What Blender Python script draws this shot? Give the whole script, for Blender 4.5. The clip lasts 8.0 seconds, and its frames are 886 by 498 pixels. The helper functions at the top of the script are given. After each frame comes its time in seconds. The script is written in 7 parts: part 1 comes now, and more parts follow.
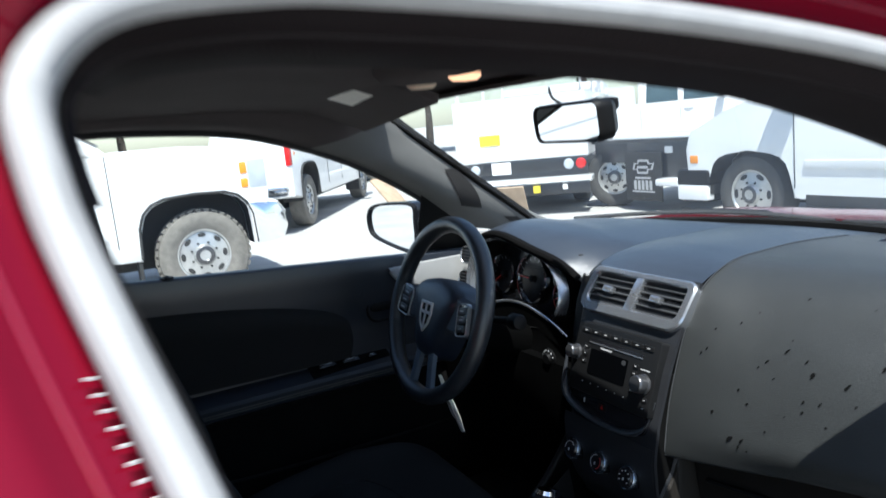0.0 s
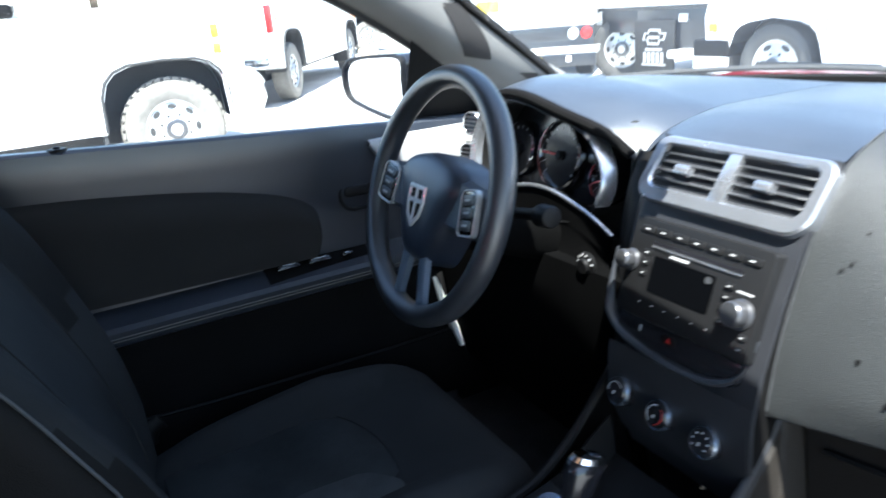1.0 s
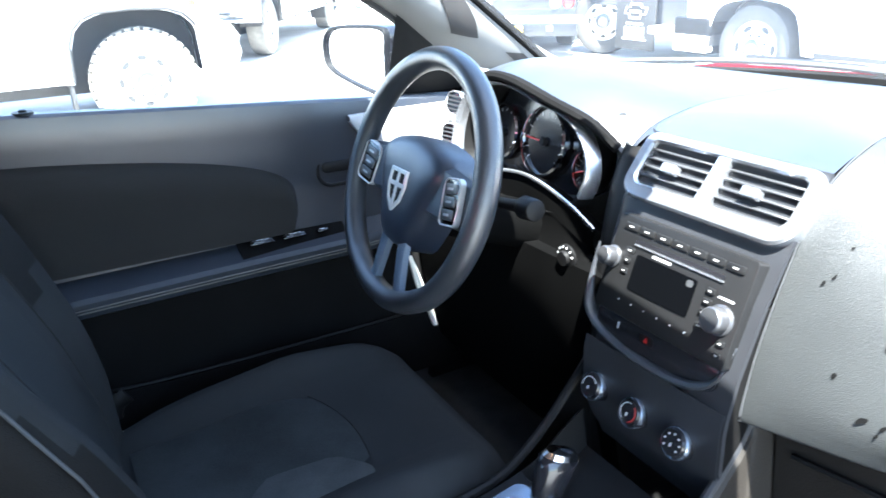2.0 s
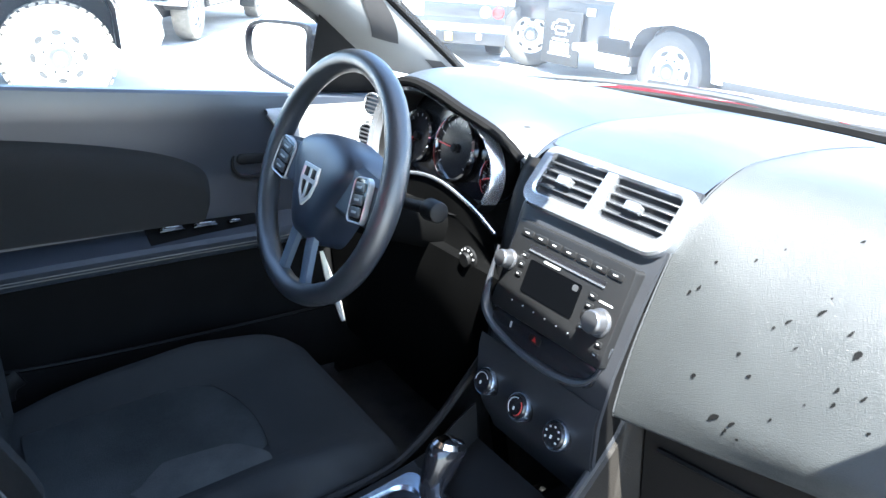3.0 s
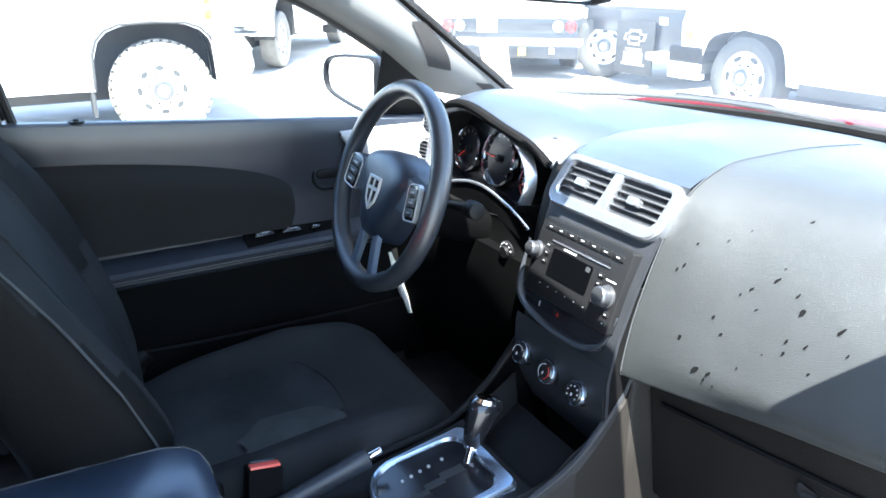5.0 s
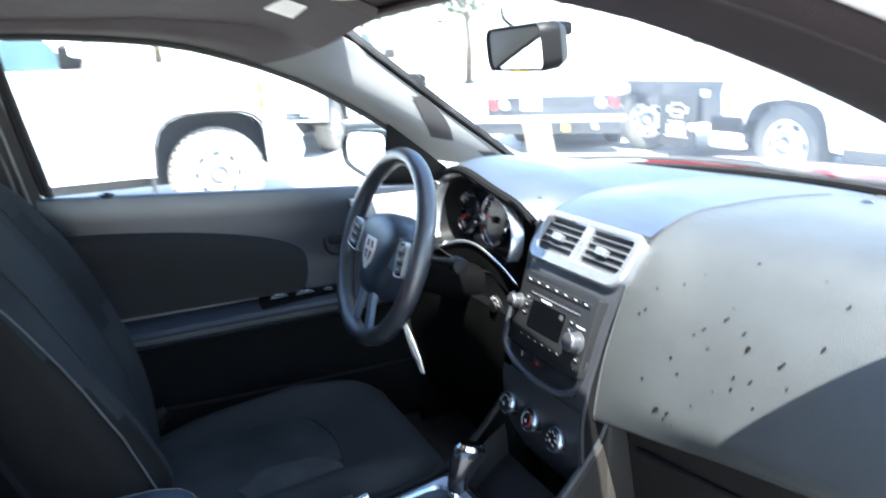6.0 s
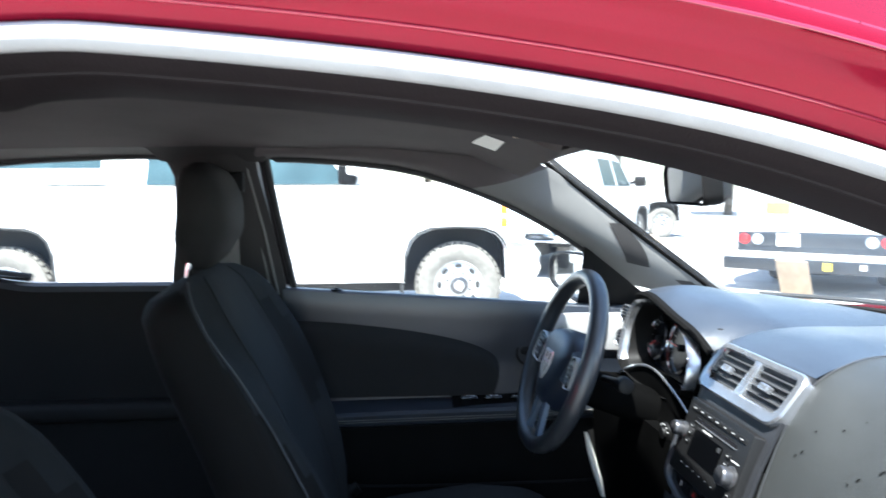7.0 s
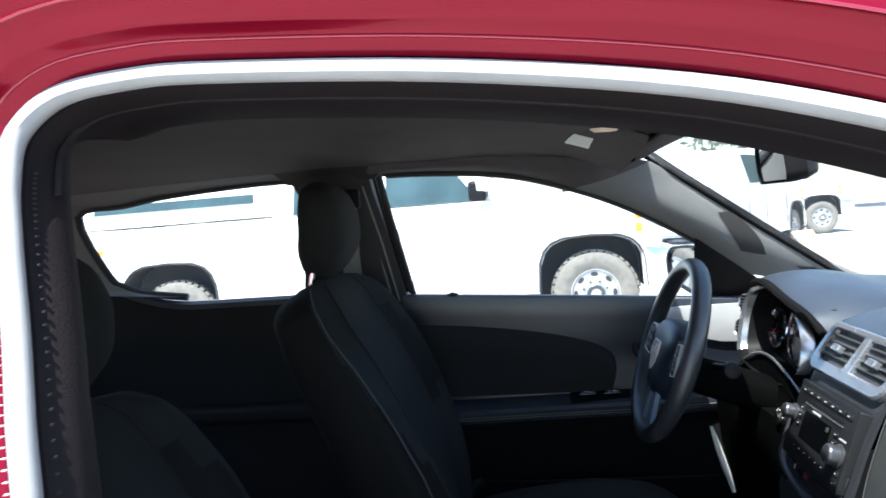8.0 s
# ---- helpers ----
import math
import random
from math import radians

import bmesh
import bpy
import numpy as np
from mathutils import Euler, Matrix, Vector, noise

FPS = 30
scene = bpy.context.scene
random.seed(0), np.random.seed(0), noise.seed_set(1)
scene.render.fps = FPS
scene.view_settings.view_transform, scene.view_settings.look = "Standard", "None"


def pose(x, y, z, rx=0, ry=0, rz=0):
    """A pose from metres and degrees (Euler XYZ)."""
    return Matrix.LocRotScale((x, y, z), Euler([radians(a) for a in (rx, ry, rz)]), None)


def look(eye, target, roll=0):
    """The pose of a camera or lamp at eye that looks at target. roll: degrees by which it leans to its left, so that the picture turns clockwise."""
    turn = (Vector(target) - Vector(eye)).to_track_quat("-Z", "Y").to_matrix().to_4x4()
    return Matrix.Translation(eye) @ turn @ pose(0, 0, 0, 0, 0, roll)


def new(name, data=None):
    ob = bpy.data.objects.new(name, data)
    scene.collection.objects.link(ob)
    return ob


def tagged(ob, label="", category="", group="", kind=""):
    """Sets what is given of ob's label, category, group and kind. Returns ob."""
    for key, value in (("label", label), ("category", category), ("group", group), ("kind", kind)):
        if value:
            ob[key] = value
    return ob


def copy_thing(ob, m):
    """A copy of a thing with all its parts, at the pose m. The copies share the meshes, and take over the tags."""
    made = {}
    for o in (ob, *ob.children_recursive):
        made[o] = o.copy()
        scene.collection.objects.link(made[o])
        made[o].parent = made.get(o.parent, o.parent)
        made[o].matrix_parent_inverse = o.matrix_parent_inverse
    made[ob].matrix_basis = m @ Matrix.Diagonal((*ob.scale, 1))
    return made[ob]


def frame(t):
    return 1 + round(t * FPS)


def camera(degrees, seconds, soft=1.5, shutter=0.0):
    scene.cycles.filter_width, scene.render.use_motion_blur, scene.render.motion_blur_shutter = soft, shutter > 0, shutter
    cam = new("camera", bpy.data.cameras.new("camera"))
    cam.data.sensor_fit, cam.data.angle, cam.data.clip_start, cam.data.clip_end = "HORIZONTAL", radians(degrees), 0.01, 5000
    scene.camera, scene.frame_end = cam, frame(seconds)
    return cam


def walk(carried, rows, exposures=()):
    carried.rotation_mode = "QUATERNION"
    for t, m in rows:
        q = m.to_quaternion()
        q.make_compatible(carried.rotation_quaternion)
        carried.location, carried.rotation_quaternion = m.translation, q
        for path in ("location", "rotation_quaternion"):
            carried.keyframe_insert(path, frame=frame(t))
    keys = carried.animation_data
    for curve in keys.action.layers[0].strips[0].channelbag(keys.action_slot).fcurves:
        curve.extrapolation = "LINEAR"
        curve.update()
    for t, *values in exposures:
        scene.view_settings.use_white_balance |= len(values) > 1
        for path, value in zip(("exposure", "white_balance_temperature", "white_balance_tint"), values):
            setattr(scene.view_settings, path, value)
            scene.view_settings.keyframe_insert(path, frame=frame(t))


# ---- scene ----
cam = camera(62.4, 8.0, shutter=0.5)
PATH = [
    (0, (-0.631, -0.983, 1.232), (0.266, 0.776, 0.908), -5.3),
    (0.4, (-0.528, -0.82, 1.176), (0.362, 0.923, 0.766), -4.2),
    (0.5, (-0.502, -0.784, 1.16), (0.382, 0.957, 0.728), -3.9),
    (1, (-0.447, -0.602, 1.139), (0.406, 1.089, 0.496), -4.9),
    (1.2, (-0.457, -0.57, 1.141), (0.359, 1.126, 0.463), -5.6),
    (2.3, (-0.442, -0.575, 1.174), (0.527, 1.008, 0.429), 0.7),
    (2.5, (-0.442, -0.59, 1.177), (0.579, 0.962, 0.436), 2.0),
    (3, (-0.449, -0.621, 1.177), (0.638, 0.89, 0.446), 3.7),
    (3.5, (-0.466, -0.667, 1.181), (0.593, 0.86, 0.441), 3.6),
    (4, (-0.462, -0.711, 1.182), (0.483, 0.876, 0.416), 2.0),
    (4.2, (-0.46, -0.733, 1.186), (0.437, 0.879, 0.412), 1.3),
    (5.3, (-0.519, -0.872, 1.231), (0.396, 0.783, 0.579), -0.7),
    (5.5, (-0.507, -0.895, 1.23), (0.419, 0.768, 0.614), -1.4),
    (6, (-0.434, -0.965, 1.207), (0.355, 0.805, 0.711), -2.3),
    (6.5, (-0.357, -1.051, 1.21), (0.068, 0.885, 0.941), -0.2),
    (7, (-0.349, -1.114, 1.21), (-0.174, 0.872, 1.051), 0.2),
    (7.5, (-0.295, -1.165, 1.187), (-0.357, 0.832, 1.099), -2.8),
    (8, (-0.267, -1.198, 1.18), (-0.479, 0.788, 1.08), -4.1),
]
walk(cam, [(t, look(eye, target, roll)) for t, eye, target, roll in PATH], exposures=[(0, 1, 6000, 5), (0.5, 1.05, 6000, 5), (0.75, 1.7, 6000, 5), (1, 2.65, 6000, 5), (1.2, 3.1, 6000, 5), (2.3, 3.95, 6000, 5), (3, 3.73, 6000, 5), (3.5, 3.65, 6000, 5), (4.2, 3.62, 6000, 5), (5.3, 3.48, 6000, 5), (5.8, 3.43, 6000, 5), (6.2, 3.05, 6000, 5), (6.5, 2.65, 6000, 5), (7, 2.42, 6000, 5), (7.5, 2.0, 6000, 5), (8, 1.82, 6000, 5)])

# ---- world, sun ----
SUN = Vector((-0.20, -0.46, 1.0)).normalized()
world = bpy.data.worlds.new("sky")
scene.world = world
world.use_nodes = True
wn = world.node_tree
sky = wn.nodes.new("ShaderNodeTexSky")
sky.sky_type = "NISHITA"
sky.sun_disc = False
sky.sun_elevation = math.asin(SUN.z)
sky.sun_rotation = math.atan2(SUN.x, SUN.y)
wn.links.new(sky.outputs[0], wn.nodes["Background"].inputs[0])
wn.nodes["Background"].inputs[1].default_value = 0.12
sun = new("sun", bpy.data.lights.new("sun", "SUN"))
sun.data.energy, sun.data.angle, sun.data.color = 4.6, radians(0.5), (1.0, 0.96, 0.9)
sun.matrix_world = look(SUN * 30, (0, 0, 0))


# ---- materials ----
def mat(name, color, rough=0.5, metal=0.0, var=0.12, scale=6.0, bump=0.0, bscale=400.0, coat=0.0, spec=0.5, stretch=(1, 1, 1)):
    m = bpy.data.materials.new(name)
    m.use_nodes = True
    nt = m.node_tree
    b = nt.nodes["Principled BSDF"]
    b.inputs["Roughness"].default_value = rough
    b.inputs["Metallic"].default_value = metal
    b.inputs["Coat Weight"].default_value = coat
    b.inputs["Coat Roughness"].default_value = 0.04
    b.inputs["Specular IOR Level"].default_value = spec
    tc = nt.nodes.new("ShaderNodeTexCoord")
    mp = nt.nodes.new("ShaderNodeMapping")
    mp.inputs["Scale"].default_value = stretch
    nt.links.new(tc.outputs["Object"], mp.inputs["Vector"])
    n1 = nt.nodes.new("ShaderNodeTexNoise")
    n1.inputs["Scale"].default_value, n1.inputs["Detail"].default_value = scale, 5
    n2 = nt.nodes.new("ShaderNodeTexNoise")
    n2.inputs["Scale"].default_value, n2.inputs["Detail"].default_value = bscale, 2
    nt.links.new(mp.outputs[0], n1.inputs["Vector"])
    nt.links.new(mp.outputs[0], n2.inputs["Vector"])
    add = nt.nodes.new("ShaderNodeMath")
    add.operation = "MULTIPLY_ADD"
    nt.links.new(n2.outputs["Fac"], add.inputs[0])
    add.inputs[1].default_value = 0.35
    nt.links.new(n1.outputs["Fac"], add.inputs[2])
    ramp = nt.nodes.new("ShaderNodeMapRange")
    ramp.inputs["From Min"].default_value, ramp.inputs["From Max"].default_value = 0.4, 0.95
    nt.links.new(add.outputs[0], ramp.inputs["Value"])
    mix = nt.nodes.new("ShaderNodeMix")
    mix.data_type = "RGBA"
    mix.inputs[6].default_value = (*[c * (1 - var) for c in color], 1)
    mix.inputs[7].default_value = (*[min(1, c * (1 + var)) for c in color], 1)
    nt.links.new(ramp.outputs[0], mix.inputs[0])
    nt.links.new(mix.outputs[2], b.inputs["Base Color"])
    rr = nt.nodes.new("ShaderNodeMapRange")
    rr.inputs["To Min"].default_value, rr.inputs["To Max"].default_value = max(0.02, rough * 0.85), min(1, rough * 1.15)
    nt.links.new(n1.outputs["Fac"], rr.inputs["Value"])
    nt.links.new(rr.outputs[0], b.inputs["Roughness"])
    if bump:
        bp = nt.nodes.new("ShaderNodeBump")
        bp.inputs["Strength"].default_value, bp.inputs["Distance"].default_value = bump, 0.002
        nt.links.new(n2.outputs["Fac"], bp.inputs["Height"])
        nt.links.new(bp.outputs[0], b.inputs["Normal"])
    return m


def glass_mat(name, tint=(0.96, 0.98, 0.97), gloss=1.0, veil=0.06):
    m = bpy.data.materials.new(name)
    m.use_nodes = True
    nt = m.node_tree
    nt.nodes.remove(nt.nodes["Principled BSDF"])
    tr, gl = nt.nodes.new("ShaderNodeBsdfTransparent"), nt.nodes.new("ShaderNodeBsdfGlossy")
    tr.inputs[0].default_value = (*tint, 1)
    gl.inputs["Roughness"].default_value = 0.01
    gl.inputs["Color"].default_value = (gloss, gloss, gloss, 1)
    fr = nt.nodes.new("ShaderNodeFresnel")
    fr.inputs["IOR"].default_value = 1.45
    mx = nt.nodes.new("ShaderNodeMixShader")
    nt.links.new(fr.outputs[0], mx.inputs[0])
    nt.links.new(tr.outputs[0], mx.inputs[1])
    nt.links.new(gl.outputs[0], mx.inputs[2])
    # a pale scattering layer that imitates veiling glare in the glass
    du = nt.nodes.new("ShaderNodeBsdfTranslucent")
    du.inputs[0].default_value = (0.85, 0.88, 0.92, 1)
    tc, nz = nt.nodes.new("ShaderNodeTexCoord"), nt.nodes.new("ShaderNodeTexNoise")
    nz.inputs["Scale"].default_value, nz.inputs["Detail"].default_value = 7, 6
    mr = nt.nodes.new("ShaderNodeMapRange")
    mr.inputs["From Min"].default_value, mr.inputs["From Max"].default_value = 0.3, 0.75
    mr.inputs["To Min"].default_value, mr.inputs["To Max"].default_value = veil * 0.6, veil * 1.5
    nt.links.new(tc.outputs["Object"], nz.inputs["Vector"])
    nt.links.new(nz.outputs["Fac"], mr.inputs["Value"])
    m2 = nt.nodes.new("ShaderNodeMixShader")
    nt.links.new(mr.outputs[0], m2.inputs[0])
    nt.links.new(mx.outputs[0], m2.inputs[1])
    nt.links.new(du.outputs[0], m2.inputs[2])
    nt.links.new(m2.outputs[0], nt.nodes["Material Output"].inputs[0])
    return m


def glow_mat(name, color, strength):
    m = mat(name, color, 0.3)
    b = m.node_tree.nodes["Principled BSDF"]
    b.inputs["Emission Color"].default_value, b.inputs["Emission Strength"].default_value = (*color, 1), strength
    return m


M_DASH = mat("dash_grained_plastic", (0.026, 0.032, 0.042), 0.33, var=0.14, scale=9, bump=0.25, bscale=900, spec=0.85)
M_PANEL = mat("airbag_grained_plastic", (0.034, 0.036, 0.036), 0.34, var=0.20, scale=7, bump=0.5, bscale=900, spec=0.32)
M_PLASTIC = mat("black_moulded_plastic", (0.0068, 0.0066, 0.0066), 0.48, var=0.18, scale=14, bump=0.2, bscale=700, spec=0.15)
M_GLOSSBLK = mat("gloss_black_plastic", (0.012, 0.012, 0.014), 0.16, var=0.2, scale=20)
M_STACK = mat("stack_satin_plastic", (0.042, 0.043, 0.045), 0.34, var=0.12, scale=15, bump=0.12, bscale=700)
M_STACKD = mat("dark_satin_plastic", (0.021, 0.022, 0.025), 0.46, var=0.12, scale=15, bump=0.12, bscale=700, spec=0.3)
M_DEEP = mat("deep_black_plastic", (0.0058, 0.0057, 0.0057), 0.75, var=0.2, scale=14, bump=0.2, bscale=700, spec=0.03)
# blacker copy of the cabin plastic, shade under the dash put into its colour
M_KNEE = mat("shade_black_plastic", (0.0020, 0.0020, 0.0020), 0.85, var=0.2, scale=14, bump=0.2, bscale=700, spec=0.02)
M_RADIO = mat("radio_face_plastic", (0.0095, 0.0095, 0.0098), 0.42, var=0.1, scale=20, spec=0.25)
M_SILVER = mat("satin_silver_trim", (0.45, 0.46, 0.48), 0.26, metal=0.85, var=0.06, scale=30)
M_CHROME = mat("chrome", (0.82, 0.83, 0.85), 0.08, metal=1.0, var=0.04, scale=30)
M_LEATHER = mat("wheel_leather", (0.024, 0.026, 0.030), 0.30, var=0.15, scale=22, bump=0.3, bscale=700, spec=0.75)
M_SPOKE = mat("satin_spoke_paint", (0.16, 0.20, 0.26), 0.34, metal=0.5, var=0.06, scale=20)
M_HUB = mat("wheel_hub_plastic", (0.0105, 0.0160, 0.0285), 0.42, var=0.12, scale=15, bump=0.15, bscale=900, spec=0.8)
M_CLOTH = mat("seat_cloth", (0.0185, 0.0192, 0.0195), 0.92, var=0.3, scale=8, bump=0.8, bscale=900, spec=0.2)
M_INSERT = mat("worn_insert_cloth", (0.054, 0.058, 0.059), 0.95, var=0.6, scale=6, bump=0.9, bscale=700, spec=0.15)
M_PALE = mat("pale_panel_cloth", (0.092, 0.096, 0.095), 0.95, var=0.5, scale=9, bump=0.9, bscale=700, spec=0.15)
M_FLANK = mat("seat_flank_vinyl", (0.0082, 0.0076, 0.0070), 0.7, var=0.2, scale=10, bump=0.4, bscale=700, spec=0.12)
M_CLOTH2 = mat("seat_insert_cloth", (0.0165, 0.0162, 0.0158), 0.92, var=0.3, scale=10, bump=0.9, bscale=700, spec=0.2)
M_VINYL = mat("armrest_vinyl", (0.022, 0.026, 0.034), 0.40, var=0.12, scale=16, bump=0.2, bscale=600, spec=0.38)
M_LID = mat("lid_vinyl", (0.032, 0.044, 0.068), 0.30, var=0.12, scale=16, bump=0.15, bscale=600, spec=1.0)
M_GATE = mat("satin_gate_trim", (0.36, 0.42, 0.50), 0.26, metal=0.9, var=0.08, scale=20)
M_KNOB = mat("knob_satin", (0.105, 0.105, 0.11), 0.32, metal=0.75, var=0.06, scale=30)
M_DOORP = mat("door_panel_plastic", (0.011, 0.0105, 0.010), 0.6, var=0.2, scale=8, bump=0.4, bscale=450, spec=0.18)
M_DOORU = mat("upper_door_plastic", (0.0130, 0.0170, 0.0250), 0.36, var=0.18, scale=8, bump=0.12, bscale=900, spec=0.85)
M_DOORC = mat("door_cloth", (0.0145, 0.0142, 0.014), 0.85, var=0.2, scale=9, bump=0.6, bscale=800, spec=0.2)
M_HEAD = mat("headliner_fabric", (0.098, 0.087, 0.086), 0.95, var=0.12, scale=7, bump=0.5, bscale=700, spec=0.1)
M_PILLAR = mat("pillar_trim_fabric", (0.185, 0.183, 0.175), 0.85, var=0.1, scale=8, bump=0.35, bscale=600, spec=0.2)
M_BPIL = mat("centre_pillar_plastic", (0.034, 0.032, 0.031), 0.7, var=0.1, scale=8, bump=0.2, bscale=600, spec=0.3)
M_SATIN = mat("satin_silver_paint", (0.55, 0.55, 0.54), 0.36, metal=0.35, var=0.05, scale=20)
M_DARKTRIM = mat("dark_cant_trim", (0.0125, 0.0092, 0.0100), 0.7, var=0.15, scale=12, bump=0.2, spec=0.2)
M_CARPET = mat("carpet", (0.030, 0.030, 0.029), 0.97, var=0.35, scale=25, bump=1.0, bscale=500, spec=0.1)
M_RED = mat("red_metallic_paint", (0.190, 0.0020, 0.0145), 0.18, metal=0.42, var=0.14, scale=3, bscale=900, coat=0.24, spec=0.15)
M_CREASE = mat("red_paint_edge", (0.30, 0.010, 0.030), 0.12, metal=0.4, var=0.03, scale=3, coat=1.0)
M_SEAL = mat("door_seal_rubber", (0.36, 0.355, 0.35), 0.62, var=0.1, scale=30, bump=0.08, bscale=900)
M_RUBBER = mat("black_rubber", (0.018, 0.018, 0.018), 0.7, var=0.25, scale=20, bump=0.3)
M_GLASS = glass_mat("windscreen_glass", veil=0.015)
M_SIDEGLASS = glass_mat("side_window_glass", veil=0.014)
M_MIRROR = mat("mirror_glass", (0.86, 0.88, 0.9), 0.02, metal=1.0, var=0.02, scale=4)
M_WHITEPRINT = mat("white_print", (0.40, 0.40, 0.40), 0.5, var=0.05)
M_LABEL = mat("paper_label", (0.88, 0.86, 0.78), 0.6, var=0.06, scale=30)
M_REDPRINT = mat("red_print", (0.32, 0.012, 0.010), 0.5, var=0.05)
M_BUCKLE = mat("red_plastic", (0.70, 0.09, 0.06), 0.4, var=0.08)
M_STITCH = mat("pale_thread", (0.11, 0.105, 0.095), 0.8, var=0.15)
M_PIPE = mat("grey_piping", (0.060, 0.062, 0.064), 0.8, var=0.2, scale=40, bump=0.4, bscale=600, spec=0.2)
M_SPOT = mat("dark_spot_matt", (0.006, 0.006, 0.006), 0.9, var=0.2, spec=0.03)
M_SCREEN = mat("display_glass", (0.0014, 0.0016, 0.002), 0.45, var=0.1, spec=0.02)
M_WARM = glow_mat("warm_lamp", (1.0, 0.56, 0.32), 0.75)
M_SIDEP = mat("footwell_side_plastic", (0.020, 0.0175, 0.015), 0.55, var=0.18, scale=8, bump=0.35, bscale=450, spec=0.2)
M_GLOVE = mat("glovebox_plastic", (0.0125, 0.0112, 0.0102), 0.6, var=0.18, scale=8, bump=0.35, bscale=450, spec=0.12)
M_LENS = mat("lamp_lens", (0.80, 0.62, 0.45), 0.25, var=0.08)
M_NEEDLE = glow_mat("gauge_needle", (0.55, 0.03, 0.02), 0.03)


# ---- mesh helpers ----
def thing(name, label, category, loc=(0, 0, 0), group="", kind=""):
    ob = new(name)
    ob.location = loc
    ob.empty_display_size = 0.1
    return tagged(ob, label, category, group, kind)


def part(name, bm, material, parent=None, label="", sharp=38, m=None):
    """A bmesh in world metres as one mesh object."""
    if m is not None:
        bmesh.ops.transform(bm, matrix=m, verts=bm.verts)
    bmesh.ops.recalc_face_normals(bm, faces=bm.faces)
    me = bpy.data.meshes.new(name)
    bm.to_mesh(me)
    bm.free()
    for p in me.polygons:
        p.use_smooth = True
    me.set_sharp_from_angle(angle=radians(sharp))
    me.materials.append(material)
    ob = new(name, me)
    if parent is not None:
        ob.parent = parent
        if parent.type == "EMPTY":
            ob.matrix_parent_inverse = Matrix.Translation(-Vector(parent.location))
    if label:
        ob["label"] = label
    return ob


def solo(name, bm, material, label, category, group="", kind="", sharp=38, m=None):
    return tagged(part(name, bm, material, None, "", sharp, m), label, category, group, kind)


def join(*bms):
    out = bmesh.new()
    for b in bms:
        me = bpy.data.meshes.new("tmp")
        b.to_mesh(me)
        b.free()
        out.from_mesh(me)
        bpy.data.meshes.remove(me)
    return out


def box(x0, x1, y0, y1, z0, z1, bevel=0.0, seg=2):
    bm = bmesh.new()
    bmesh.ops.create_cube(bm, size=1)
    for v in bm.verts:
        v.co = ((x0 + x1) / 2 + v.co.x * (x1 - x0), (y0 + y1) / 2 + v.co.y * (y1 - y0), (z0 + z1) / 2 + v.co.z * (z1 - z0))
    if bevel:
        bmesh.ops.bevel(bm, geom=bm.edges[:], offset=bevel, segments=seg, profile=0.6, affect="EDGES")
    return bm


def smooth_path(pts, n=6, closed=False):
    """Catmull-Rom through the points, n steps a span."""
    pts = [Vector(p) for p in pts]
    out, k = [], len(pts)
    spans = k if closed else k - 1
    for i in range(spans):
        if closed:
            a, b, c, d = pts[i - 1], pts[i], pts[(i + 1) % k], pts[(i + 2) % k]
        else:
            a, b, c, d = pts[max(i - 1, 0)], pts[i], pts[i + 1], pts[min(i + 2, k - 1)]
        for s in range(n):
            t = s / n
            out.append(0.5 * ((2 * b) + (c - a) * t + (2 * a - 5 * b + 4 * c - d) * t * t + (3 * b - a - 3 * c + d) * t ** 3))
    if not closed:
        out.append(pts[-1])
    return out


def loft(rings, ring_closed=True, closed=False, cap=True):
    bm = bmesh.new()
    vs = [[bm.verts.new(p) for p in r] for r in rings]
    n, k = len(rings[0]), len(rings)
    for i in range(k if closed else k - 1):
        a, b = vs[i], vs[(i + 1) % k]
        for j in range(n if ring_closed else n - 1):
            j2 = (j + 1) % n
            bm.faces.new((a[j], a[j2], b[j2], b[j]))
    if cap and ring_closed and not closed:
        bm.faces.new(vs[0])
        bm.faces.new(vs[-1][::-1])
    return bm


def tube(pts, r, seg=10, closed=False, flat=None, up=(0, 0, 1), taper=None):
    """A round or oval bar along the points; flat: two half-widths, the second towards up."""
    pts = [Vector(p) for p in pts]
    n = len(pts)
    rings = []
    up = Vector(up)
    for i, p in enumerate(pts):
        a = pts[(i - 1) % n] if closed or i else p
        b = pts[(i + 1) % n] if closed or i < n - 1 else p
        d = (b - a).normalized()
        s = d.cross(up)
        if s.length < 1e-4:
            s = d.cross(Vector((1, 0, 0)))
        s.normalize()
        u = s.cross(d).normalized()
        ra, rb = flat if flat else (r, r)
        k = taper(i / (n - 1)) if taper else 1
        rings.append([p + (s * math.cos(q) * ra + u * math.sin(q) * rb) * k for q in [2 * math.pi * j / seg for j in range(seg)]])
    return loft(rings, True, closed)


def revolve(profile, seg=32, m=None):
    """Profile of (radius, height) round local z."""
    rings = [[(max(r, 1e-4) * math.cos(a), max(r, 1e-4) * math.sin(a), h) for a in [2 * math.pi * j / seg for j in range(seg)]] for r, h in profile]
    bm = loft(rings)
    if m is not None:
        bmesh.ops.transform(bm, matrix=m, verts=bm.verts)
    return bm


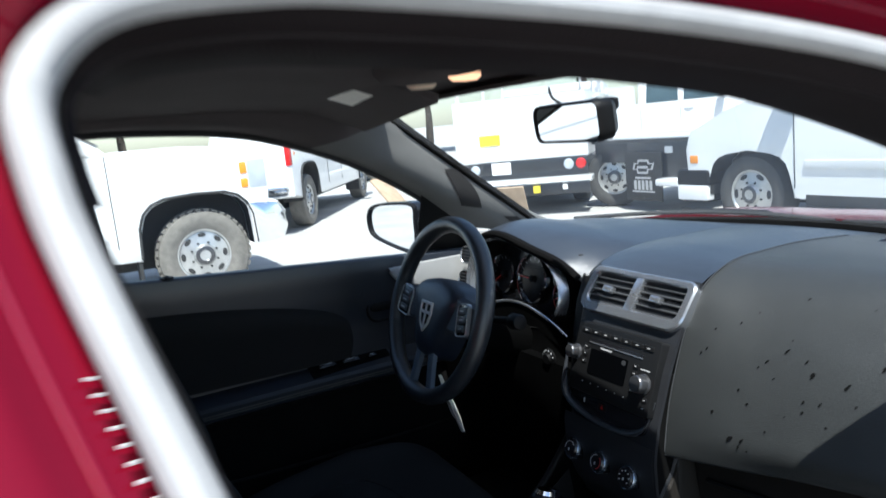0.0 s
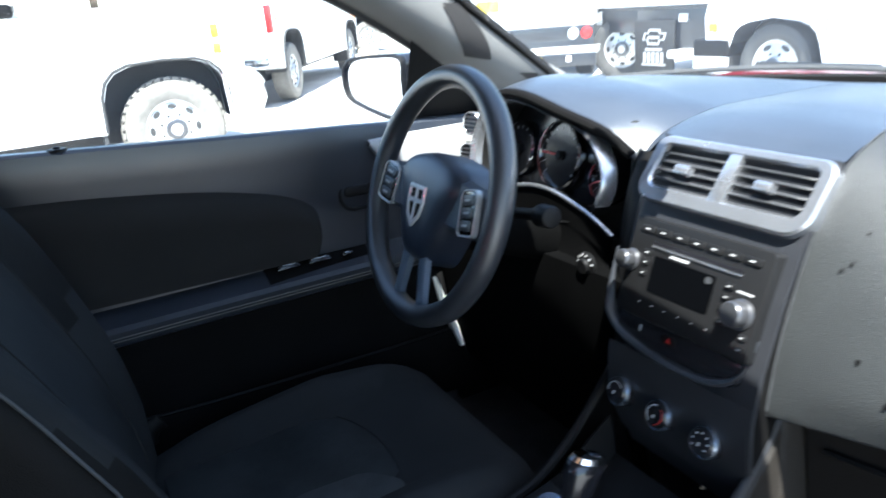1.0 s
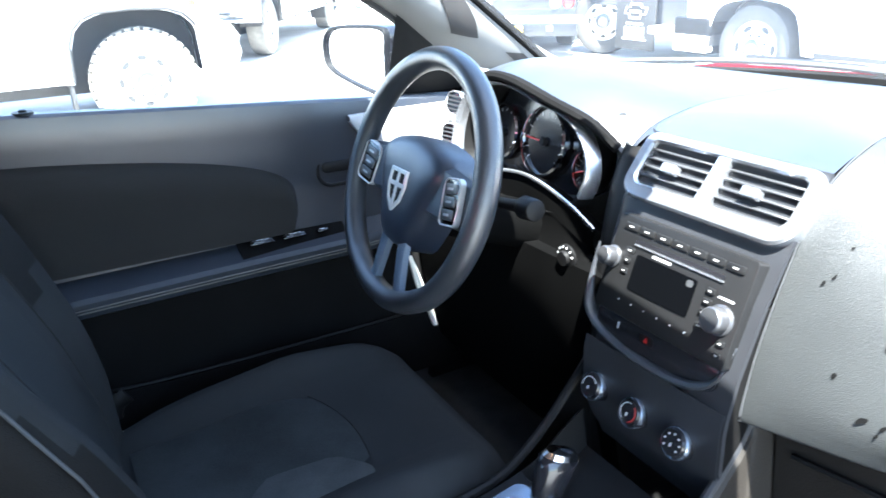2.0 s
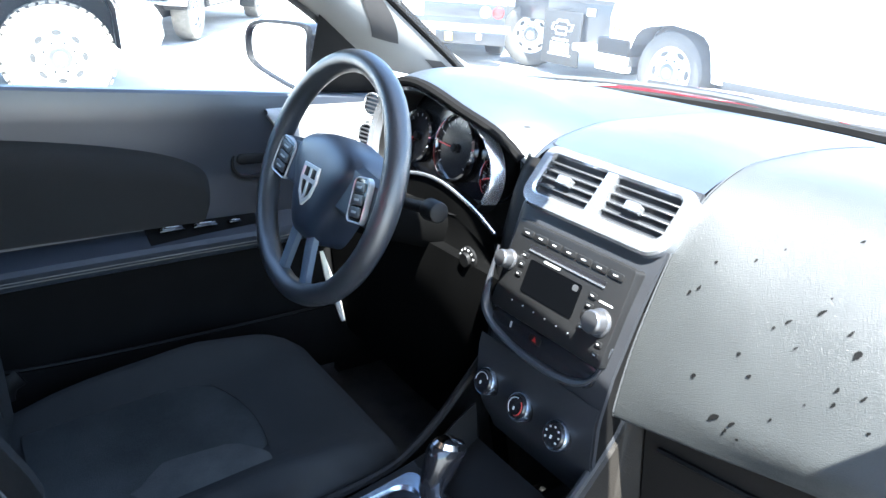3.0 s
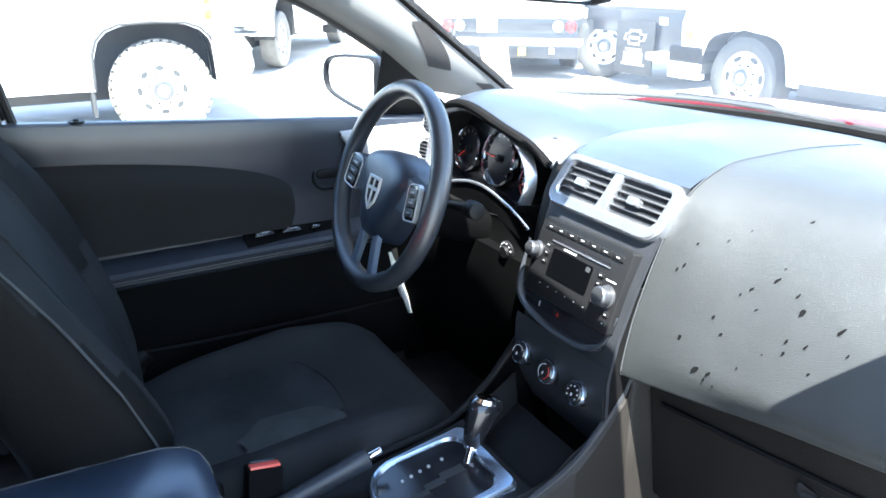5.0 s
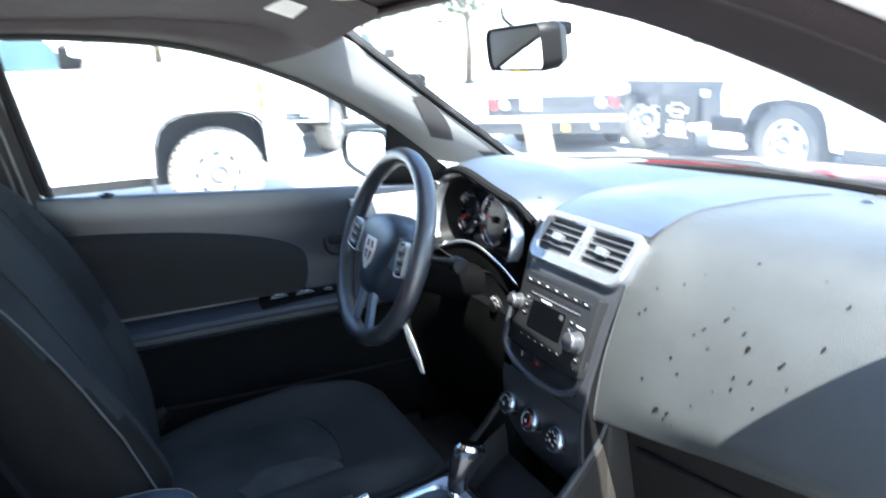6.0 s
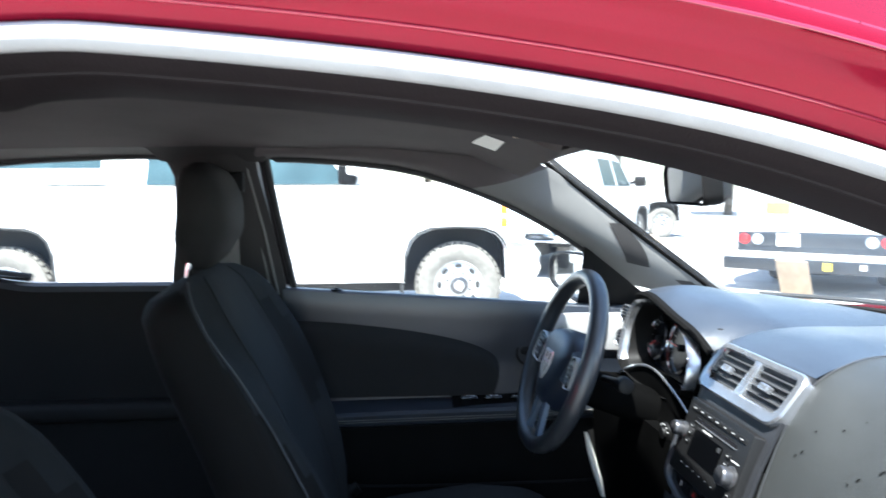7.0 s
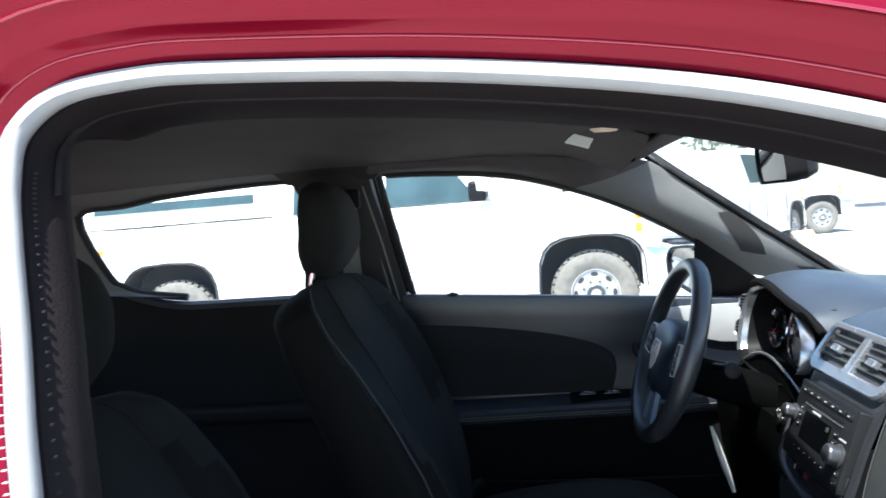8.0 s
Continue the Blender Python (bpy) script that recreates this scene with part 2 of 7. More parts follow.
def rod(p0, p1, r, r1=None, seg=16, bevel=0.0):
    p0, p1 = Vector(p0), Vector(p1)
    d = p1 - p0
    m = Matrix.Translation(p0) @ d.to_track_quat("Z", "Y").to_matrix().to_4x4()
    r1 = r if r1 is None else r1
    L = d.length
    prof = [(r, 0), (r1, L)] if not bevel else [(r - bevel, 0), (r - bevel * 0.3, bevel * 0.3), (r, bevel), (r1, L - bevel), (r1 - bevel * 0.3, L - bevel * 0.3), (r1 - bevel, L)]
    return revolve(prof, seg, m)


def prism(outline, h0, h1, m=None, bevel=0.0, seg=2):
    """A flat outline in local x, y, from h0 to h1 along local z, with its upper rim rounded."""
    bm = bmesh.new()
    lo = [bm.verts.new((x, y, h0)) for x, y in outline]
    hi = [bm.verts.new((x, y, h1)) for x, y in outline]
    n = len(outline)
    bm.faces.new(lo[::-1])
    top = bm.faces.new(hi)
    for i in range(n):
        bm.faces.new((lo[i], lo[(i + 1) % n], hi[(i + 1) % n], hi[i]))
    if bevel:
        bmesh.ops.bevel(bm, geom=list(top.edges), offset=bevel, segments=seg, profile=0.5, affect="EDGES")
    if m is not None:
        bmesh.ops.transform(bm, matrix=m, verts=bm.verts)
    return bm


def rounded(w, h, r, n=5, cx=0.0, cy=0.0):
    """Outline of a rounded rectangle; r: one radius or four (from lower right, anticlockwise)."""
    rs = r if isinstance(r, (tuple, list)) else (r,) * 4
    out = []
    for k, (sx, sy) in enumerate(((1, -1), (1, 1), (-1, 1), (-1, -1))):
        q = rs[k]
        for i in range(n + 1):
            a = math.pi / 2 * (k - 1 + i / n)
            out.append((cx + sx * (w / 2 - q) + q * math.cos(a), cy + sy * (h / 2 - q) + q * math.sin(a)))
    return out


def frame_ring(outer, inner, h0, h1, m=None, bevel=0.0):
    """A flat ring between two outlines of the same count."""
    n = len(outer)
    rings = []
    b = bevel
    for i in range(n):
        o, q = Vector(outer[i]), Vector(inner[i])
        d = (q - o).normalized() * b
        rings.append([(o.x, o.y, h0), (o.x, o.y, h1 - b), (o.x + d.x, o.y + d.y, h1), (q.x - d.x, q.y - d.y, h1), (q.x, q.y, h1 - b), (q.x, q.y, h0)])
    bm = loft(rings, True, True)
    if m is not None:
        bmesh.ops.transform(bm, matrix=m, verts=bm.verts)
    return bm


def sheet(fn, nu, nv, thick=0.004):
    """A skin from fn(u, v), u and v from 0 to 1, with thickness."""
    bm = loft([[fn(i / nu, j / nv) for j in range(nv + 1)] for i in range(nu + 1)], False, False, False)
    bmesh.ops.recalc_face_normals(bm, faces=bm.faces)
    if thick:
        bmesh.ops.solidify(bm, geom=bm.faces[:], thickness=thick)
    return bm


def face_frame(x, y, z, lean):
    """A frame on a surface that faces the rear of the car: local x to the right as seen by the seats, y up along it, z out of it."""
    a = radians(lean)
    r, u, n = Vector((0, -1, 0)), Vector((math.sin(a), 0, math.cos(a))), Vector((-math.cos(a), 0, math.sin(a)))
    m = Matrix((r, u, n)).transposed().to_4x4()
    m.translation = (x, y, z)
    return m


def lerp(a, b, t):
    return a + (b - a) * t


def table(keys, x):
    """Linear reading of sorted (x, value) pairs."""
    if x <= keys[0][0]:
        return keys[0][1]
    for (x0, v0), (x1, v1) in zip(keys, keys[1:]):
        if x <= x1:
            return lerp(v0, v1, (x - x0) / (x1 - x0))
    return keys[-1][1]


def ease(t):
    t = min(1, max(0, t))
    return t * t * (3 - 2 * t)


# ---- car shell ----
def y_open(z):
    """Passenger-side door opening, leaning in above the belt."""
    return -(0.79 - 0.42 * max(0.0, z - 0.95) + 0.02 * ease((z - 0.92) / 0.15))


def y_far(z):
    """Driver-side window plane."""
    return 0.715 - 0.47 * max(-0.05, z - 0.966)


def z_belt(x):
    return 0.930 - 0.065 * x


def x_screen(y):
    """Foot of the windscreen."""
    return 0.835 - 0.62 * y * y


OPENING = [(-0.56, 0.34), (-0.545, 0.60), (-0.565, 0.85), (-0.582, 1.0), (-0.604, 1.10), (-0.627, 1.19), (-0.637, 1.236), (-0.636, 1.272), (-0.607, 1.300), (-0.55, 1.309), (-0.486, 1.308), (-0.316, 1.293), (-0.148, 1.266), (-0.017, 1.228), (0.12, 1.17), (0.30, 1.075), (0.46, 0.97), (0.55, 0.86), (0.58, 0.70), (0.56, 0.50), (0.48, 0.36), (0.36, 0.315), (0.0, 0.30), (-0.40, 0.305)]
opening = smooth_path([(x, 0, z - 0.010 * ease((z - 1.10) / 0.12)) for x, z in OPENING], 5, True)


def around(profile, a=0, b=None, deep=None, lim=None):
    """A skin swept round the door opening; profile of (outwards in the plane, outboard)."""
    n = len(opening)
    b = n if b is None else b
    rings = []
    base = profile
    for i in range(a, b):
        p, q, r = opening[(i - 1) % n], opening[i % n], opening[(i + 1) % n]
        d = (r - p).normalized()
        out = Vector((-d.z, 0, d.x))
        # the centre pillar stands flatter than the roof rail
        lay = ease((-out.x - 0.6) / 0.3)
        profile = [(k, lerp(o, 0.020 + (o - 0.020) * 0.25, lay) if k > 0.034 and o > 0 else o) for k, o in base]
        f = 1 if deep is None or out.x > -0.6 else lerp(1, deep, ease((-out.x - 0.6) / 0.3))
        # ahead of the sun visor the shoulder rolls in sooner
        roll = ease((q.x + 0.26) / 0.14) if q.z > 0.95 else 0
        profile = [(k, lerp(o, min(o, 0.035 - 0.8 * (k - 0.052)), roll) if k > 0.052 else o) for k, o in profile]
        if lim and q.x > -0.03:
            near = [(k if k < 0.08 else 0.08 + (k - 0.08) * lerp(1.0, 0.575, ease((q.x + 0.03) / 0.15)), o) for k, o in profile]
            rings.append([(q.x + out.x * k, y_open(q.z) - max(o, lim + 0.06 * max(0, q.x)), q.z + out.z * k) for k, o in near])
            continue
        g = 1 if f == 1 else lerp(0.55, 1, (f - deep) / (1 - deep))
        rings.append([(q.x + out.x * k * (g if k < 0 else 1), y_open(q.z) - (o if o > -0.02 else -0.02 + (o + 0.02) * f), q.z + out.z * k * (g if k < 0 else 1)) for k, o in profile])
    return rings


car = thing("car", "red four-door car with its passenger door standing open", "car", (0, 0, 0))
full = b = len(opening)
seal_prof = [(0.0085 * math.cos(a) - 0.002, 0.010 * math.sin(a) + 0.004) for a in [2 * math.pi * j / 10 for j in range(10)]]
part("door_seal", loft(around(seal_prof), True, True), M_SEAL, car, "pale grey rubber weatherstrip round the door opening")
ring = around([(0.006, -0.014), (0.0085, 0.001), (0.018, 0.006), (0.026, 0.011), (0.030, 0.017), (0.034, 0.020), (0.042, 0.0235), (0.048, 0.026), (0.052, 0.032), (0.056, 0.035), (0.064, 0.0375), (0.069, 0.041), (0.074, 0.0435), (0.080, 0.0455), (0.090, 0.0475), (0.099, 0.0480), (0.106, 0.0465), (0.116, 0.0415), (0.128, 0.030), (0.140, 0.012), (0.150, -0.015), (0.157, -0.06), (0.16, -0.13)], lim=-0.036)
ring_side = ring
part("body_side", loft(ring, False, True, False), M_RED, car, "glossy metallic red painted door frame", 50)
for kb, ob_, rb in ((0.021, 0.0085, 0.0012), (0.053, 0.0338, 0.0014), (0.0665, 0.0395, 0.0010)):
    bead = [(kb + rb * math.cos(a), ob_ + rb * math.sin(a)) for a in [2 * math.pi * j / 8 for j in range(8)]]
    part("paint_crease", loft(around(bead, lim=-0.036), True, True), M_CREASE, car)
ring = around([(0.006, -0.012), (-0.006, -0.014), (-0.014, -0.024), (-0.020, -0.060), (-0.024, -0.100), (-0.012, -0.15)], deep=0.35)
part("opening_trim", loft(ring, False, True, False), M_DARKTRIM, car, "dark plastic trim inside the door frame")
ring = around([(-0.0135, -0.034), (-0.0175, -0.036), (-0.0175, -0.041), (-0.0135, -0.043)], 28, 75)
part("trim_bead", loft(ring, True), M_DARKTRIM, car)
# clips along the rear edge of the opening
clips = []
for i in range(8, 31):
    p, q = opening[i % full], opening[(i + 1) % full]
    for f in (0.2, 0.7):
        c = p.lerp(q, f)
        clips.append(box(c.x + 0.0090, c.x + 0.0105, y_open(c.z) + 0.0140, y_open(c.z) + 0.0170, c.z - 0.0007, c.z + 0.0007))
outer = []
for i in range(1, 24):
    p, q = opening[i % full], opening[(i + 1) % full]
    for f in (0.0, 0.33, 0.67):
        c = p.lerp(q, f)
        outer.append(box(c.x - 0.0120, c.x - 0.0085, y_open(c.z) - 0.0068, y_open(c.z) - 0.0045, c.z - 0.00035, c.z + 0.00035))
part("seal_clip", join(*outer), M_SEAL, car, "small pale clips along the weatherstrip")["kind"] = "stuff"
part("seal_clip", join(*clips), M_RUBBER, car, "small pale clips along the weatherstrip")["kind"] = "stuff"


def roof_z(x, y):
    return 1.462 - 0.030 * (y / 0.55) ** 2 - 0.22 * max(0, x + 0.25) - 0.05 * max(0, -0.9 - x) ** 1.3


part("roof_panel", sheet(lambda u, v: (lerp(-1.75, 0.012 - 0.026 * (2 * v - 1) ** 2, u), lerp(-0.56, 0.56, v), roof_z(lerp(-1.75, 0.05, u), lerp(-0.56, 0.56, v))), 24, 14, 0.006), M_RED, car, "red painted roof")


def liner_z(x, y):
    return 1.305 + 0.047 * (1 - (y / 0.55) ** 2) - 0.03 * max(0, -0.9 - x) - 0.13 * max(0, x + 0.30) * (1 - 0.5 * (y / 0.55) ** 2)


part("headliner", sheet(lambda u, v: (lerp(-1.8, 0.040 - 0.024 * (2 * v - 1) ** 2, u), lerp(-0.56, 0.53, v), liner_z(lerp(-1.8, 0.055, u), lerp(-0.56, 0.53, v))), 30, 24, 0.01), M_HEAD, car, "grey fabric headliner")

# driver-side window outlines
WIN1 = [(-0.607, 1.276), (-0.56, 1.281), (-0.42, 1.274), (-0.285, 1.258), (-0.152, 1.221), (-0.018, 1.168), (0.12, 1.093), (0.233, 1.019), (0.30, 0.965)]
WIN2 = [(-0.80, 1.245), (-0.812, 1.275), (-0.835, 1.286), (-0.95, 1.284), (-1.137, 1.273), (-1.27, 1.256), (-1.403, 1.235), (-1.379, 1.072), (-1.34, 1.035), (-1.286, 1.015), (-1.179, 0.999)]
win1 = [Vector((p.x, y_far(p.z), p.z)) for p in smooth_path([(x, 0, z) for x, z in WIN1], 5)]
win2 = [Vector((p.x, y_far(p.z), p.z)) for p in smooth_path([(x, 0, z) for x, z in WIN2], 4)]


def upper_edge(p):
    """Where the trim over the driver's window meets headliner or windscreen."""
    f = ease((p.x + 0.20) / 0.10)
    k = min(1, max(0, (p.x + 0.152) / 0.452))
    scr = Vector((0.03, 0.575, 1.288)).lerp(Vector((0.60, 0.69, 0.935)), k ** 0.95)
    scr.z -= 0.030 * math.sin(math.pi * k) ** 0.7
    lin = Vector((p.x, 0.505, liner_z(p.x, 0.505) - 0.004))
    return lin.lerp(scr, f)


rings = []
for p in win1:
    e = upper_edge(p)
    mid = p.lerp(e, 0.5) + Vector((-0.012, -0.018, -0.006))
    arc = smooth_path([p + Vector((0, 0.03, 0.0)), p + Vector((0, -0.004, 0.004)), mid, e, e + Vector((0.004, 0.010, 0.004))], 4)
    rings.append(arc)
cut = next(i for i, p in enumerate(win1) if p.x > -0.13)
part("cant_rail_trim", loft(rings[:cut + 1], False, False, False), M_HEAD, car, "dark fabric trim over the driver's window")
part("a_pillar_trim", loft(rings[cut:], False, False, False), M_PILLAR, car, "grey fabric-covered windscreen pillar trim")
# darker bands laid across the pillar as painted shadow
grid = rings[cut:]


def pillar_at(i, j):
    i0, j0 = min(int(i), len(grid) - 2), min(int(j), len(grid[0]) - 2)
    lo = Vector(grid[i0][j0]).lerp(Vector(grid[i0][j0 + 1]), j - j0)
    hi = Vector(grid[i0 + 1][j0]).lerp(Vector(grid[i0 + 1][j0 + 1]), j - j0)
    return lo.lerp(hi, i - i0)


for i0, ja, wa, i1, jb, wb in ((4.8, 10.8, 1.5, 11.3, 7.0, 1.6), (13.4, 9.1, 1.0, 17.6, 8.6, 0.9)):
    quad = [[pillar_at(lerp(i0, i1, g), lerp(ja, jb, g) + lerp(wa, wb, g) * w) + Vector((-0.002, -0.003, 0.001)) for w in (0, 0.33, 0.67, 1)] for g in [k / 12 for k in range(13)]]
    part("pillar_shade", loft(quad, False, False, False), M_BPIL, car, "dark band of painted shadow on the pillar trim")


def roof_out(p):
    return Vector((p.x, p.y + 0.03, p.z + 0.02))


part("roof_rail", loft([[roof_out(p), roof_out(p) + Vector((0, 0.02, 0.03)), Vector((p.x, 0.56, roof_z(p.x, 0.56)))] for p in win1 if p.x < -0.10], False, False, False), M_RED, car)
# door-frame channel round the driver's window
chan = [Vector((-0.56, y_far(0.966), 0.966)), Vector((-0.583, y_far(1.12), 1.12))] + win1
part("window_channel", tube([p + Vector((0, 0.012, 0)) for p in smooth_path(chan[::3] + [chan[-1]], 4)], 0.009, 8), M_RUBBER, car, "black rubber window channel")
part("window_bead", tube([p + Vector((-0.012 if p.x < -0.5 else 0, -0.006, 0.012)) for p in smooth_path(chan[::3] + [chan[-1]], 4)], 0.0045, 6), M_DARKTRIM, car)
part("frame_edge", join(*[tube([(-0.585 + dx, 0.700, 0.955), (-0.605 + dx, 0.628, 1.11), (-0.632 + dx, 0.556, 1.262)], 0.0030, 6) for dx in (-0.010, -0.026, -0.044)]), M_PILLAR, car, "grey edges of the window frame")


def strip(pa, pb, depth, bulge, n=12):
    """A pillar between two edges, each a list of points from foot to top."""
    rings = []
    for i in range(n + 1):
        t = i / n
        a, b = path_at(pa, t), path_at(pb, t)
        o = Vector((0, depth, 0))
        rings.append([a + o, a, a.lerp(b, 0.2) - Vector((0, bulge, 0)), a.lerp(b, 0.5) - Vector((0, bulge * 1.3, 0)), a.lerp(b, 0.8) - Vector((0, bulge, 0)), b, b + o])
    return loft(rings)


def path_at(pts, t):
    pts = [Vector(p) for p in pts]
    k = t * (len(pts) - 1)
    i = min(int(k), len(pts) - 2)
    return pts[i].lerp(pts[i + 1], k - i)


bf = [(-0.585, 0.73, 0.30), (-0.575, 0.735, 0.70), (-0.575, 0.71, 0.966), (-0.598, 0.63, 1.13), (-0.628, 0.555, 1.285), (-0.60, 0.50, 1.33)]
br = [(-0.80, 0.73, 0.30), (-0.83, 0.735, 0.70), (-0.85, 0.705, 0.985), (-0.815, 0.63, 1.15), (-0.80, 0.555, 1.285), (-0.83, 0.50, 1.33)]
part("pillar_cap", loft([[(-0.720 - w, y, z), (-0.715, y - 0.012, z), (-0.710 + w, y, z), (-0.710 + w, y + 0.05, z + 0.01), (-0.720 - w, y + 0.05, z + 0.01)] for w, y, z in ((0.105, 0.552, 1.272), (0.125, 0.520, 1.298), (0.160, 0.488, 1.312), (0.200, 0.455, 1.3175))]), M_BPIL, car, "dark flared head of the centre pillar")
part("b_pillar_trim", strip(bf, br, 0.06, 0.022), M_BPIL, car, "grey plastic centre pillar trim")
# paler fabric than the headliner, imitating light from the rear window
part("rear_roof_rail", loft([[p + Vector((0, 0.02, 0)), p, Vector((p.x, 0.52, liner_z(p.x, 0.52) - 0.012)), Vector((p.x, 0.48, liner_z(p.x, 0.48) + 0.004))] for p in win2[4:25]], False, False, False), M_PILLAR, car)
part("rear_window_channel", tube([p + Vector((0, 0.008, 0)) for p in win2], 0.010, 8), M_RUBBER, car)
part("c_pillar_trim", loft([[p + Vector((0, 0.03, 0)), p, Vector((-1.55, 0.60, max(0.9, min(1.32, p.z + 0.04)))), Vector((-1.75, 0.52, max(0.9, min(1.33, p.z + 0.05))))] for p in win2[22:]], False, False, False), M_PILLAR, car, "grey rear pillar trim")
part("side_skin", sheet(lambda u, v: (lerp(-1.9, 0.9, u), 0.80 + 0.02 * math.sin(math.pi * v), lerp(0.22, z_belt(lerp(-1.9, 0.9, u)) - 0.03, v)), 16, 8, 0.01), M_RED, car)
part("cabin_floor", sheet(lambda u, v: (lerp(-1.9, 0.75, u), lerp(-0.78, 0.78, v), 0.26 + 0.12 * math.exp(-(lerp(-0.78, 0.78, v) / 0.13) ** 4)), 4, 26, 0.02), M_CARPET, car, "black carpet")
part("firewall", sheet(lambda u, v: (lerp(min(0.52, x_screen(lerp(-0.80, 0.80, u)) - 0.03), x_screen(lerp(-0.80, 0.80, u)) + 0.015, v), lerp(-0.80, 0.80, u), lerp(0.22, 0.926, v)), 16, 6, 0.02), M_CARPET, car)
part("rear_bulkhead", box(-1.95, -1.88, -0.8, 0.8, 0.2, 0.96, 0.02), M_CARPET, car)
rear_glass = part("rear_window", sheet(lambda u, v: (lerp(-2.30, -1.74, u), lerp(-0.60, 0.60, v) * lerp(1.1, 0.9, u), lerp(0.99, 1.385, u) - 0.03 * (2 * v - 1) ** 2), 4, 8, 0.0), M_SIDEGLASS, car, "rear window glass")
rear_glass.visible_shadow = False
part("rear_deck", sheet(lambda u, v: (lerp(-2.55, -1.90, u), lerp(-0.78, 0.78, v), 0.965 - 0.03 * (2 * v - 1) ** 2), 4, 8, 0.01), M_RED, car, "red boot lid")
part("tail_panel", sheet(lambda u, v: (-2.55 - 0.06 * math.sin(math.pi * u), lerp(-0.78, 0.78, v), lerp(0.95, 0.25, u)), 6, 8, 0.01), M_RED, car, "red tail of the car")
part("nose_panel", sheet(lambda u, v: (1.93 - 0.25 * lerp(-0.78, 0.78, v) ** 2 + 0.06 * math.sin(math.pi * u), lerp(-0.78, 0.78, v), lerp(0.80, 0.22, u)), 6, 10, 0.01), M_RED, car, "red nose of the car")
for sy in (-1, 1):
    part("front_wing", sheet(lambda u, v: (lerp(0.66 if sy < 0 else 0.88, 1.80, u), sy * (0.80 + 0.015 * math.sin(math.pi * v)), lerp(0.24, lerp(0.90, 0.76, u), v)), 10, 6, 0.008), M_RED, car, "red front wing")
    part("rear_wing", sheet(lambda u, v: (lerp(-2.52, -1.70, u), sy * (0.79 + 0.015 * math.sin(math.pi * v)), lerp(0.24, 0.95, v)), 8, 6, 0.008), M_RED, car, "red rear wing")
part("sill", box(-0.80, 0.80, -0.80, -0.74, 0.20, 0.29, 0.02), M_RED, car, "red door sill")
part("rear_door_skin", join(sheet(lambda u, v: (lerp(-1.75, -0.70, u), -0.80 - 0.03 * math.sin(math.pi * v), lerp(0.30, 0.95, v)), 10, 8, 0.02), tube([(-0.74, -0.77, 0.95), (-0.76, -0.70, 1.14), (-0.78, -0.63, 1.32)], 0.03, 8), tube([(-1.62, -0.77, 0.95), (-1.60, -0.70, 1.14), (-1.52, -0.63, 1.32)], 0.04, 8), tube([(-0.70, -0.62, 1.335), (-1.1, -0.62, 1.34), (-1.6, -0.62, 1.32)], 0.035, 8)), M_RED, car)
near_glass = part("rear_door_pane", sheet(lambda u, v: (lerp(-1.60, -0.74, u), -0.77 + 0.14 * v, lerp(0.95, 1.32, v)), 2, 2, 0.0), M_SIDEGLASS, car)
near_glass.visible_shadow = False


# hood, cowl, wipers, windscreen
def hood(u, v):
    y = lerp(-0.78, 0.78, v)
    x = lerp(x_screen(y) + 0.10, 1.95 - 0.25 * y * y, u)
    return (x, y, 0.953 + 0.030 * (y - 0.3) - 0.075 * y * y - 0.17 * u ** 1.6 + 0.012 * math.exp(-((abs(y) - 0.45) / 0.06) ** 2))


part("bonnet", sheet(hood, 14, 20, 0.012), M_RED, car, "glossy red bonnet")
part("cowl", sheet(lambda u, v: (x_screen(lerp(-0.74, 0.74, v)) + lerp(0.0, 0.115, u), lerp(-0.74, 0.74, v), 0.918 - 0.03 * math.sin(math.pi * u) - 0.05 * lerp(-0.74, 0.74, v) ** 2), 5, 24, 0.008), M_RUBBER, car, "black plastic cowl")


def screen_pt(u, v):
    """Windscreen: u from foot to head, v from the passenger side to the driver side."""
    s = 2 * v - 1
    y = lerp(0.70, 0.585, u) * s
    foot = Vector((x_screen(y) + 0.01, y, 0.938 - 0.012 * s * s))
    head = Vector((0.046 - 0.024 * s * s, y, 1.304 - 0.016 * s * s))
    p = foot.lerp(head, u)
    p.z += lerp(0.025, -0.026, s ** 6) * math.sin(math.pi * u) ** 0.8
    p.x += 0.012 * (1 - s ** 6) * math.sin(math.pi * u)
    return p


screen = thing("windscreen", "clear laminated glass windscreen with a black border", "windscreen", (0.8, 0, 0.94))
pane = part("pane", sheet(lambda u, v: screen_pt(u, v), 12, 20, 0.0), M_GLASS, screen)
if pane.data.polygons[0].normal.z > 0:
    pane.data.flip_normals()
pane.visible_shadow = False
part("screen_border", join(tube([screen_pt(i / 14, 0.995) + Vector((0.006, 0.002, 0.006)) for i in range(15)], 0.013, 8), tube([screen_pt(i / 14, 0.005) + Vector((-0.006, 0.004, -0.004)) for i in range(15)], 0.007, 6), tube([screen_pt(0.018, i / 24) + Vector((-0.006, 0, 0.0)) for i in range(25)], 0.014, 8)), M_DEEP, screen, "black windscreen border")
part("header_trim", sheet(lambda u, v: (screen_pt(0.985, v).x + lerp(0.005, -0.07, u), screen_pt(1, v).y, screen_pt(0.985, v).z + lerp(0.0, -0.012, math.sin(math.pi * u * 0.5)) + 0.004 * u), 5, 20, 0.006), M_HEAD, car)
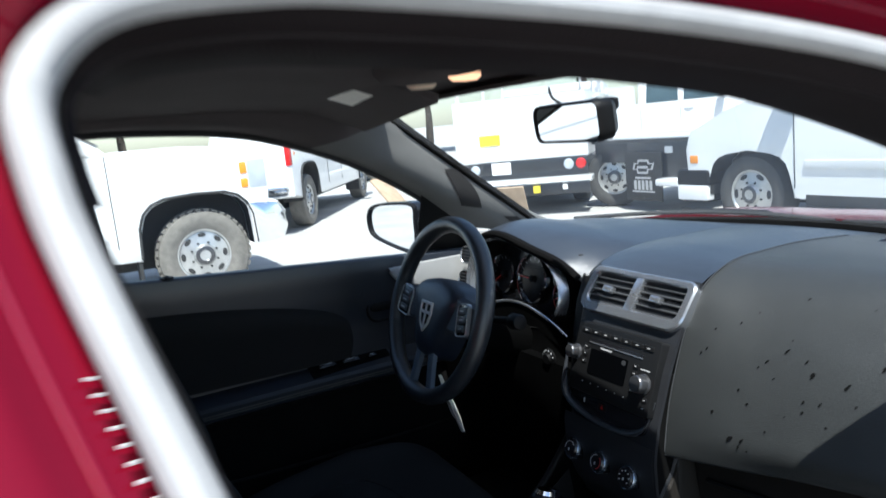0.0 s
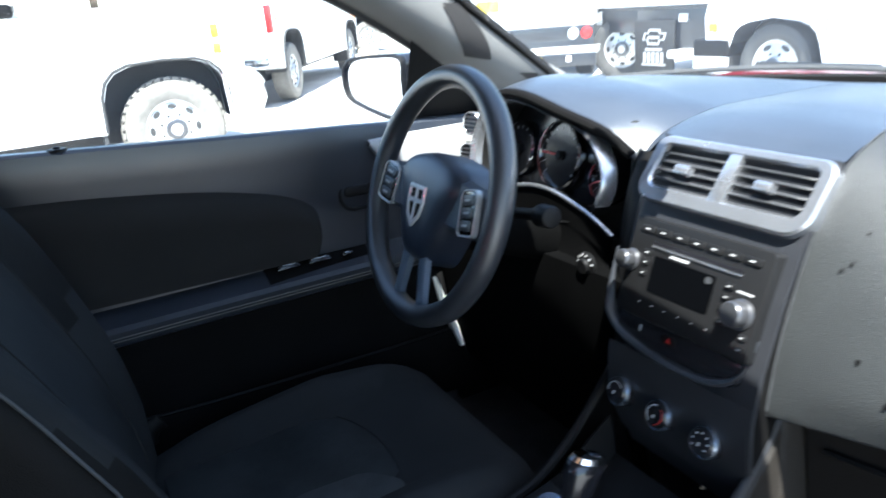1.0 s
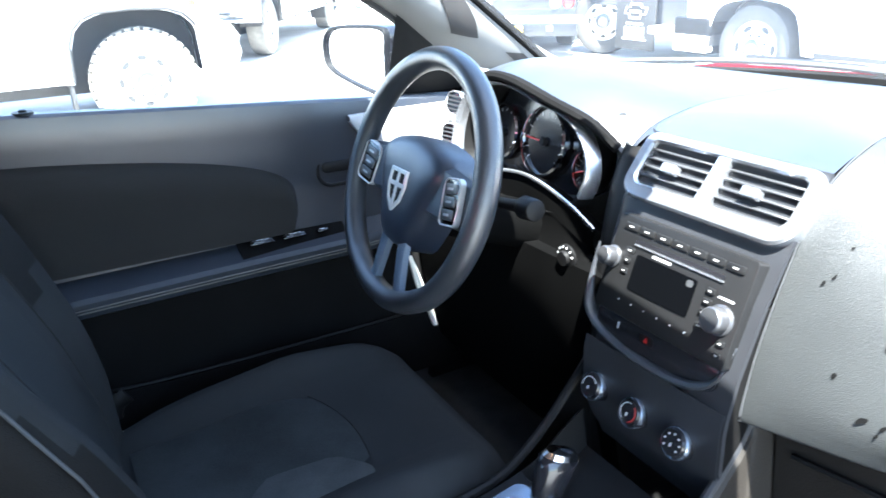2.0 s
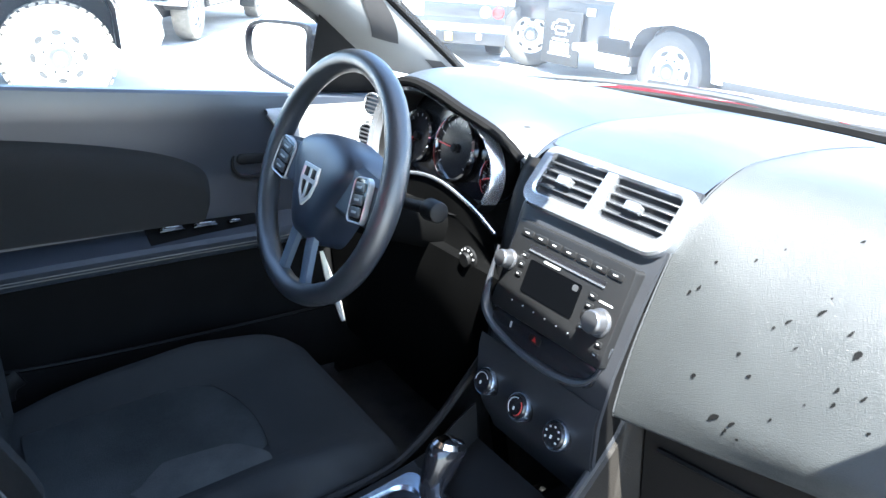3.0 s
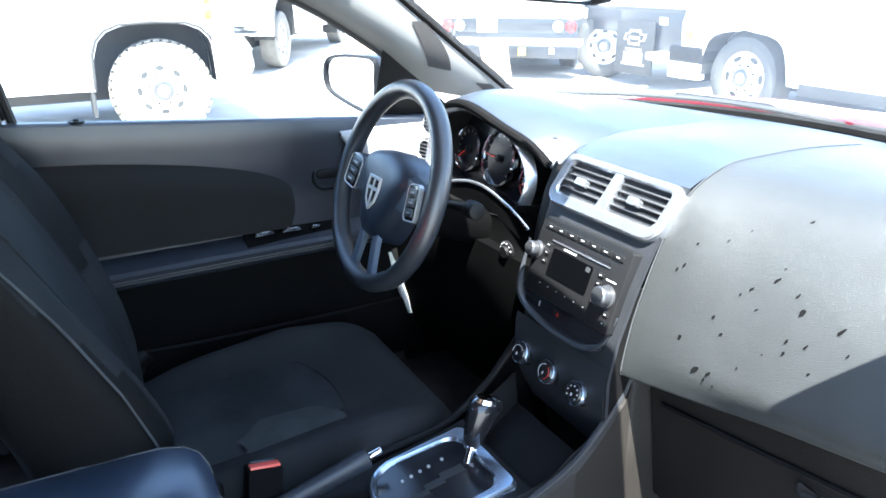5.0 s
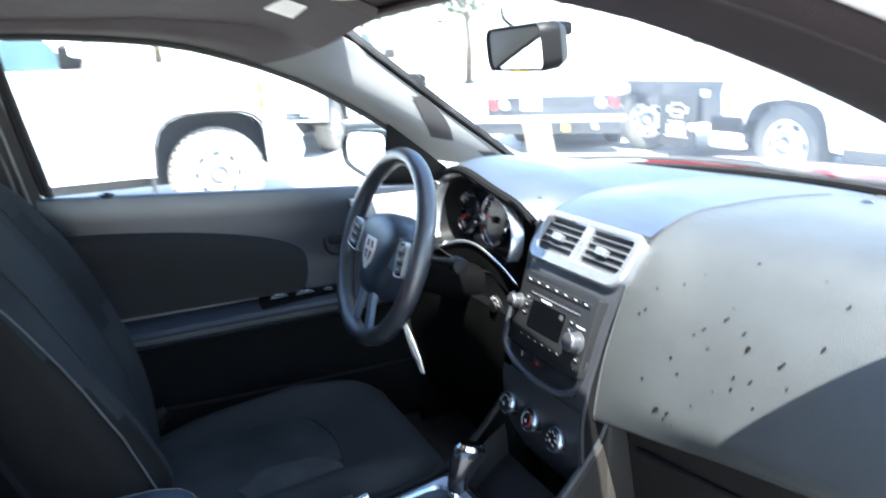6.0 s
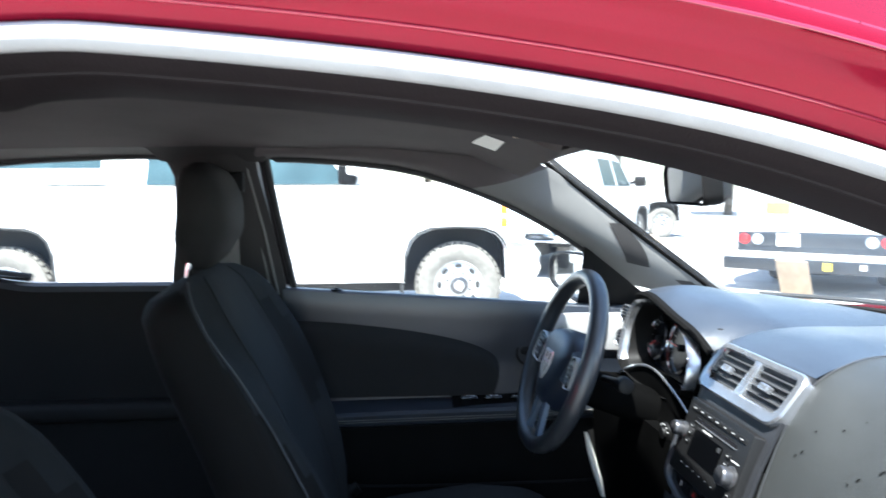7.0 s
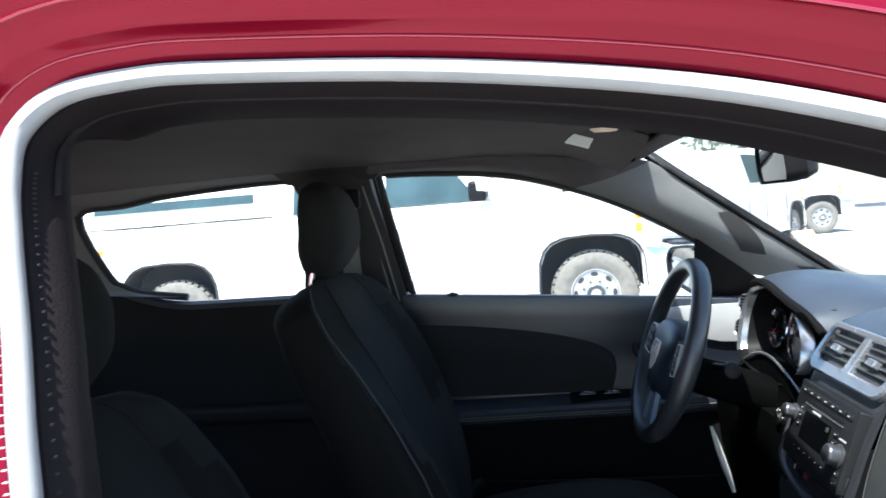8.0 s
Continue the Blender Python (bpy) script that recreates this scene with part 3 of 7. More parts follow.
# outer skin of the passenger-side windscreen pillar, up to the roof edge
edge_in = [Vector(r[-1]) for r in ring_side if -0.30 < r[-1][0] < 0.62 and r[-1][2] > 0.98]
edge_in.sort(key=lambda p: p.x)
skin = []
for p in edge_in:
    if p.x < 0.02:
        e = Vector((p.x, -0.555, roof_z(p.x, -0.555) + 0.002))
    else:
        u = min(1, max(0, (0.53 - p.x) / (0.53 - 0.022)))
        e = screen_pt(u, 0.004) + Vector((0.002, 0.002, 0.004))
    skin.append([p + Vector((0, -0.004, 0.0)), p.lerp(e, 0.5) + Vector((0.004, -0.004, 0.006)), e])
part("pillar_skin", loft(skin, False, False, False), M_RED, car, "red windscreen pillar")
for y0 in (-0.30, 0.32):
    w = thing("windscreen_wiper", "black windscreen wiper resting at the foot of the glass", "wiper", (x_screen(y0) + 0.03, y0, 0.93), "windscreen wipers")
    pts = [Vector((x_screen(y0 - 0.30 + 0.6 * i / 10) + 0.0, y0 - 0.30 + 0.6 * i / 10, 0.957 + 0.012 * math.sin(i / 10 * math.pi))) for i in range(11)]
    part("blade", tube(pts, 0.006, 6), M_RUBBER, w)
    part("arm", tube([pts[6] + Vector((0.012, 0, 0.006)), pts[3] + Vector((0.03, 0, 0.0)), Vector((x_screen(y0) + 0.08, y0 - 0.28, 0.925))], 0.008, 8, flat=(0.010, 0.005)), M_PLASTIC, w)

# ---- dashboard ----
dash = thing("dashboard", "charcoal grained plastic dashboard, sunlit and dusty", "dashboard", (0.45, 0, 0.6))
SECTS = [
    (-0.72, [(0.40, 0.962), (0.36, 0.950), (0.325, 0.928), (0.295, 0.898), (0.270, 0.872), (0.252, 0.848), (0.238, 0.822), (0.226, 0.798), (0.217, 0.780), (0.226, 0.768)]),
    (-0.55, [(0.42, 0.970), (0.37, 0.957), (0.33, 0.932), (0.295, 0.898), (0.268, 0.868), (0.248, 0.840), (0.232, 0.812), (0.218, 0.785), (0.207, 0.762), (0.214, 0.745)]),
    (-0.35, [(0.43, 0.975), (0.37, 0.963), (0.325, 0.937), (0.290, 0.900), (0.262, 0.867), (0.241, 0.835), (0.223, 0.802), (0.209, 0.772), (0.197, 0.738), (0.203, 0.713)]),
    (-0.25, [(0.43, 0.975), (0.37, 0.965), (0.32, 0.940), (0.285, 0.905), (0.256, 0.867), (0.236, 0.835), (0.218, 0.802), (0.203, 0.766), (0.191, 0.726), (0.194, 0.694)]),
    (-0.125, [(0.43, 0.972), (0.36, 0.968), (0.31, 0.950), (0.275, 0.925), (0.250, 0.888), (0.232, 0.850), (0.215, 0.805), (0.199, 0.755), (0.189, 0.708), (0.184, 0.672)]),
]


def between(sects, y):
    """Sections blended smoothly along y."""
    n = len(sects)
    i = 0
    while i < n - 2 and y > sects[i + 1][0]:
        i += 1
    y0, y1 = sects[i][0], sects[i + 1][0]
    t = min(1, max(0, (y - y0) / (y1 - y0)))

    def slope(j, k, c):
        lo, hi = max(j - 1, 0), min(j + 1, n - 1)
        return (sects[hi][1][k][c] - sects[lo][1][k][c]) / (sects[hi][0] - sects[lo][0]) * (y1 - y0)

    out = []
    for k in range(len(sects[i][1])):
        p = []
        for c in (0, 1):
            a, b, da, db = sects[i][1][k][c], sects[i + 1][1][k][c], slope(i, k, c), slope(i + 1, k, c)
            p.append((2 * t ** 3 - 3 * t * t + 1) * a + (t ** 3 - 2 * t * t + t) * da + (3 * t * t - 2 * t ** 3) * b + (t ** 3 - t * t) * db)
        out.append(tuple(p))
    return out


def panel_path(y):
    s = between(SECTS, y)
    x0, xb = s[0][0], x_screen(y)
    z0 = s[0][1]
    lead = [(xb, 0.930), (lerp(xb, x0, 0.10), 0.948), (lerp(xb, x0, 0.4), z0 - 0.008), (lerp(xb, x0, 0.75), z0 + 0.001)]
    tail = [(s[-1][0] + 0.004, s[-1][1] - 0.008), (s[-1][0] + 0.022, s[-1][1] - 0.012), (s[-1][0] + 0.09, s[-1][1] - 0.016)]
    return smooth_path([(x, y, z) for x, z in lead + s + tail], 4)


ys = [lerp(-0.735, -0.1245, i / 36) for i in range(37)]
part("passenger_panel", loft([panel_path(y) for y in ys], False, False, False), M_PANEL, dash, "sunlit grey grained airbag panel with dark spots")
seam = panel_path(-0.1245)
part("panel_seam", tube([p + Vector((-0.001, 0.001, 0.001)) for p in seam[8:-8]], 0.0011, 6), M_STACK, dash, "thin bright seam line")


def panel_x(y, z):
    pts = panel_path(y)
    best = 0.2
    for p, q in zip(pts, pts[1:]):
        if q.z <= z <= p.z and p.x < 0.45:
            best = lerp(q.x, p.x, (z - q.z) / max(1e-6, p.z - q.z))
    return best


SPOTS = [(-0.294, 0.935, 3), (-0.433, 0.917, 4), (-0.299, 0.869, 5), (-0.275, 0.851, 4), (-0.333, 0.862, 4), (-0.265, 0.841, 3), (-0.348, 0.848, 7), (-0.294, 0.832, 3), (-0.435, 0.874, 5), (-0.399, 0.845, 6), (-0.246, 0.806, 4), (-0.266, 0.791, 4), (-0.21, 0.765, 5), (-0.347, 0.814, 4), (-0.371, 0.817, 4), (-0.35, 0.801, 4), (-0.327, 0.79, 2), (-0.418, 0.826, 3), (-0.249, 0.737, 8), (-0.27, 0.74, 5), (-0.304, 0.763, 3), (-0.388, 0.793, 3), (-0.266, 0.73, 4), (-0.281, 0.728, 3), (-0.176, 0.88, 3), (-0.213, 0.893, 3), (-0.172, 0.85, 4), (-0.164, 0.842, 4), (-0.233, 0.91, 2), (-0.39, 0.934, 2), (-0.3, 0.883, 2)]
rs = random.Random(4)
blobs = []
for y, z, s in SPOTS:
    r = s * 0.00060
    ring = []
    ph = rs.uniform(0, 6.3)
    for j in range(16):
        a = 2 * math.pi * j / 16
        k = r * (1 + 0.22 * math.sin(2 * a + ph) + 0.14 * math.sin(3 * a + 2 * ph) + rs.uniform(-0.06, 0.06))
        dy, dz = k * 0.85 * math.cos(a) - 0.35 * k * math.sin(a), k * 1.05 * math.sin(a) - 0.2 * k * math.cos(a)
        ring.append((panel_x(y + dy, z + dz) - 0.0016, y + dy, z + dz))
    bm = bmesh.new()
    vs = [bm.verts.new(p) for p in ring]
    bm.faces.new(vs)
    blobs.append(bm)
part("dark_spot", join(*blobs), M_SPOT, dash, "small dark spots scattered over the panel")["kind"] = "stuff"

HOODS = [
    (-0.124, [(0.43, 0.969), (0.385, 0.967), (0.345, 0.963), (0.31, 0.953), (0.288, 0.943), (0.276, 0.937)]),
    (0.0, [(0.43, 0.976), (0.385, 0.974), (0.345, 0.969), (0.31, 0.958), (0.288, 0.947), (0.276, 0.940)]),
    (0.135, [(0.43, 0.966), (0.385, 0.964), (0.345, 0.960), (0.31, 0.951), (0.288, 0.943), (0.276, 0.937)]),
    (0.185, [(0.44, 0.955), (0.40, 0.950), (0.36, 0.942), (0.325, 0.932), (0.295, 0.915), (0.280, 0.895)]),
]


def hood_path(sects, y):
    s = between(sects, y)
    x0, xb, z0 = s[0][0], x_screen(y), s[0][1]
    lead = [(xb, 0.930), (lerp(xb, x0, 0.10), 0.948), (lerp(xb, x0, 0.4), lerp(0.955, z0, 0.5)), (lerp(xb, x0, 0.75), lerp(0.958, z0, 0.8))]
    return smooth_path([(x, y, z) for x, z in lead + s], 4)


part("centre_hood", loft([hood_path(HOODS, lerp(-0.1225, 0.185, i / 22)) for i in range(23)], False, False, False), M_DASH, dash, "charcoal hood over the centre vents")
BROWS = [
    (0.186, [(0.44, 0.955), (0.40, 0.950), (0.36, 0.942), (0.325, 0.932), (0.295, 0.915), (0.280, 0.893)]),
    (0.235, [(0.44, 0.965), (0.40, 0.966), (0.36, 0.964), (0.32, 0.956), (0.282, 0.942), (0.262, 0.932)]),
    (0.32, [(0.45, 0.976), (0.40, 0.984), (0.35, 0.986), (0.31, 0.982), (0.272, 0.968), (0.252, 0.956)]),
    (0.45, [(0.46, 0.980), (0.41, 0.992), (0.36, 0.997), (0.31, 0.996), (0.270, 0.988), (0.250, 0.980)]),
    (0.54, [(0.45, 0.976), (0.41, 0.986), (0.36, 0.990), (0.32, 0.987), (0.276, 0.978), (0.256, 0.968)]),
    (0.60, [(0.44, 0.964), (0.40, 0.968), (0.36, 0.966), (0.33, 0.960), (0.300, 0.948), (0.282, 0.930)]),
    (0.70, [(0.46, 0.948), (0.42, 0.948), (0.38, 0.944), (0.35, 0.938), (0.325, 0.924), (0.312, 0.905)]),
]
part("cluster_hood", loft([hood_path(BROWS, lerp(0.186, 0.705, i / 34)) for i in range(35)], False, False, False), M_DASH, dash, "charcoal pad over the instruments")
lipp = [hood_path(BROWS, lerp(0.20, 0.66, i / 24))[-1] + Vector((0.004, 0, -0.002)) for i in range(25)]
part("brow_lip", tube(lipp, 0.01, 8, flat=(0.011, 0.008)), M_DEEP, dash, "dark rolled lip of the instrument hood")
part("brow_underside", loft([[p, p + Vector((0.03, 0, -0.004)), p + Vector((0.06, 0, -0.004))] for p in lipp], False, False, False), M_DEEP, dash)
part("hood_knuckle", revolve([(0.024, -0.01), (0.023, 0.004), (0.018, 0.012), (0.008, 0.016), (0, 0.017)], 18, Matrix.Translation((0.315, 0.238, 0.934))), M_PLASTIC, dash)
# speaker grille and sun sensor on the top pad
part("defrost_slot", tube([(x_screen(y) - 0.075, y, 0.9555) for y in [lerp(-0.55, -0.15, i / 10) for i in range(11)]], 0.006, 6, flat=(0.010, 0.002)), M_RUBBER, dash)
part("sun_sensor", revolve([(0.012, 0), (0.011, 0.004), (0.006, 0.007), (0, 0.008)], 16, Matrix.Translation((0.62, -0.22, 0.966))), M_GLOSSBLK, dash)

# ---- centre stack ----
STACK = [(0.935, 0.276), (0.868, 0.226), (0.80, 0.196), (0.72, 0.168), (0.66, 0.156), (0.60, 0.158), (0.55, 0.175), (0.51, 0.20)]


def stack_x(z):
    pts = STACK[::-1]
    return table(pts, z)


def stack_half(z):
    return table([(0.50, 0.115), (0.60, 0.118), (0.68, 0.122), (0.75, 0.135), (0.86, 0.152), (0.94, 0.160)], z)


def stack_fn(u, v):
    z = lerp(0.50, 0.942, u)
    s = 2 * v - 1
    h = stack_half(z)
    y = lerp(-0.1235, h, v)
    edge = max(0.0, (y - (h - 0.035)) / 0.035)
    return (stack_x(z) + 0.002 + 0.03 * edge ** 2, y, z)


part("stack_surround", sheet(stack_fn, 26, 20, 0.006), M_STACKD, dash, "satin charcoal centre stack surround")
part("stack_side", sheet(lambda u, v: (stack_x(lerp(0.50, 0.935, u)) + lerp(0.03, 0.16, v), stack_half(lerp(0.50, 0.935, u)) + 0.004 * v, lerp(0.50, 0.935, u)), 14, 5, 0.004), M_PLASTIC, dash)

part("stack_cheek", sheet(lambda u, v: (stack_x(lerp(0.50, 0.80, u)) + lerp(0.004, 0.12, v), -0.1225, lerp(0.50, 0.80, u)), 14, 3, 0.003), M_DEEP, dash)

WING = [(0.60, 0.190, 0.255), (0.70, 0.205, 0.262), (0.76, 0.212, 0.272), (0.79, 0.214, 0.274), (0.815, 0.214, 0.276), (0.85, 0.211, 0.280), (0.88, 0.206, 0.284), (0.915, 0.196, 0.288)]


def wing(u, v):
    z = lerp(0.64, 0.915, u)
    yb, xb = table([(a, b) for a, b, c in WING], z), table([(a, c) for a, b, c in WING], z)
    h = stack_half(z) - 0.006
    return (lerp(stack_x(z) + 0.022, xb, v) - 0.012 * math.sin(math.pi * v), lerp(h, yb, v), z)


part("stack_wing", sheet(wing, 24, 8, 0.005), M_PLASTIC, dash, "smooth dark flank between stack and instruments")
# twin air vents in one silver surround
vm = face_frame(0.2485, 0.004, 0.9025, 36.5)
outer = rounded(0.262, 0.094, (0.030, 0.018, 0.018, 0.030), 6)
inner = rounded(0.226, 0.060, (0.014, 0.008, 0.008, 0.014), 6, 0, 0.004)
vents = part("vent_surround", frame_ring(outer, inner, -0.012, 0.007, vm, 0.003), M_SILVER, dash, "satin silver vent surround with rounded corners")
part("vent_divider", prism([(-0.011, -0.030), (0.011, -0.030), (0.009, 0.036), (-0.009, 0.036)], -0.012, 0.0065, vm, 0.002), M_SILVER, vents)
part("vent_box", box(-0.113, 0.113, -0.030, 0.036, -0.045, -0.036), M_GLOSSBLK, vents, m=vm)
for sx in (-1, 1):
    for k in range(5):
        bm = box(-0.0505, 0.0505, -0.0010, 0.0010, -0.009, 0.009, 0.0007, 1)
        part("vent_slat", bm, M_STACK, vents, m=vm @ pose(sx * 0.0615, -0.0215 + k * 0.0122, -0.006, 28, 0, 0))
    part("vent_tab", prism(rounded(0.024, 0.012, 0.003, 3), 0, 0.012, vm @ pose(sx * 0.0615 - 0.004, 0.002, 0.0), 0.002), M_SILVER, vents, "small silver vent thumb tab")

# radio
rm = face_frame(0.1855, -0.004, 0.790, 19)
radio = part("radio", prism(rounded(0.212, 0.128, 0.004, 3), -0.02, 0.006, rm, 0.0015), M_RADIO, dash, "black car radio with display and two silver knobs")
part("display", prism(rounded(0.098, 0.046, 0.003, 3, -0.010, -0.004), 0.004, 0.0072, rm), M_SCREEN, radio, "dark glossy display")
part("cd_slot", prism(rounded(0.140, 0.006, 0.002, 3, 0.002, 0.0335), 0.004, 0.0068, rm), M_GLOSSBLK, radio)
part("slot_lip", prism(rounded(0.140, 0.0022, 0.001, 2, 0.002, 0.0295), 0.004, 0.0078, rm), M_SILVER, radio)
for k in range(7):
    part("button", prism(rounded(0.024, 0.009, 0.002, 3, -0.081 + k * 0.027, 0.049), 0.003, 0.0082, rm, 0.001), M_RADIO, radio)
    part("button_mark", prism(rounded(0.0075, 0.0016, 0.0006, 2, -0.081 + k * 0.027, 0.049), 0.008, 0.0086, rm), M_WHITEPRINT, radio)
for x, y, w, h in [(-0.072, 0.020, 0.014, 0.008), (-0.072, 0.007, 0.010, 0.007), (-0.072, -0.007, 0.010, 0.007), (0.060, 0.014, 0.012, 0.007), (0.060, 0.001, 0.012, 0.007), (0.060, -0.012, 0.013, 0.008), (0.060, -0.028, 0.012, 0.007), (0.094, -0.036, 0.010, 0.007), (0.094, -0.050, 0.010, 0.006)]:
    part("button", prism(rounded(w, h, 0.0015, 3, x, y), 0.003, 0.0085, rm, 0.001), M_RADIO, radio)
    part("button_mark", prism(rounded(w * 0.4, 0.0014, 0.0005, 2, x, y), 0.008, 0.0089, rm), M_WHITEPRINT, radio)
for k in range(6):
    part("preset_dot", prism(rounded(0.0018, 0.0018, 0.0006, 2, -0.066 + k * 0.022, -0.044), 0.005, 0.0072, rm), M_WHITEPRINT, radio)
part("print_bar", prism(rounded(0.030, 0.003, 0.001, 2, -0.020, 0.0235), 0.005, 0.0072, rm), M_WHITEPRINT, radio)
part("print_bar", prism(rounded(0.022, 0.0022, 0.001, 2, 0.082, 0.012), 0.005, 0.0068, rm), M_WHITEPRINT, radio)
part("display_mark", prism(rounded(0.010, 0.008, 0.003, 3, 0.030, 0.012), 0.005, 0.0076, rm), M_STACK, radio)
knob = [(0.0, 0.020), (0.0125, 0.020), (0.0142, 0.0185), (0.0150, 0.016), (0.0152, 0.004), (0.018, 0.002), (0.018, 0.0)]
part("knob", revolve(knob[::-1], 28, rm @ pose(0.083, -0.012, 0.006)), M_KNOB, radio, "silver tuning knob")
part("knob", revolve([(r * 0.82, h) for r, h in knob[::-1]], 28, rm @ pose(-0.098, 0.004, 0.006)), M_KNOB, radio, "silver volume knob")
# pocket and switches under the radio, with a bright U-shaped lip
lm = face_frame(0.166, -0.002, 0.710, 12)
part("switch_panel", prism(rounded(0.200, 0.034, (0.016, 0.004, 0.004, 0.016), 5), -0.01, 0.003, lm, 0.002), M_GLOSSBLK, dash, "gloss black switch strip")
part("hazard_switch", prism(rounded(0.024, 0.012, 0.003, 3, -0.01, 0.004), 0.001, 0.004, lm, 0.001), M_PLASTIC, dash)
part("hazard_mark", prism([(-0.014, 0.001), (-0.006, 0.001), (-0.010, 0.008)], 0.003, 0.0046, lm), M_REDPRINT, dash)
part("switch_mark", prism(rounded(0.003, 0.009, 0.001, 2, -0.060, 0.004), 0.002, 0.0036, lm), M_WHITEPRINT, dash)
lip = [(0.136, 0.139, 0.800), (0.131, 0.130, 0.755), (0.120, 0.126, 0.722), (0.098, 0.121, 0.702), (0.05, 0.118, 0.690), (0.0, 0.117, 0.686), (-0.05, 0.118, 0.689), (-0.082, 0.121, 0.698), (-0.101, 0.126, 0.716), (-0.110, 0.132, 0.755)]
part("stack_lip", tube([(stack_x(z) - 0.001, y, z) for y, _, z in smooth_path(lip, 5)], 0.006, 8, flat=(0.0085, 0.006), taper=lambda t: 0.25 + 0.75 * ease(min(t, 1 - t) / 0.28)), M_LEATHER, dash, "raised satin lip under the radio")
# heater controls
part("heater_panel", sheet(lambda u, v: (stack_x(lerp(0.505, 0.680, u)) - 0.0012, lerp(-0.1225, 0.112, v), lerp(0.505, 0.680, u)), 10, 10, 0.0008), M_STACKD, dash, "smooth black heater panel")
for y, kind in ((0.081, 0), (0.006, 1), (-0.069, 2)):
    hm = face_frame(0.1545, y, 0.613, 22)
    hk = part("heater_knob", revolve([(0.020, -0.012), (0.020, 0.006), (0.0195, 0.008), (0.0165, 0.014), (0.0155, 0.016), (0.0, 0.016)], 30, hm), M_GLOSSBLK, dash, "round black heater knob with a chrome rim")
    part("rim", revolve([(0.0192, 0.006), (0.0206, 0.006), (0.0206, 0.0095), (0.0190, 0.0125), (0.0182, 0.012), (0.0188, 0.0085), (0.0192, 0.006)], 30, hm), M_GATE, hk)
    if kind == 1:
        part("scale_arc", tube([hm @ Vector((0.0125 * math.cos(a), 0.0125 * math.sin(a), 0.0162)) for a in [lerp(-1.2, 0.9, i / 10) for i in range(11)]], 0.0007, 6), M_REDPRINT, hk)
        part("scale_arc", tube([hm @ Vector((0.0125 * math.cos(a), 0.0125 * math.sin(a), 0.0162)) for a in [lerp(1.5, 4.2, i / 10) for i in range(11)]], 0.0005, 6), M_WHITEPRINT, hk)
    elif kind == 0:
        part("scale_arc", tube([hm @ Vector((0.0125 * math.cos(a), 0.0125 * math.sin(a), 0.0162)) for a in [lerp(0.6, 3.4, i / 10) for i in range(11)]], 0.0005, 6), M_WHITEPRINT, hk)
    else:
        for j in range(7):
            a = lerp(-0.6, 3.7, j / 6)
            part("mode_mark", prism(rounded(0.0026, 0.0026, 0.001, 2, 0.0115 * math.cos(a), 0.0115 * math.sin(a)), 0.0155, 0.0166, hm), M_SEAL, hk)
    part("knob_mark", prism(rounded(0.003, 0.005, 0.001, 2, -0.001, -0.003), 0.0155, 0.0165, hm), M_SEAL, hk)

# ---- instruments ----
bez = smooth_path([(0.60, 0, 0.80), (0.615, 0, 0.88), (0.585, 0, 0.945), (0.53, 0, 0.965), (0.47, 0, 0.970), (0.38, 0, 0.955), (0.285, 0, 0.938), (0.232, 0, 0.905), (0.212, 0, 0.855), (0.235, 0, 0.808), (0.30, 0, 0.785), (0.41, 0, 0.778), (0.52, 0, 0.782)], 5, True)
cl = thing("instrument_cluster", "dark instrument cluster with chrome-ringed gauges and red needles", "gauge cluster", (0.3, 0.41, 0.78))
cy, cz = 0.415, 0.872


def bez_at(k, x):
    return [(x + (p.z - cz) * 0.18, cy + (p.x - cy) * k, cz + (p.z - cz) * k) for p in bez]


rim_rings = [bez_at(0.985, 0.264), bez_at(0.965, 0.246), bez_at(0.95, 0.241), bez_at(0.895, 0.247), bez_at(0.88, 0.260)]
part("bezel", loft([r[:44] for r in rim_rings], False, False, False), M_SILVER, cl, "satin silver bezel round the instruments")
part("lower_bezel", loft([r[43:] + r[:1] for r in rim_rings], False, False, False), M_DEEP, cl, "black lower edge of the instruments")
part("shroud", loft([bez_at(0.89, 0.258), bez_at(0.875, 0.285), bez_at(0.845, 0.318)], True, False, False), M_PLASTIC, cl)
bm = bmesh.new()
bm.faces.new([bm.verts.new(p) for p in bez_at(0.87, 0.322)])
part("dial_face", bm, M_GLOSSBLK, cl)
for y, z, r, ang in ((0.418, 0.866, 0.056, 178), (0.543, 0.862, 0.047, 215), (0.300, 0.842, 0.031, 200)):
    gm = face_frame(0.316, y, z, 12)
    g = part("gauge", revolve([(r, 0), (r, 0.004), (0, 0.004)], 40, gm), M_GLOSSBLK, cl, "round black gauge")
    part("chrome_ring", revolve([(r, 0), (r + 0.004, 0), (r + 0.004, 0.010), (r + 0.001, 0.013), (r - 0.001, 0.008), (r, 0)], 40, gm), M_CHROME, g)
    part("hub", revolve([(0.008, 0.003), (0.008, 0.010), (0.006, 0.012), (0, 0.012)], 20, gm), M_PLASTIC, g)
    a = radians(ang)
    part("needle", tube([gm @ Vector((0.004 * math.cos(a), 0.004 * math.sin(a), 0.009)), gm @ Vector((r * 0.82 * math.cos(a), r * 0.82 * math.sin(a), 0.009))], 0.0011, 6), M_NEEDLE, g)
    for j in range(13):
        q = radians(lerp(-40, 220, j / 12))
        part("tick", tube([gm @ Vector((r * 0.80 * math.cos(q), r * 0.80 * math.sin(q), 0.0045)), gm @ Vector((r * 0.92 * math.cos(q), r * 0.92 * math.sin(q), 0.0045))], 0.0006, 4), M_SEAL, g)
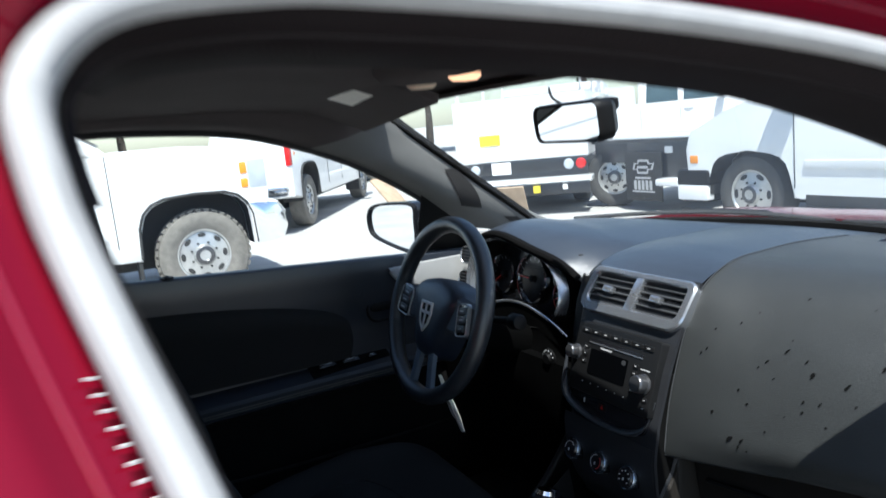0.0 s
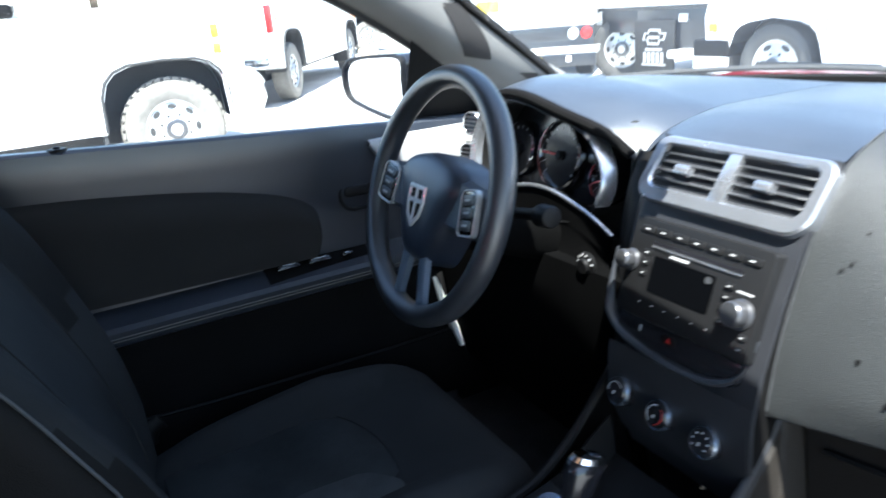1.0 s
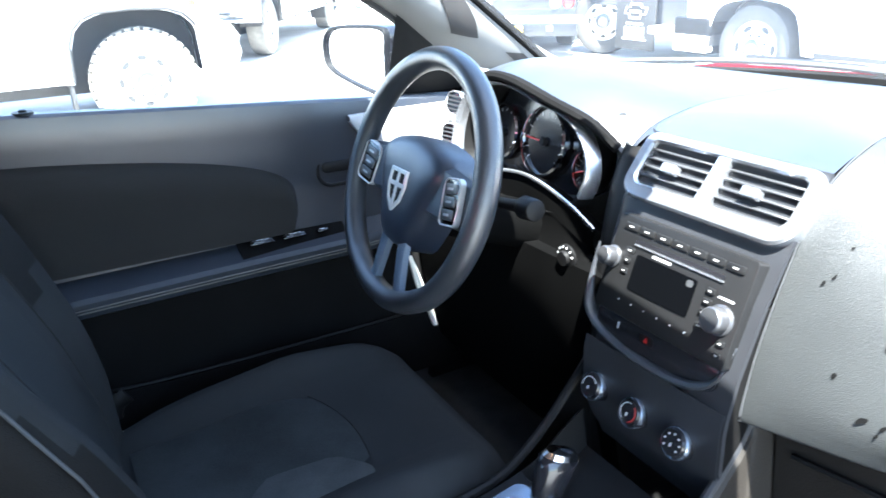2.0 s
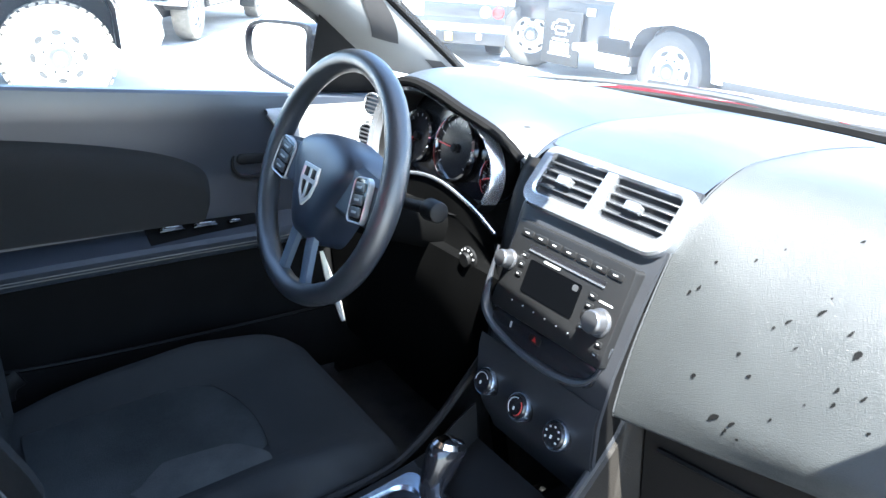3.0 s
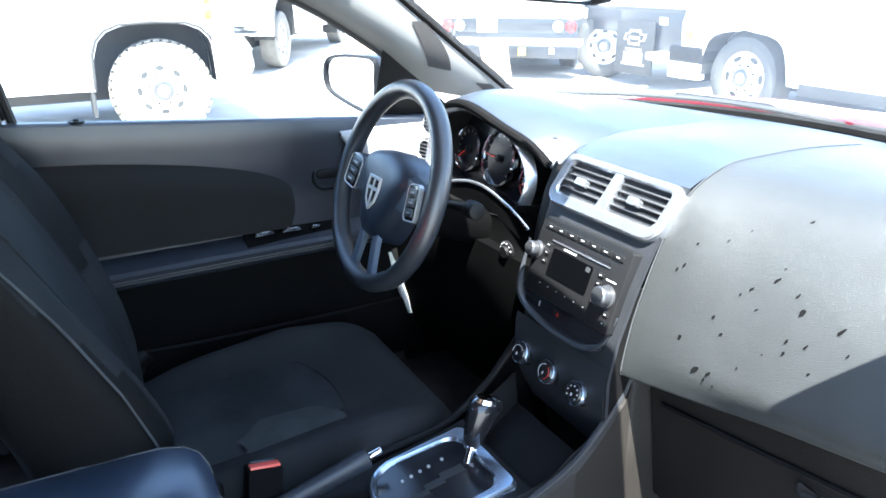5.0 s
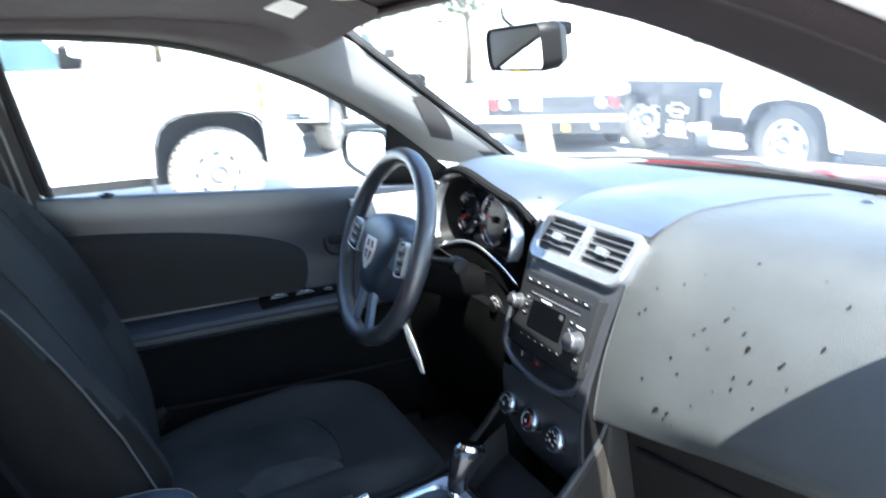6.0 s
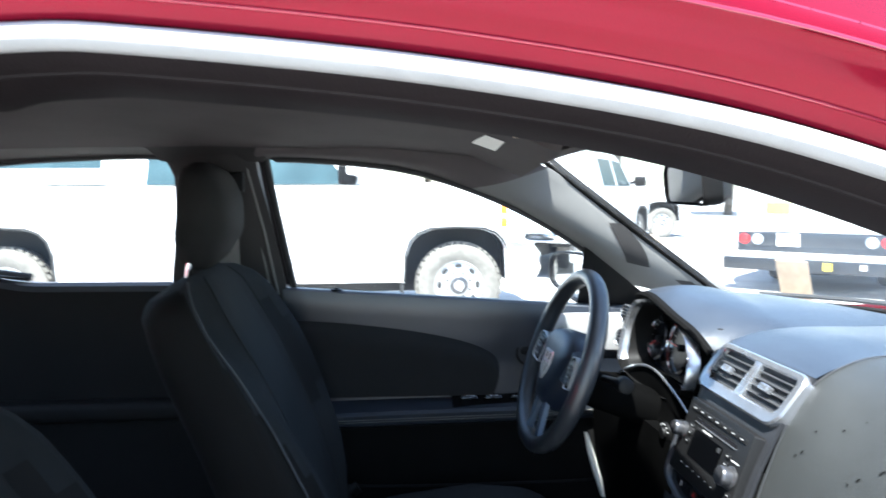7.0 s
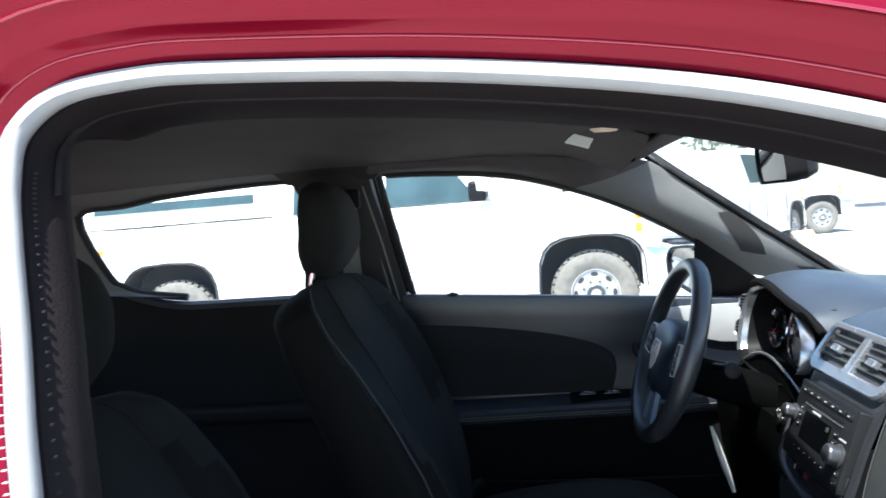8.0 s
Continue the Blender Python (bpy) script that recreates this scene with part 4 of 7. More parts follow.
strip_path = smooth_path([(0.236, 0.60, 0.770), (0.228, 0.52, 0.800), (0.223, 0.425, 0.829), (0.222, 0.359, 0.839), (0.222, 0.303, 0.835), (0.224, 0.236, 0.817), (0.230, 0.190, 0.792)], 6)
part("lower_chrome", tube(strip_path, 0.003, 8, flat=(0.0026, 0.0036)), M_SILVER, cl, "chrome strip below the gauges")
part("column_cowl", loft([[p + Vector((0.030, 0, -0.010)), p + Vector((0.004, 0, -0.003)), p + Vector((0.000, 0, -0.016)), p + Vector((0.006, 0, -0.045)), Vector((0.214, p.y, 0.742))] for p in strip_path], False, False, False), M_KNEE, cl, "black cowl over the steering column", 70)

# silver end of the dash with two small vents
part("end_trim", sheet(lambda u, v: (lerp(0.286, 0.250, u) + 0.055 * v * v, lerp(0.595, 0.715, v), lerp(0.935, 0.765, u) - 0.01 * v), 8, 8, 0.006), M_SATIN, dash, "satin silver dash end trim")
for z in (0.905, 0.845):
    em = face_frame(0.274 - (0.92 - z) * 0.2, 0.645, z, 14) @ pose(0, 0, 0, 0, 25, 0)
    ev = part("side_vent", frame_ring(rounded(0.040, 0.046, 0.018), rounded(0.032, 0.038, 0.014), -0.004, 0.010, em, 0.002), M_SILVER, dash, "small side air vent")
    part("vent_box", prism(rounded(0.034, 0.040, 0.014), 0.0, 0.003, em), M_GLOSSBLK, ev)
    for k in range(4):
        part("vent_slat", box(-0.015, 0.015, -0.001, 0.001, -0.004, 0.004), M_STACKD, ev, m=em @ pose(0, -0.012 + 0.008 * k, 0.005, 25, 0, 0))

# lower dash
def knee_x(z, y):
    return table([(0.40, 0.256), (0.50, 0.232), (0.58, 0.218), (0.70, 0.207), (0.79, 0.212)], z) - 0.012 * (1 - ((y - 0.42) / 0.33) ** 2)


# knee parts are coloured near black to stand for the shade here
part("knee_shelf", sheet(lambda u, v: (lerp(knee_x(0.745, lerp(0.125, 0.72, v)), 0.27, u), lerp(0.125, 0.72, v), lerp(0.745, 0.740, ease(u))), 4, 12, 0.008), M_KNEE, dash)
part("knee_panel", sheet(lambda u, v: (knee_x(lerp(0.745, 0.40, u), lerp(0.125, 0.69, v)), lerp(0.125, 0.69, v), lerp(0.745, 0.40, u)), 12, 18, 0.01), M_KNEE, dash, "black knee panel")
part("kick_panel", sheet(lambda u, v: (lerp(0.24, 0.60, u), 0.748, lerp(0.24, 0.92, v)), 4, 4, 0.02), M_DEEP, dash)
im = face_frame(0.198, 0.206, 0.752, -4)
ign = part("ignition_switch", revolve([(0.020, 0), (0.020, 0.004), (0.016, 0.006), (0.012, 0.006), (0.011, 0.012), (0, 0.012)], 24, im), M_PLASTIC, dash, "round ignition switch with pale marks")
for j in range(6):
    a = lerp(0.3, 2.9, j / 5)
    part("switch_mark", prism(rounded(0.003, 0.003, 0.001, 2, 0.0165 * math.cos(a), 0.0165 * math.sin(a)), 0.004, 0.0066, im), M_WHITEPRINT, ign)
part("glovebox_face", sheet(lambda u, v: (0.245 + 0.035 * u, lerp(-0.72, -0.135, v), lerp(table([(-0.72, 0.755), (-0.135, 0.662)], lerp(-0.72, -0.135, v)), 0.43, u)), 8, 12, 0.01), M_GLOVE, dash, "dark glovebox lid")
part("glovebox_edge", tube([(0.238, y, table([(-0.72, 0.70), (-0.135, 0.615)], y)) for y in [lerp(-0.70, -0.16, i / 10) for i in range(11)]], 0.004, 6), M_PLASTIC, dash)
part("glovebox_latch", prism(rounded(0.10, 0.022, 0.006), 0, 0.008, face_frame(0.245, -0.44, 0.63, -6), 0.003), M_CHROME, dash, "chrome glovebox latch")


# ---- steering wheel ----
sw = thing("steering_wheel", "black leather steering wheel with silver switch frames and a shield badge", "steering wheel", (0.03, 0.36, 0.86))
wm = face_frame(0.024, 0.355, 0.861, 19.3)
R = 0.184
rim = [wm @ Vector((R * math.cos(a), R * math.sin(a) * (0.985 if math.sin(a) > -0.8 else 0.97), 0)) for a in [2 * math.pi * i / 96 for i in range(96)]]
nrm = (wm.to_3x3() @ Vector((0, 0, 1)))
part("rim", tube(rim, 0.0165, 14, True, flat=(0.0170, 0.0190), up=nrm), M_LEATHER, sw, "thick black leather rim")
part("rim_seam", tube([wm @ Vector(((R - 0.0145) * math.cos(a), (R - 0.0145) * math.sin(a), -0.006)) for a in [2 * math.pi * i / 64 for i in range(64)]], 0.0012, 5, True, up=nrm), M_RUBBER, sw)
hub_o = [(0.0, -0.078), (0.030, -0.074), (0.048, -0.050), (0.066, -0.010), (0.082, 0.020), (0.084, 0.040), (0.066, 0.056), (0.030, 0.064), (0.0, 0.066)]
hub_o = hub_o + [(-x, y) for x, y in hub_o[-2:0:-1]]
hub_o = [(p.x, p.y) for p in smooth_path([(x, y, 0) for x, y in hub_o], 3, True)]
rings = []
for k, h in ((1.05, -0.045), (1.04, -0.010), (1.0, 0.003), (0.93, 0.012), (0.80, 0.0185), (0.55, 0.0225), (0.2, 0.0235)):
    rings.append([wm @ Vector((x * 1.10 * k, y * 1.12 * k - 0.010, h)) for x, y in hub_o])
hub = part("hub", loft(rings), M_HUB, sw, "soft black airbag cover")
for sx in (-1, 1):
    part("hub_seam", tube([wm @ Vector((sx * x, y, h)) for x, y, h in smooth_path([(0.092, 0.026, 0.002), (0.074, 0.030, 0.0105), (0.058, 0.024, 0.0165), (0.050, 0.004, 0.0188), (0.044, -0.022, 0.0182), (0.034, -0.055, 0.0135)], 4)], 0.0019, 6), M_PLASTIC, hub)
for sx in (-1, 1):
    bm = loft([[wm @ Vector((sx * x, y0 + dy * a, h + dh * b)) for a, b in ((-1, 0), (-0.8, 1), (0.8, 1), (1, 0), (0.8, -1), (-0.8, -1))] for x, y0, dy, h, dh in ((0.060, 0.005, 0.040, -0.004, 0.012), (0.105, 0.002, 0.038, -0.004, 0.012), (0.148, 0.000, 0.034, -0.004, 0.011), (0.174, 0.000, 0.030, -0.003, 0.010))])
    spoke = part("spoke", bm, M_HUB, sw)
    pm = wm @ pose(sx * 0.128, 0.000, 0.0085, 0, -sx * 6, sx * 9) @ Matrix.Diagonal((1.12, 1.12, 1.0, 1))
    part("switch_frame", frame_ring(rounded(0.044, 0.058, (0.008, 0.012, 0.012, 0.008)), rounded(0.0395, 0.0535, (0.006, 0.009, 0.009, 0.006)), -0.004, 0.005, pm, 0.0012), M_SATIN, spoke, "bright switch frame")
    part("switch_pad", prism(rounded(0.0395, 0.0535, 0.006), -0.004, 0.0035, pm, 0.001), M_GLOSSBLK, spoke)
    for k in range(3):
        part("button", prism(rounded(0.028, 0.0125, 0.003, 3, 0, -0.0155 + 0.0155 * k), 0.002, 0.0062, pm, 0.001), M_STACK, spoke)
        part("button_mark", prism(rounded(0.013, 0.003, 0.001, 2, 0, -0.0155 + 0.0155 * k), 0.006, 0.0068, pm), M_WHITEPRINT, spoke)
    part("lower_spoke", loft([[wm @ Vector((sx * x + dx * a, y, h + 0.006 * b)) for a, b in ((-1, -1), (-1, 0.6), (-0.6, 1), (0.6, 1), (1, 0.6), (1, -1))] for x, y, dx, h in ((0.024, -0.070, 0.012, 0.004), (0.029, -0.108, 0.011, 0.003), (0.036, -0.145, 0.010, 0.001), (0.042, -0.172, 0.011, 0.000))]), M_SPOKE, sw, "satin blue-grey lower spoke")
# shield badge
bo = [(-0.021, 0.024), (0.021, 0.024), (0.022, 0.004), (0.016, -0.016), (0.0, -0.031), (-0.016, -0.016), (-0.022, 0.004)]
bmx = wm @ pose(0, -0.013, 0.0235) @ Matrix.Diagonal((1.15, 1.15, 1, 1))
badge = part("badge", frame_ring(bo, [(x * 0.80, y * 0.80) for x, y in bo], -0.004, 0.0035, bmx, 0.0008), M_SATIN, hub, "bright shield badge")
part("badge_field", prism([(x * 0.82, y * 0.82) for x, y in bo], -0.004, 0.0012, bmx), M_GLOSSBLK, hub)
part("badge_cross", join(prism(rounded(0.004, 0.044, 0.0005, 2, 0, -0.003), 0, 0.0032, bmx), prism(rounded(0.034, 0.005, 0.0005, 2, 0, 0.004), 0, 0.003, bmx)), M_SATIN, hub)

# column, stalk, key
col = thing("steering_column", "black plastic steering column shroud with a control stalk", "steering column", (0.15, 0.36, 0.80))
rings = []
for d, w, h in ((0.035, 0.042, 0.034), (0.07, 0.052, 0.036), (0.15, 0.054, 0.038), (0.24, 0.054, 0.038)):
    c = wm @ Vector((0, -0.034, -d))
    u, r = wm.to_3x3() @ Vector((0, 1, 0)), Vector((0, 1, 0))
    rings.append([c + r * w * math.copysign(abs(math.cos(a)) ** 0.7, math.cos(a)) + u * h * math.copysign(abs(math.sin(a)) ** 0.7, math.sin(a)) for a in [2 * math.pi * j / 24 for j in range(24)]])
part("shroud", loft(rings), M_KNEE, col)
s0, s1 = wm @ Vector((0.050, 0.000, -0.085)), wm @ Vector((0.170, 0.018, -0.075))
stalk = part("stalk", rod(s0, s1, 0.007, 0.009), M_PLASTIC, col, "black control stalk")
part("stalk_end", rod(s1, wm @ Vector((0.204, 0.021, -0.070)), 0.0160, 0.0150, 18, 0.004), M_PLASTIC, stalk)
part("stalk", rod(wm @ Vector((-0.055, 0.015, -0.075)), wm @ Vector((-0.17, 0.004, -0.060)), 0.007, 0.010), M_PLASTIC, col, "black control stalk")

# ---- seats ----
BACK = [(0.46, -0.462), (0.56, -0.478), (0.67, -0.511), (0.78, -0.556), (0.88, -0.602), (0.96, -0.646), (1.01, -0.672), (1.035, -0.694), (1.045, -0.712)]


def back_ring(t, n=40, low=False):
    """Cross-section of a seat back, t from foot to top; low flattens the bolster beside the console."""
    k = t * (len(BACK) - 1)
    i = min(int(k), len(BACK) - 2)
    z, x = lerp(BACK[i][0], BACK[i + 1][0], k - i), lerp(BACK[i][1], BACK[i + 1][1], k - i)
    w = table([(0, 0.225), (0.3, 0.243), (0.55, 0.242), (0.75, 0.222), (0.86, 0.195), (0.94, 0.165), (1, 0.120)], t)
    d = table([(0, 0.15), (0.5, 0.135), (0.8, 0.11), (0.93, 0.075), (1, 0.02)], t)
    bol = table([(0, 0.022), (0.2, 0.050), (0.45, 0.064), (0.65, 0.052), (0.82, 0.022), (1, 0.0)], t)
    inner = table([(0, 0.030), (0.125, 0.055), (0.25, 0.040), (0.375, 0.020), (0.5, -0.010), (0.625, -0.040), (0.75, -0.040), (1, 0)], t) if low else bol
    pts = []
    for j in range(n):
        a = 2 * math.pi * j / n
        c, s = math.cos(a), math.sin(a)
        v = w * math.copysign(abs(c) ** 0.55, c)
        f = math.copysign(abs(s) ** 0.6, s)
        front = 0.0 if f < 0 else f * (0.010 + (bol if v > 0 else inner) * math.exp(-((abs(v) / w - 0.80) / 0.20) ** 2))
        back = f * d if f < 0 else f * 0.02
        q = front + back
        pts.append((x + q * 0.90, 0.365 + v, z + q * 0.42))
    return pts


def build_seat(low):
    seat = thing("bucket_seat", "black cloth bucket seat with side bolsters and a tall head restraint", "car seat", (-0.25, 0.365, 0.26), "front seats")
    back = part("backrest", loft([back_ring(i / 26, 40, low) for i in range(27)]), M_CLOTH, seat, "black cloth backrest with bolsters", 60)
    # vinyl on the flanks of the backrest
    back.data.materials.append(M_FLANK)
    for p in back.data.polygons:
        if abs(p.normal.y) > 0.55:
            p.material_index = 1
    for j in (8, 12):
        part("back_seam", tube([back_ring(lerp(0.04, 0.90, i / 24), 40, low)[j] for i in range(25)], 0.0022, 6), M_CLOTH2, back)
    for sx in (-1, 1):
        pts = []
        for i in range(25):
            r = back_ring(lerp(0.02, 0.93, i / 24), 40, low)
            pts.append(Vector(r[3 if sx > 0 else 17]) + Vector((0.003, 0.001 * sx, 0.001)))
        part("piping", tube(pts, 0.0016 if sx > 0 else 0.0021, 6), M_CLOTH2 if sx > 0 else M_PIPE, back)
    # cushion
    rings = []
    for i in range(22):
        t = i / 21
        x = lerp(-0.47, 0.090, t)
        top = table([(0, 0.455), (0.3, 0.462), (0.6, 0.480), (0.8, 0.488), (0.92, 0.482), (0.97, 0.464), (1, 0.42)], t)
        bot = table([(0, 0.32), (0.9, 0.30), (1, 0.33)], t)
        w = table([(0, 0.21), (0.2, 0.245), (0.6, 0.252), (0.85, 0.246), (0.95, 0.222), (1, 0.180)], t)
        bol = table([(0, 0.02), (0.3, 0.050), (0.6, 0.054), (0.85, 0.030), (1, 0)], t)
        ring = []
        for j in range(44):
            a = 2 * math.pi * j / 44
            c, s = math.cos(a), math.sin(a)
            v = w * math.copysign(abs(c) ** 0.5, c)
            f = math.copysign(abs(s) ** 0.55, s)
            z = lerp((top + bot) / 2, top, f) + bol * max(0, f) * math.exp(-((abs(v) / w - 0.82) / 0.2) ** 2) if f > 0 else lerp((top + bot) / 2, bot, -f)
            ring.append((x, 0.365 + v, z))
        rings.append(ring)
    cu = part("cushion", loft(rings), M_CLOTH, seat, "black cloth seat cushion", 60)

    def cz(x, v):
        t = (x + 0.47) / 0.560
        return table([(0, 0.455), (0.3, 0.462), (0.6, 0.480), (0.8, 0.488), (0.92, 0.482), (0.97, 0.464), (1, 0.42)], t)

    def insert_pt(i, j, lift):
        y = 0.365 + 0.162 * (2 * j / 12 - 1)
        x = lerp(-0.42, -0.104 - 1.6 * (y - 0.335) ** 2, i / 14)
        return (x, y, cz(x, 0) + lift + 0.005 * math.sin(math.pi * j / 12) - 0.006 * (i / 14) ** 10)

    bm = loft([[insert_pt(i, j, 0.003) for j in range(13)] for i in range(15)], False, False, False)
    bmesh.ops.solidify(bm, geom=bm.faces[:], thickness=0.02)
    part("cushion_insert", bm, M_INSERT, cu, "worn grey cloth cushion insert")
    # paler panel in the middle of the insert
    worn = []
    for i in range(11):
        u = i / 10
        yo = lerp(0.318, 0.286, u) - 0.05 * (1 - ease(u / 0.35)) - 0.03 * max(0, (u - 0.8) / 0.2) ** 2
        worn.append([(lerp(-0.300, -0.122, u) - 0.012 * abs(w) ** 2, lerp(0.206, yo, (w + 1) / 2), cz(lerp(-0.300, -0.122, u), 0) + 0.0085 + 0.001 * (1 - w * w)) for w in [lerp(-1, 1, j / 8) for j in range(9)]])
    bm = loft(worn, False, False, False)
    bmesh.ops.solidify(bm, geom=bm.faces[:], thickness=0.006)
    part("pale_panel", bm, M_PALE, cu, "paler cloth in the middle of the cushion")
    edge = [insert_pt(i, 0, 0.004) for i in range(15)] + [insert_pt(14, j, 0.004) for j in range(1, 12)] + [insert_pt(14 - i, 12, 0.004) for i in range(15)]
    part("piping", tube(edge[12:29], 0.0016, 6), M_CLOTH2, cu)
    # head restraint
    rings = []
    for i in range(17):
        t = i / 16
        z = lerp(1.056, 1.262, t)
        x = lerp(-0.700, -0.690, t) + 0.018 * math.sin(math.pi * t)
        w = table([(0, 0.046), (0.08, 0.076), (0.25, 0.116), (0.6, 0.128), (0.85, 0.118), (0.95, 0.095), (1, 0.05)], t)
        d = table([(0, 0.018), (0.1, 0.040), (0.35, 0.055), (0.7, 0.050), (0.92, 0.036), (1, 0.012)], t)
        rings.append([(x + d * math.copysign(abs(math.sin(a)) ** 0.7, math.sin(a)), 0.365 + w * math.copysign(abs(math.cos(a)) ** 0.6, math.cos(a)), z) for a in [2 * math.pi * j / 28 for j in range(28)]])
    hr = part("head_restraint", loft(rings), M_CLOTH2, seat, "dark grey cloth head restraint", 60)
    for sy in (-1, 1):
        part("post", tube([(-0.712, 0.365 + sy * 0.068, 0.99), (-0.708, 0.365 + sy * 0.068, 1.05), (-0.700, 0.365 + sy * 0.068, 1.10)], 0.006, 10), M_CHROME, hr, "bright steel post")
        part("post_guide", rod((-0.713, 0.365 + sy * 0.068, 1.02), (-0.710, 0.365 + sy * 0.068, 1.043), 0.013, 0.010, 14, 0.002), M_PLASTIC, hr)
    part("recline_lever", tube(smooth_path([(-0.425, 0.618, 0.455), (-0.418, 0.622, 0.480), (-0.400, 0.624, 0.492)], 5), 0.012, 8, flat=(0.006, 0.016)), M_PLASTIC, seat, "black recline lever")
    part("shield_edge", tube(smooth_path([(-0.432, 0.622, 0.427), (-0.412, 0.624, 0.422), (-0.389, 0.624, 0.419), (-0.345, 0.622, 0.418)], 5), 0.0024, 6), M_SEAL, seat, "pale edge of the seat shield")
    part("side_shield", box(-0.44, 0.0, 0.60, 0.625, 0.30, 0.40, 0.012), M_PLASTIC, seat)
    part("recliner_cover", join(box(-0.475, -0.36, 0.125, 0.150, 0.33, 0.50, 0.015, 3)), M_PLASTIC, seat)
    for y in (0.19, 0.54):
        part("seat_rail", box(-0.42, 0.0, y - 0.02, y + 0.02, 0.258, 0.312, 0.006), M_PLASTIC, seat)
    return seat


build_seat(True)
seat2 = build_seat(False)
seat2.matrix_world = pose(-0.25 - 0.165, 0.365 - 0.725, 0.26 - 0.085, 0, -1.5, 0)
tagged(seat2, "black cloth bucket seat set back and low beside the open door")

# rear bench
bench = thing("rear_bench", "black cloth rear bench seat in deep shade", "car seat", (-1.35, 0, 0.26))
part("bench_cushion", box(-1.55, -1.02, -0.62, 0.62, 0.28, 0.48, 0.06, 4), M_CLOTH, bench)
part("bench_back", join(*[box(-0.09, 0.09, -0.60, 0.60, 0.0, 0.62, 0.06, 4)]), M_CLOTH, bench, m=pose(-1.58, 0, 0.42, 0, -22, 0))
part("parcel_shelf", box(-1.95, -1.72, -0.62, 0.62, 0.95, 0.98, 0.01), M_BPIL, bench)

# ---- driver's door ----
door = thing("front_door", "driver's door with a dark padded inner panel, closed", "car door", (-0.05, 0.74, 0.28))


def door_y(x, z):
    """Inner face of the door panel."""
    zb = z_belt(x)
    h = zb - z
    y = table([(0, 0.708), (0.03, 0.703), (0.10, 0.712), (0.16, 0.722), (0.30, 0.728), (0.33, 0.715), (0.45, 0.712), (0.66, 0.725)], h)
    return y


def door_fn(u, v):
    x = lerp(-0.585, 0.52, u)
    z = lerp(z_belt(x) - 0.004, 0.30, v)
    return (x, door_y(x, z) + 0.02 * max(0, (x - 0.35) / 0.17) ** 2, z)


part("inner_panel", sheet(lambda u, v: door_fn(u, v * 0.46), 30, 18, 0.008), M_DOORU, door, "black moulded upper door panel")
# darker plastic than the upper half, to stand for the shade low down
part("lower_panel", sheet(lambda u, v: door_fn(u, 0.46 + v * 0.54), 30, 18, 0.008), M_DEEP, door, "black lower door panel, shade put into its colour")
part("belt_top", loft([[(x, 0.701, z_belt(x) - 0.016), (x, 0.699, z_belt(x) - 0.006), (x, 0.706, z_belt(x) + 0.002), (x, 0.722, z_belt(x) + 0.003), (x, 0.738, z_belt(x) - 0.004), (x, 0.738, z_belt(x) - 0.02)] for x in [lerp(-0.585, 0.30, i / 20) for i in range(21)]]), M_DASH, door, "sunlit padded belt rail")
# padded insert above the armrest
ins_top = [(-0.575, 0.889), (-0.438, 0.880), (-0.279, 0.860), (-0.164, 0.837), (-0.091, 0.813), (-0.050, 0.784), (-0.042, 0.745), (-0.054, 0.700)]
ins = smooth_path([(x, 0, z) for x, z in ins_top], 5)
rings = []
for p in ins:
    foot = Vector((min(p.x, -0.06) - 0.004, 0, 0.692))
    col_ = []
    for j in range(9):
        t = j / 8
        q = p.lerp(foot, t)
        puff = 0.026 * math.sin(math.pi * min(1, t * 2.2 + 0.10) * 0.60) + 0.004
        col_.append((q.x, door_y(q.x, q.z) - puff, q.z))
    rings.append([(p.x, door_y(p.x, p.z) + 0.004, p.z + 0.001)] + col_)
part("padded_insert", loft(rings, False, False, False), M_DOORC, door, "dark cloth padded insert", 70)
part("insert_seam", tube([(p.x, door_y(p.x, p.z) - 0.0035, p.z + 0.003) for p in ins], 0.0045, 8), M_DEEP, door)
# armrest ledge
rings = []
for i in range(25):
    x = lerp(-0.57, 0.30, i / 24)
    zz = 0.652 + 0.012 * math.sin((x + 0.57) * 1.8)
    out = 0.062 * ease((x + 0.66) / 0.2) * (1 - 0.55 * ease((x - 0.05) / 0.25))
    yb = 0.725
    rings.append([(x, yb, zz + 0.026), (x, yb - out * 0.5, zz + 0.014), (x, yb - out * 0.92, zz + 0.006), (x, yb - out, zz - 0.002), (x, yb - out * 0.98, zz - 0.012), (x, yb - out * 0.84, zz - 0.030), (x, yb - out * 0.4, zz - 0.042), (x, yb, zz - 0.046)])
part("armrest", loft(rings), M_VINYL, door, "black vinyl armrest with pale stitching")
for dz in (-0.019, -0.026):
    part("stitching", tube([Vector(r[4]) + Vector((0, -0.0012 + (0.004 if dz < -0.02 else 0), dz + 0.019)) for r in rings], 0.0012, 5), M_STITCH, door)
sp = part("switch_plate", loft([[(x, 0.720, 0.690), (x, 0.683, 0.672), (x, 0.672, 0.667), (x, 0.672, 0.655), (x, 0.72, 0.655)] for x in [lerp(-0.165, 0.045, i / 6) for i in range(7)]]), M_DEEP, door, "black window switch panel")
part("plate_edge", tube([(x, 0.7215, 0.6915) for x in (-0.172, -0.06, 0.045)], 0.0013, 6), M_SEAL, sp)
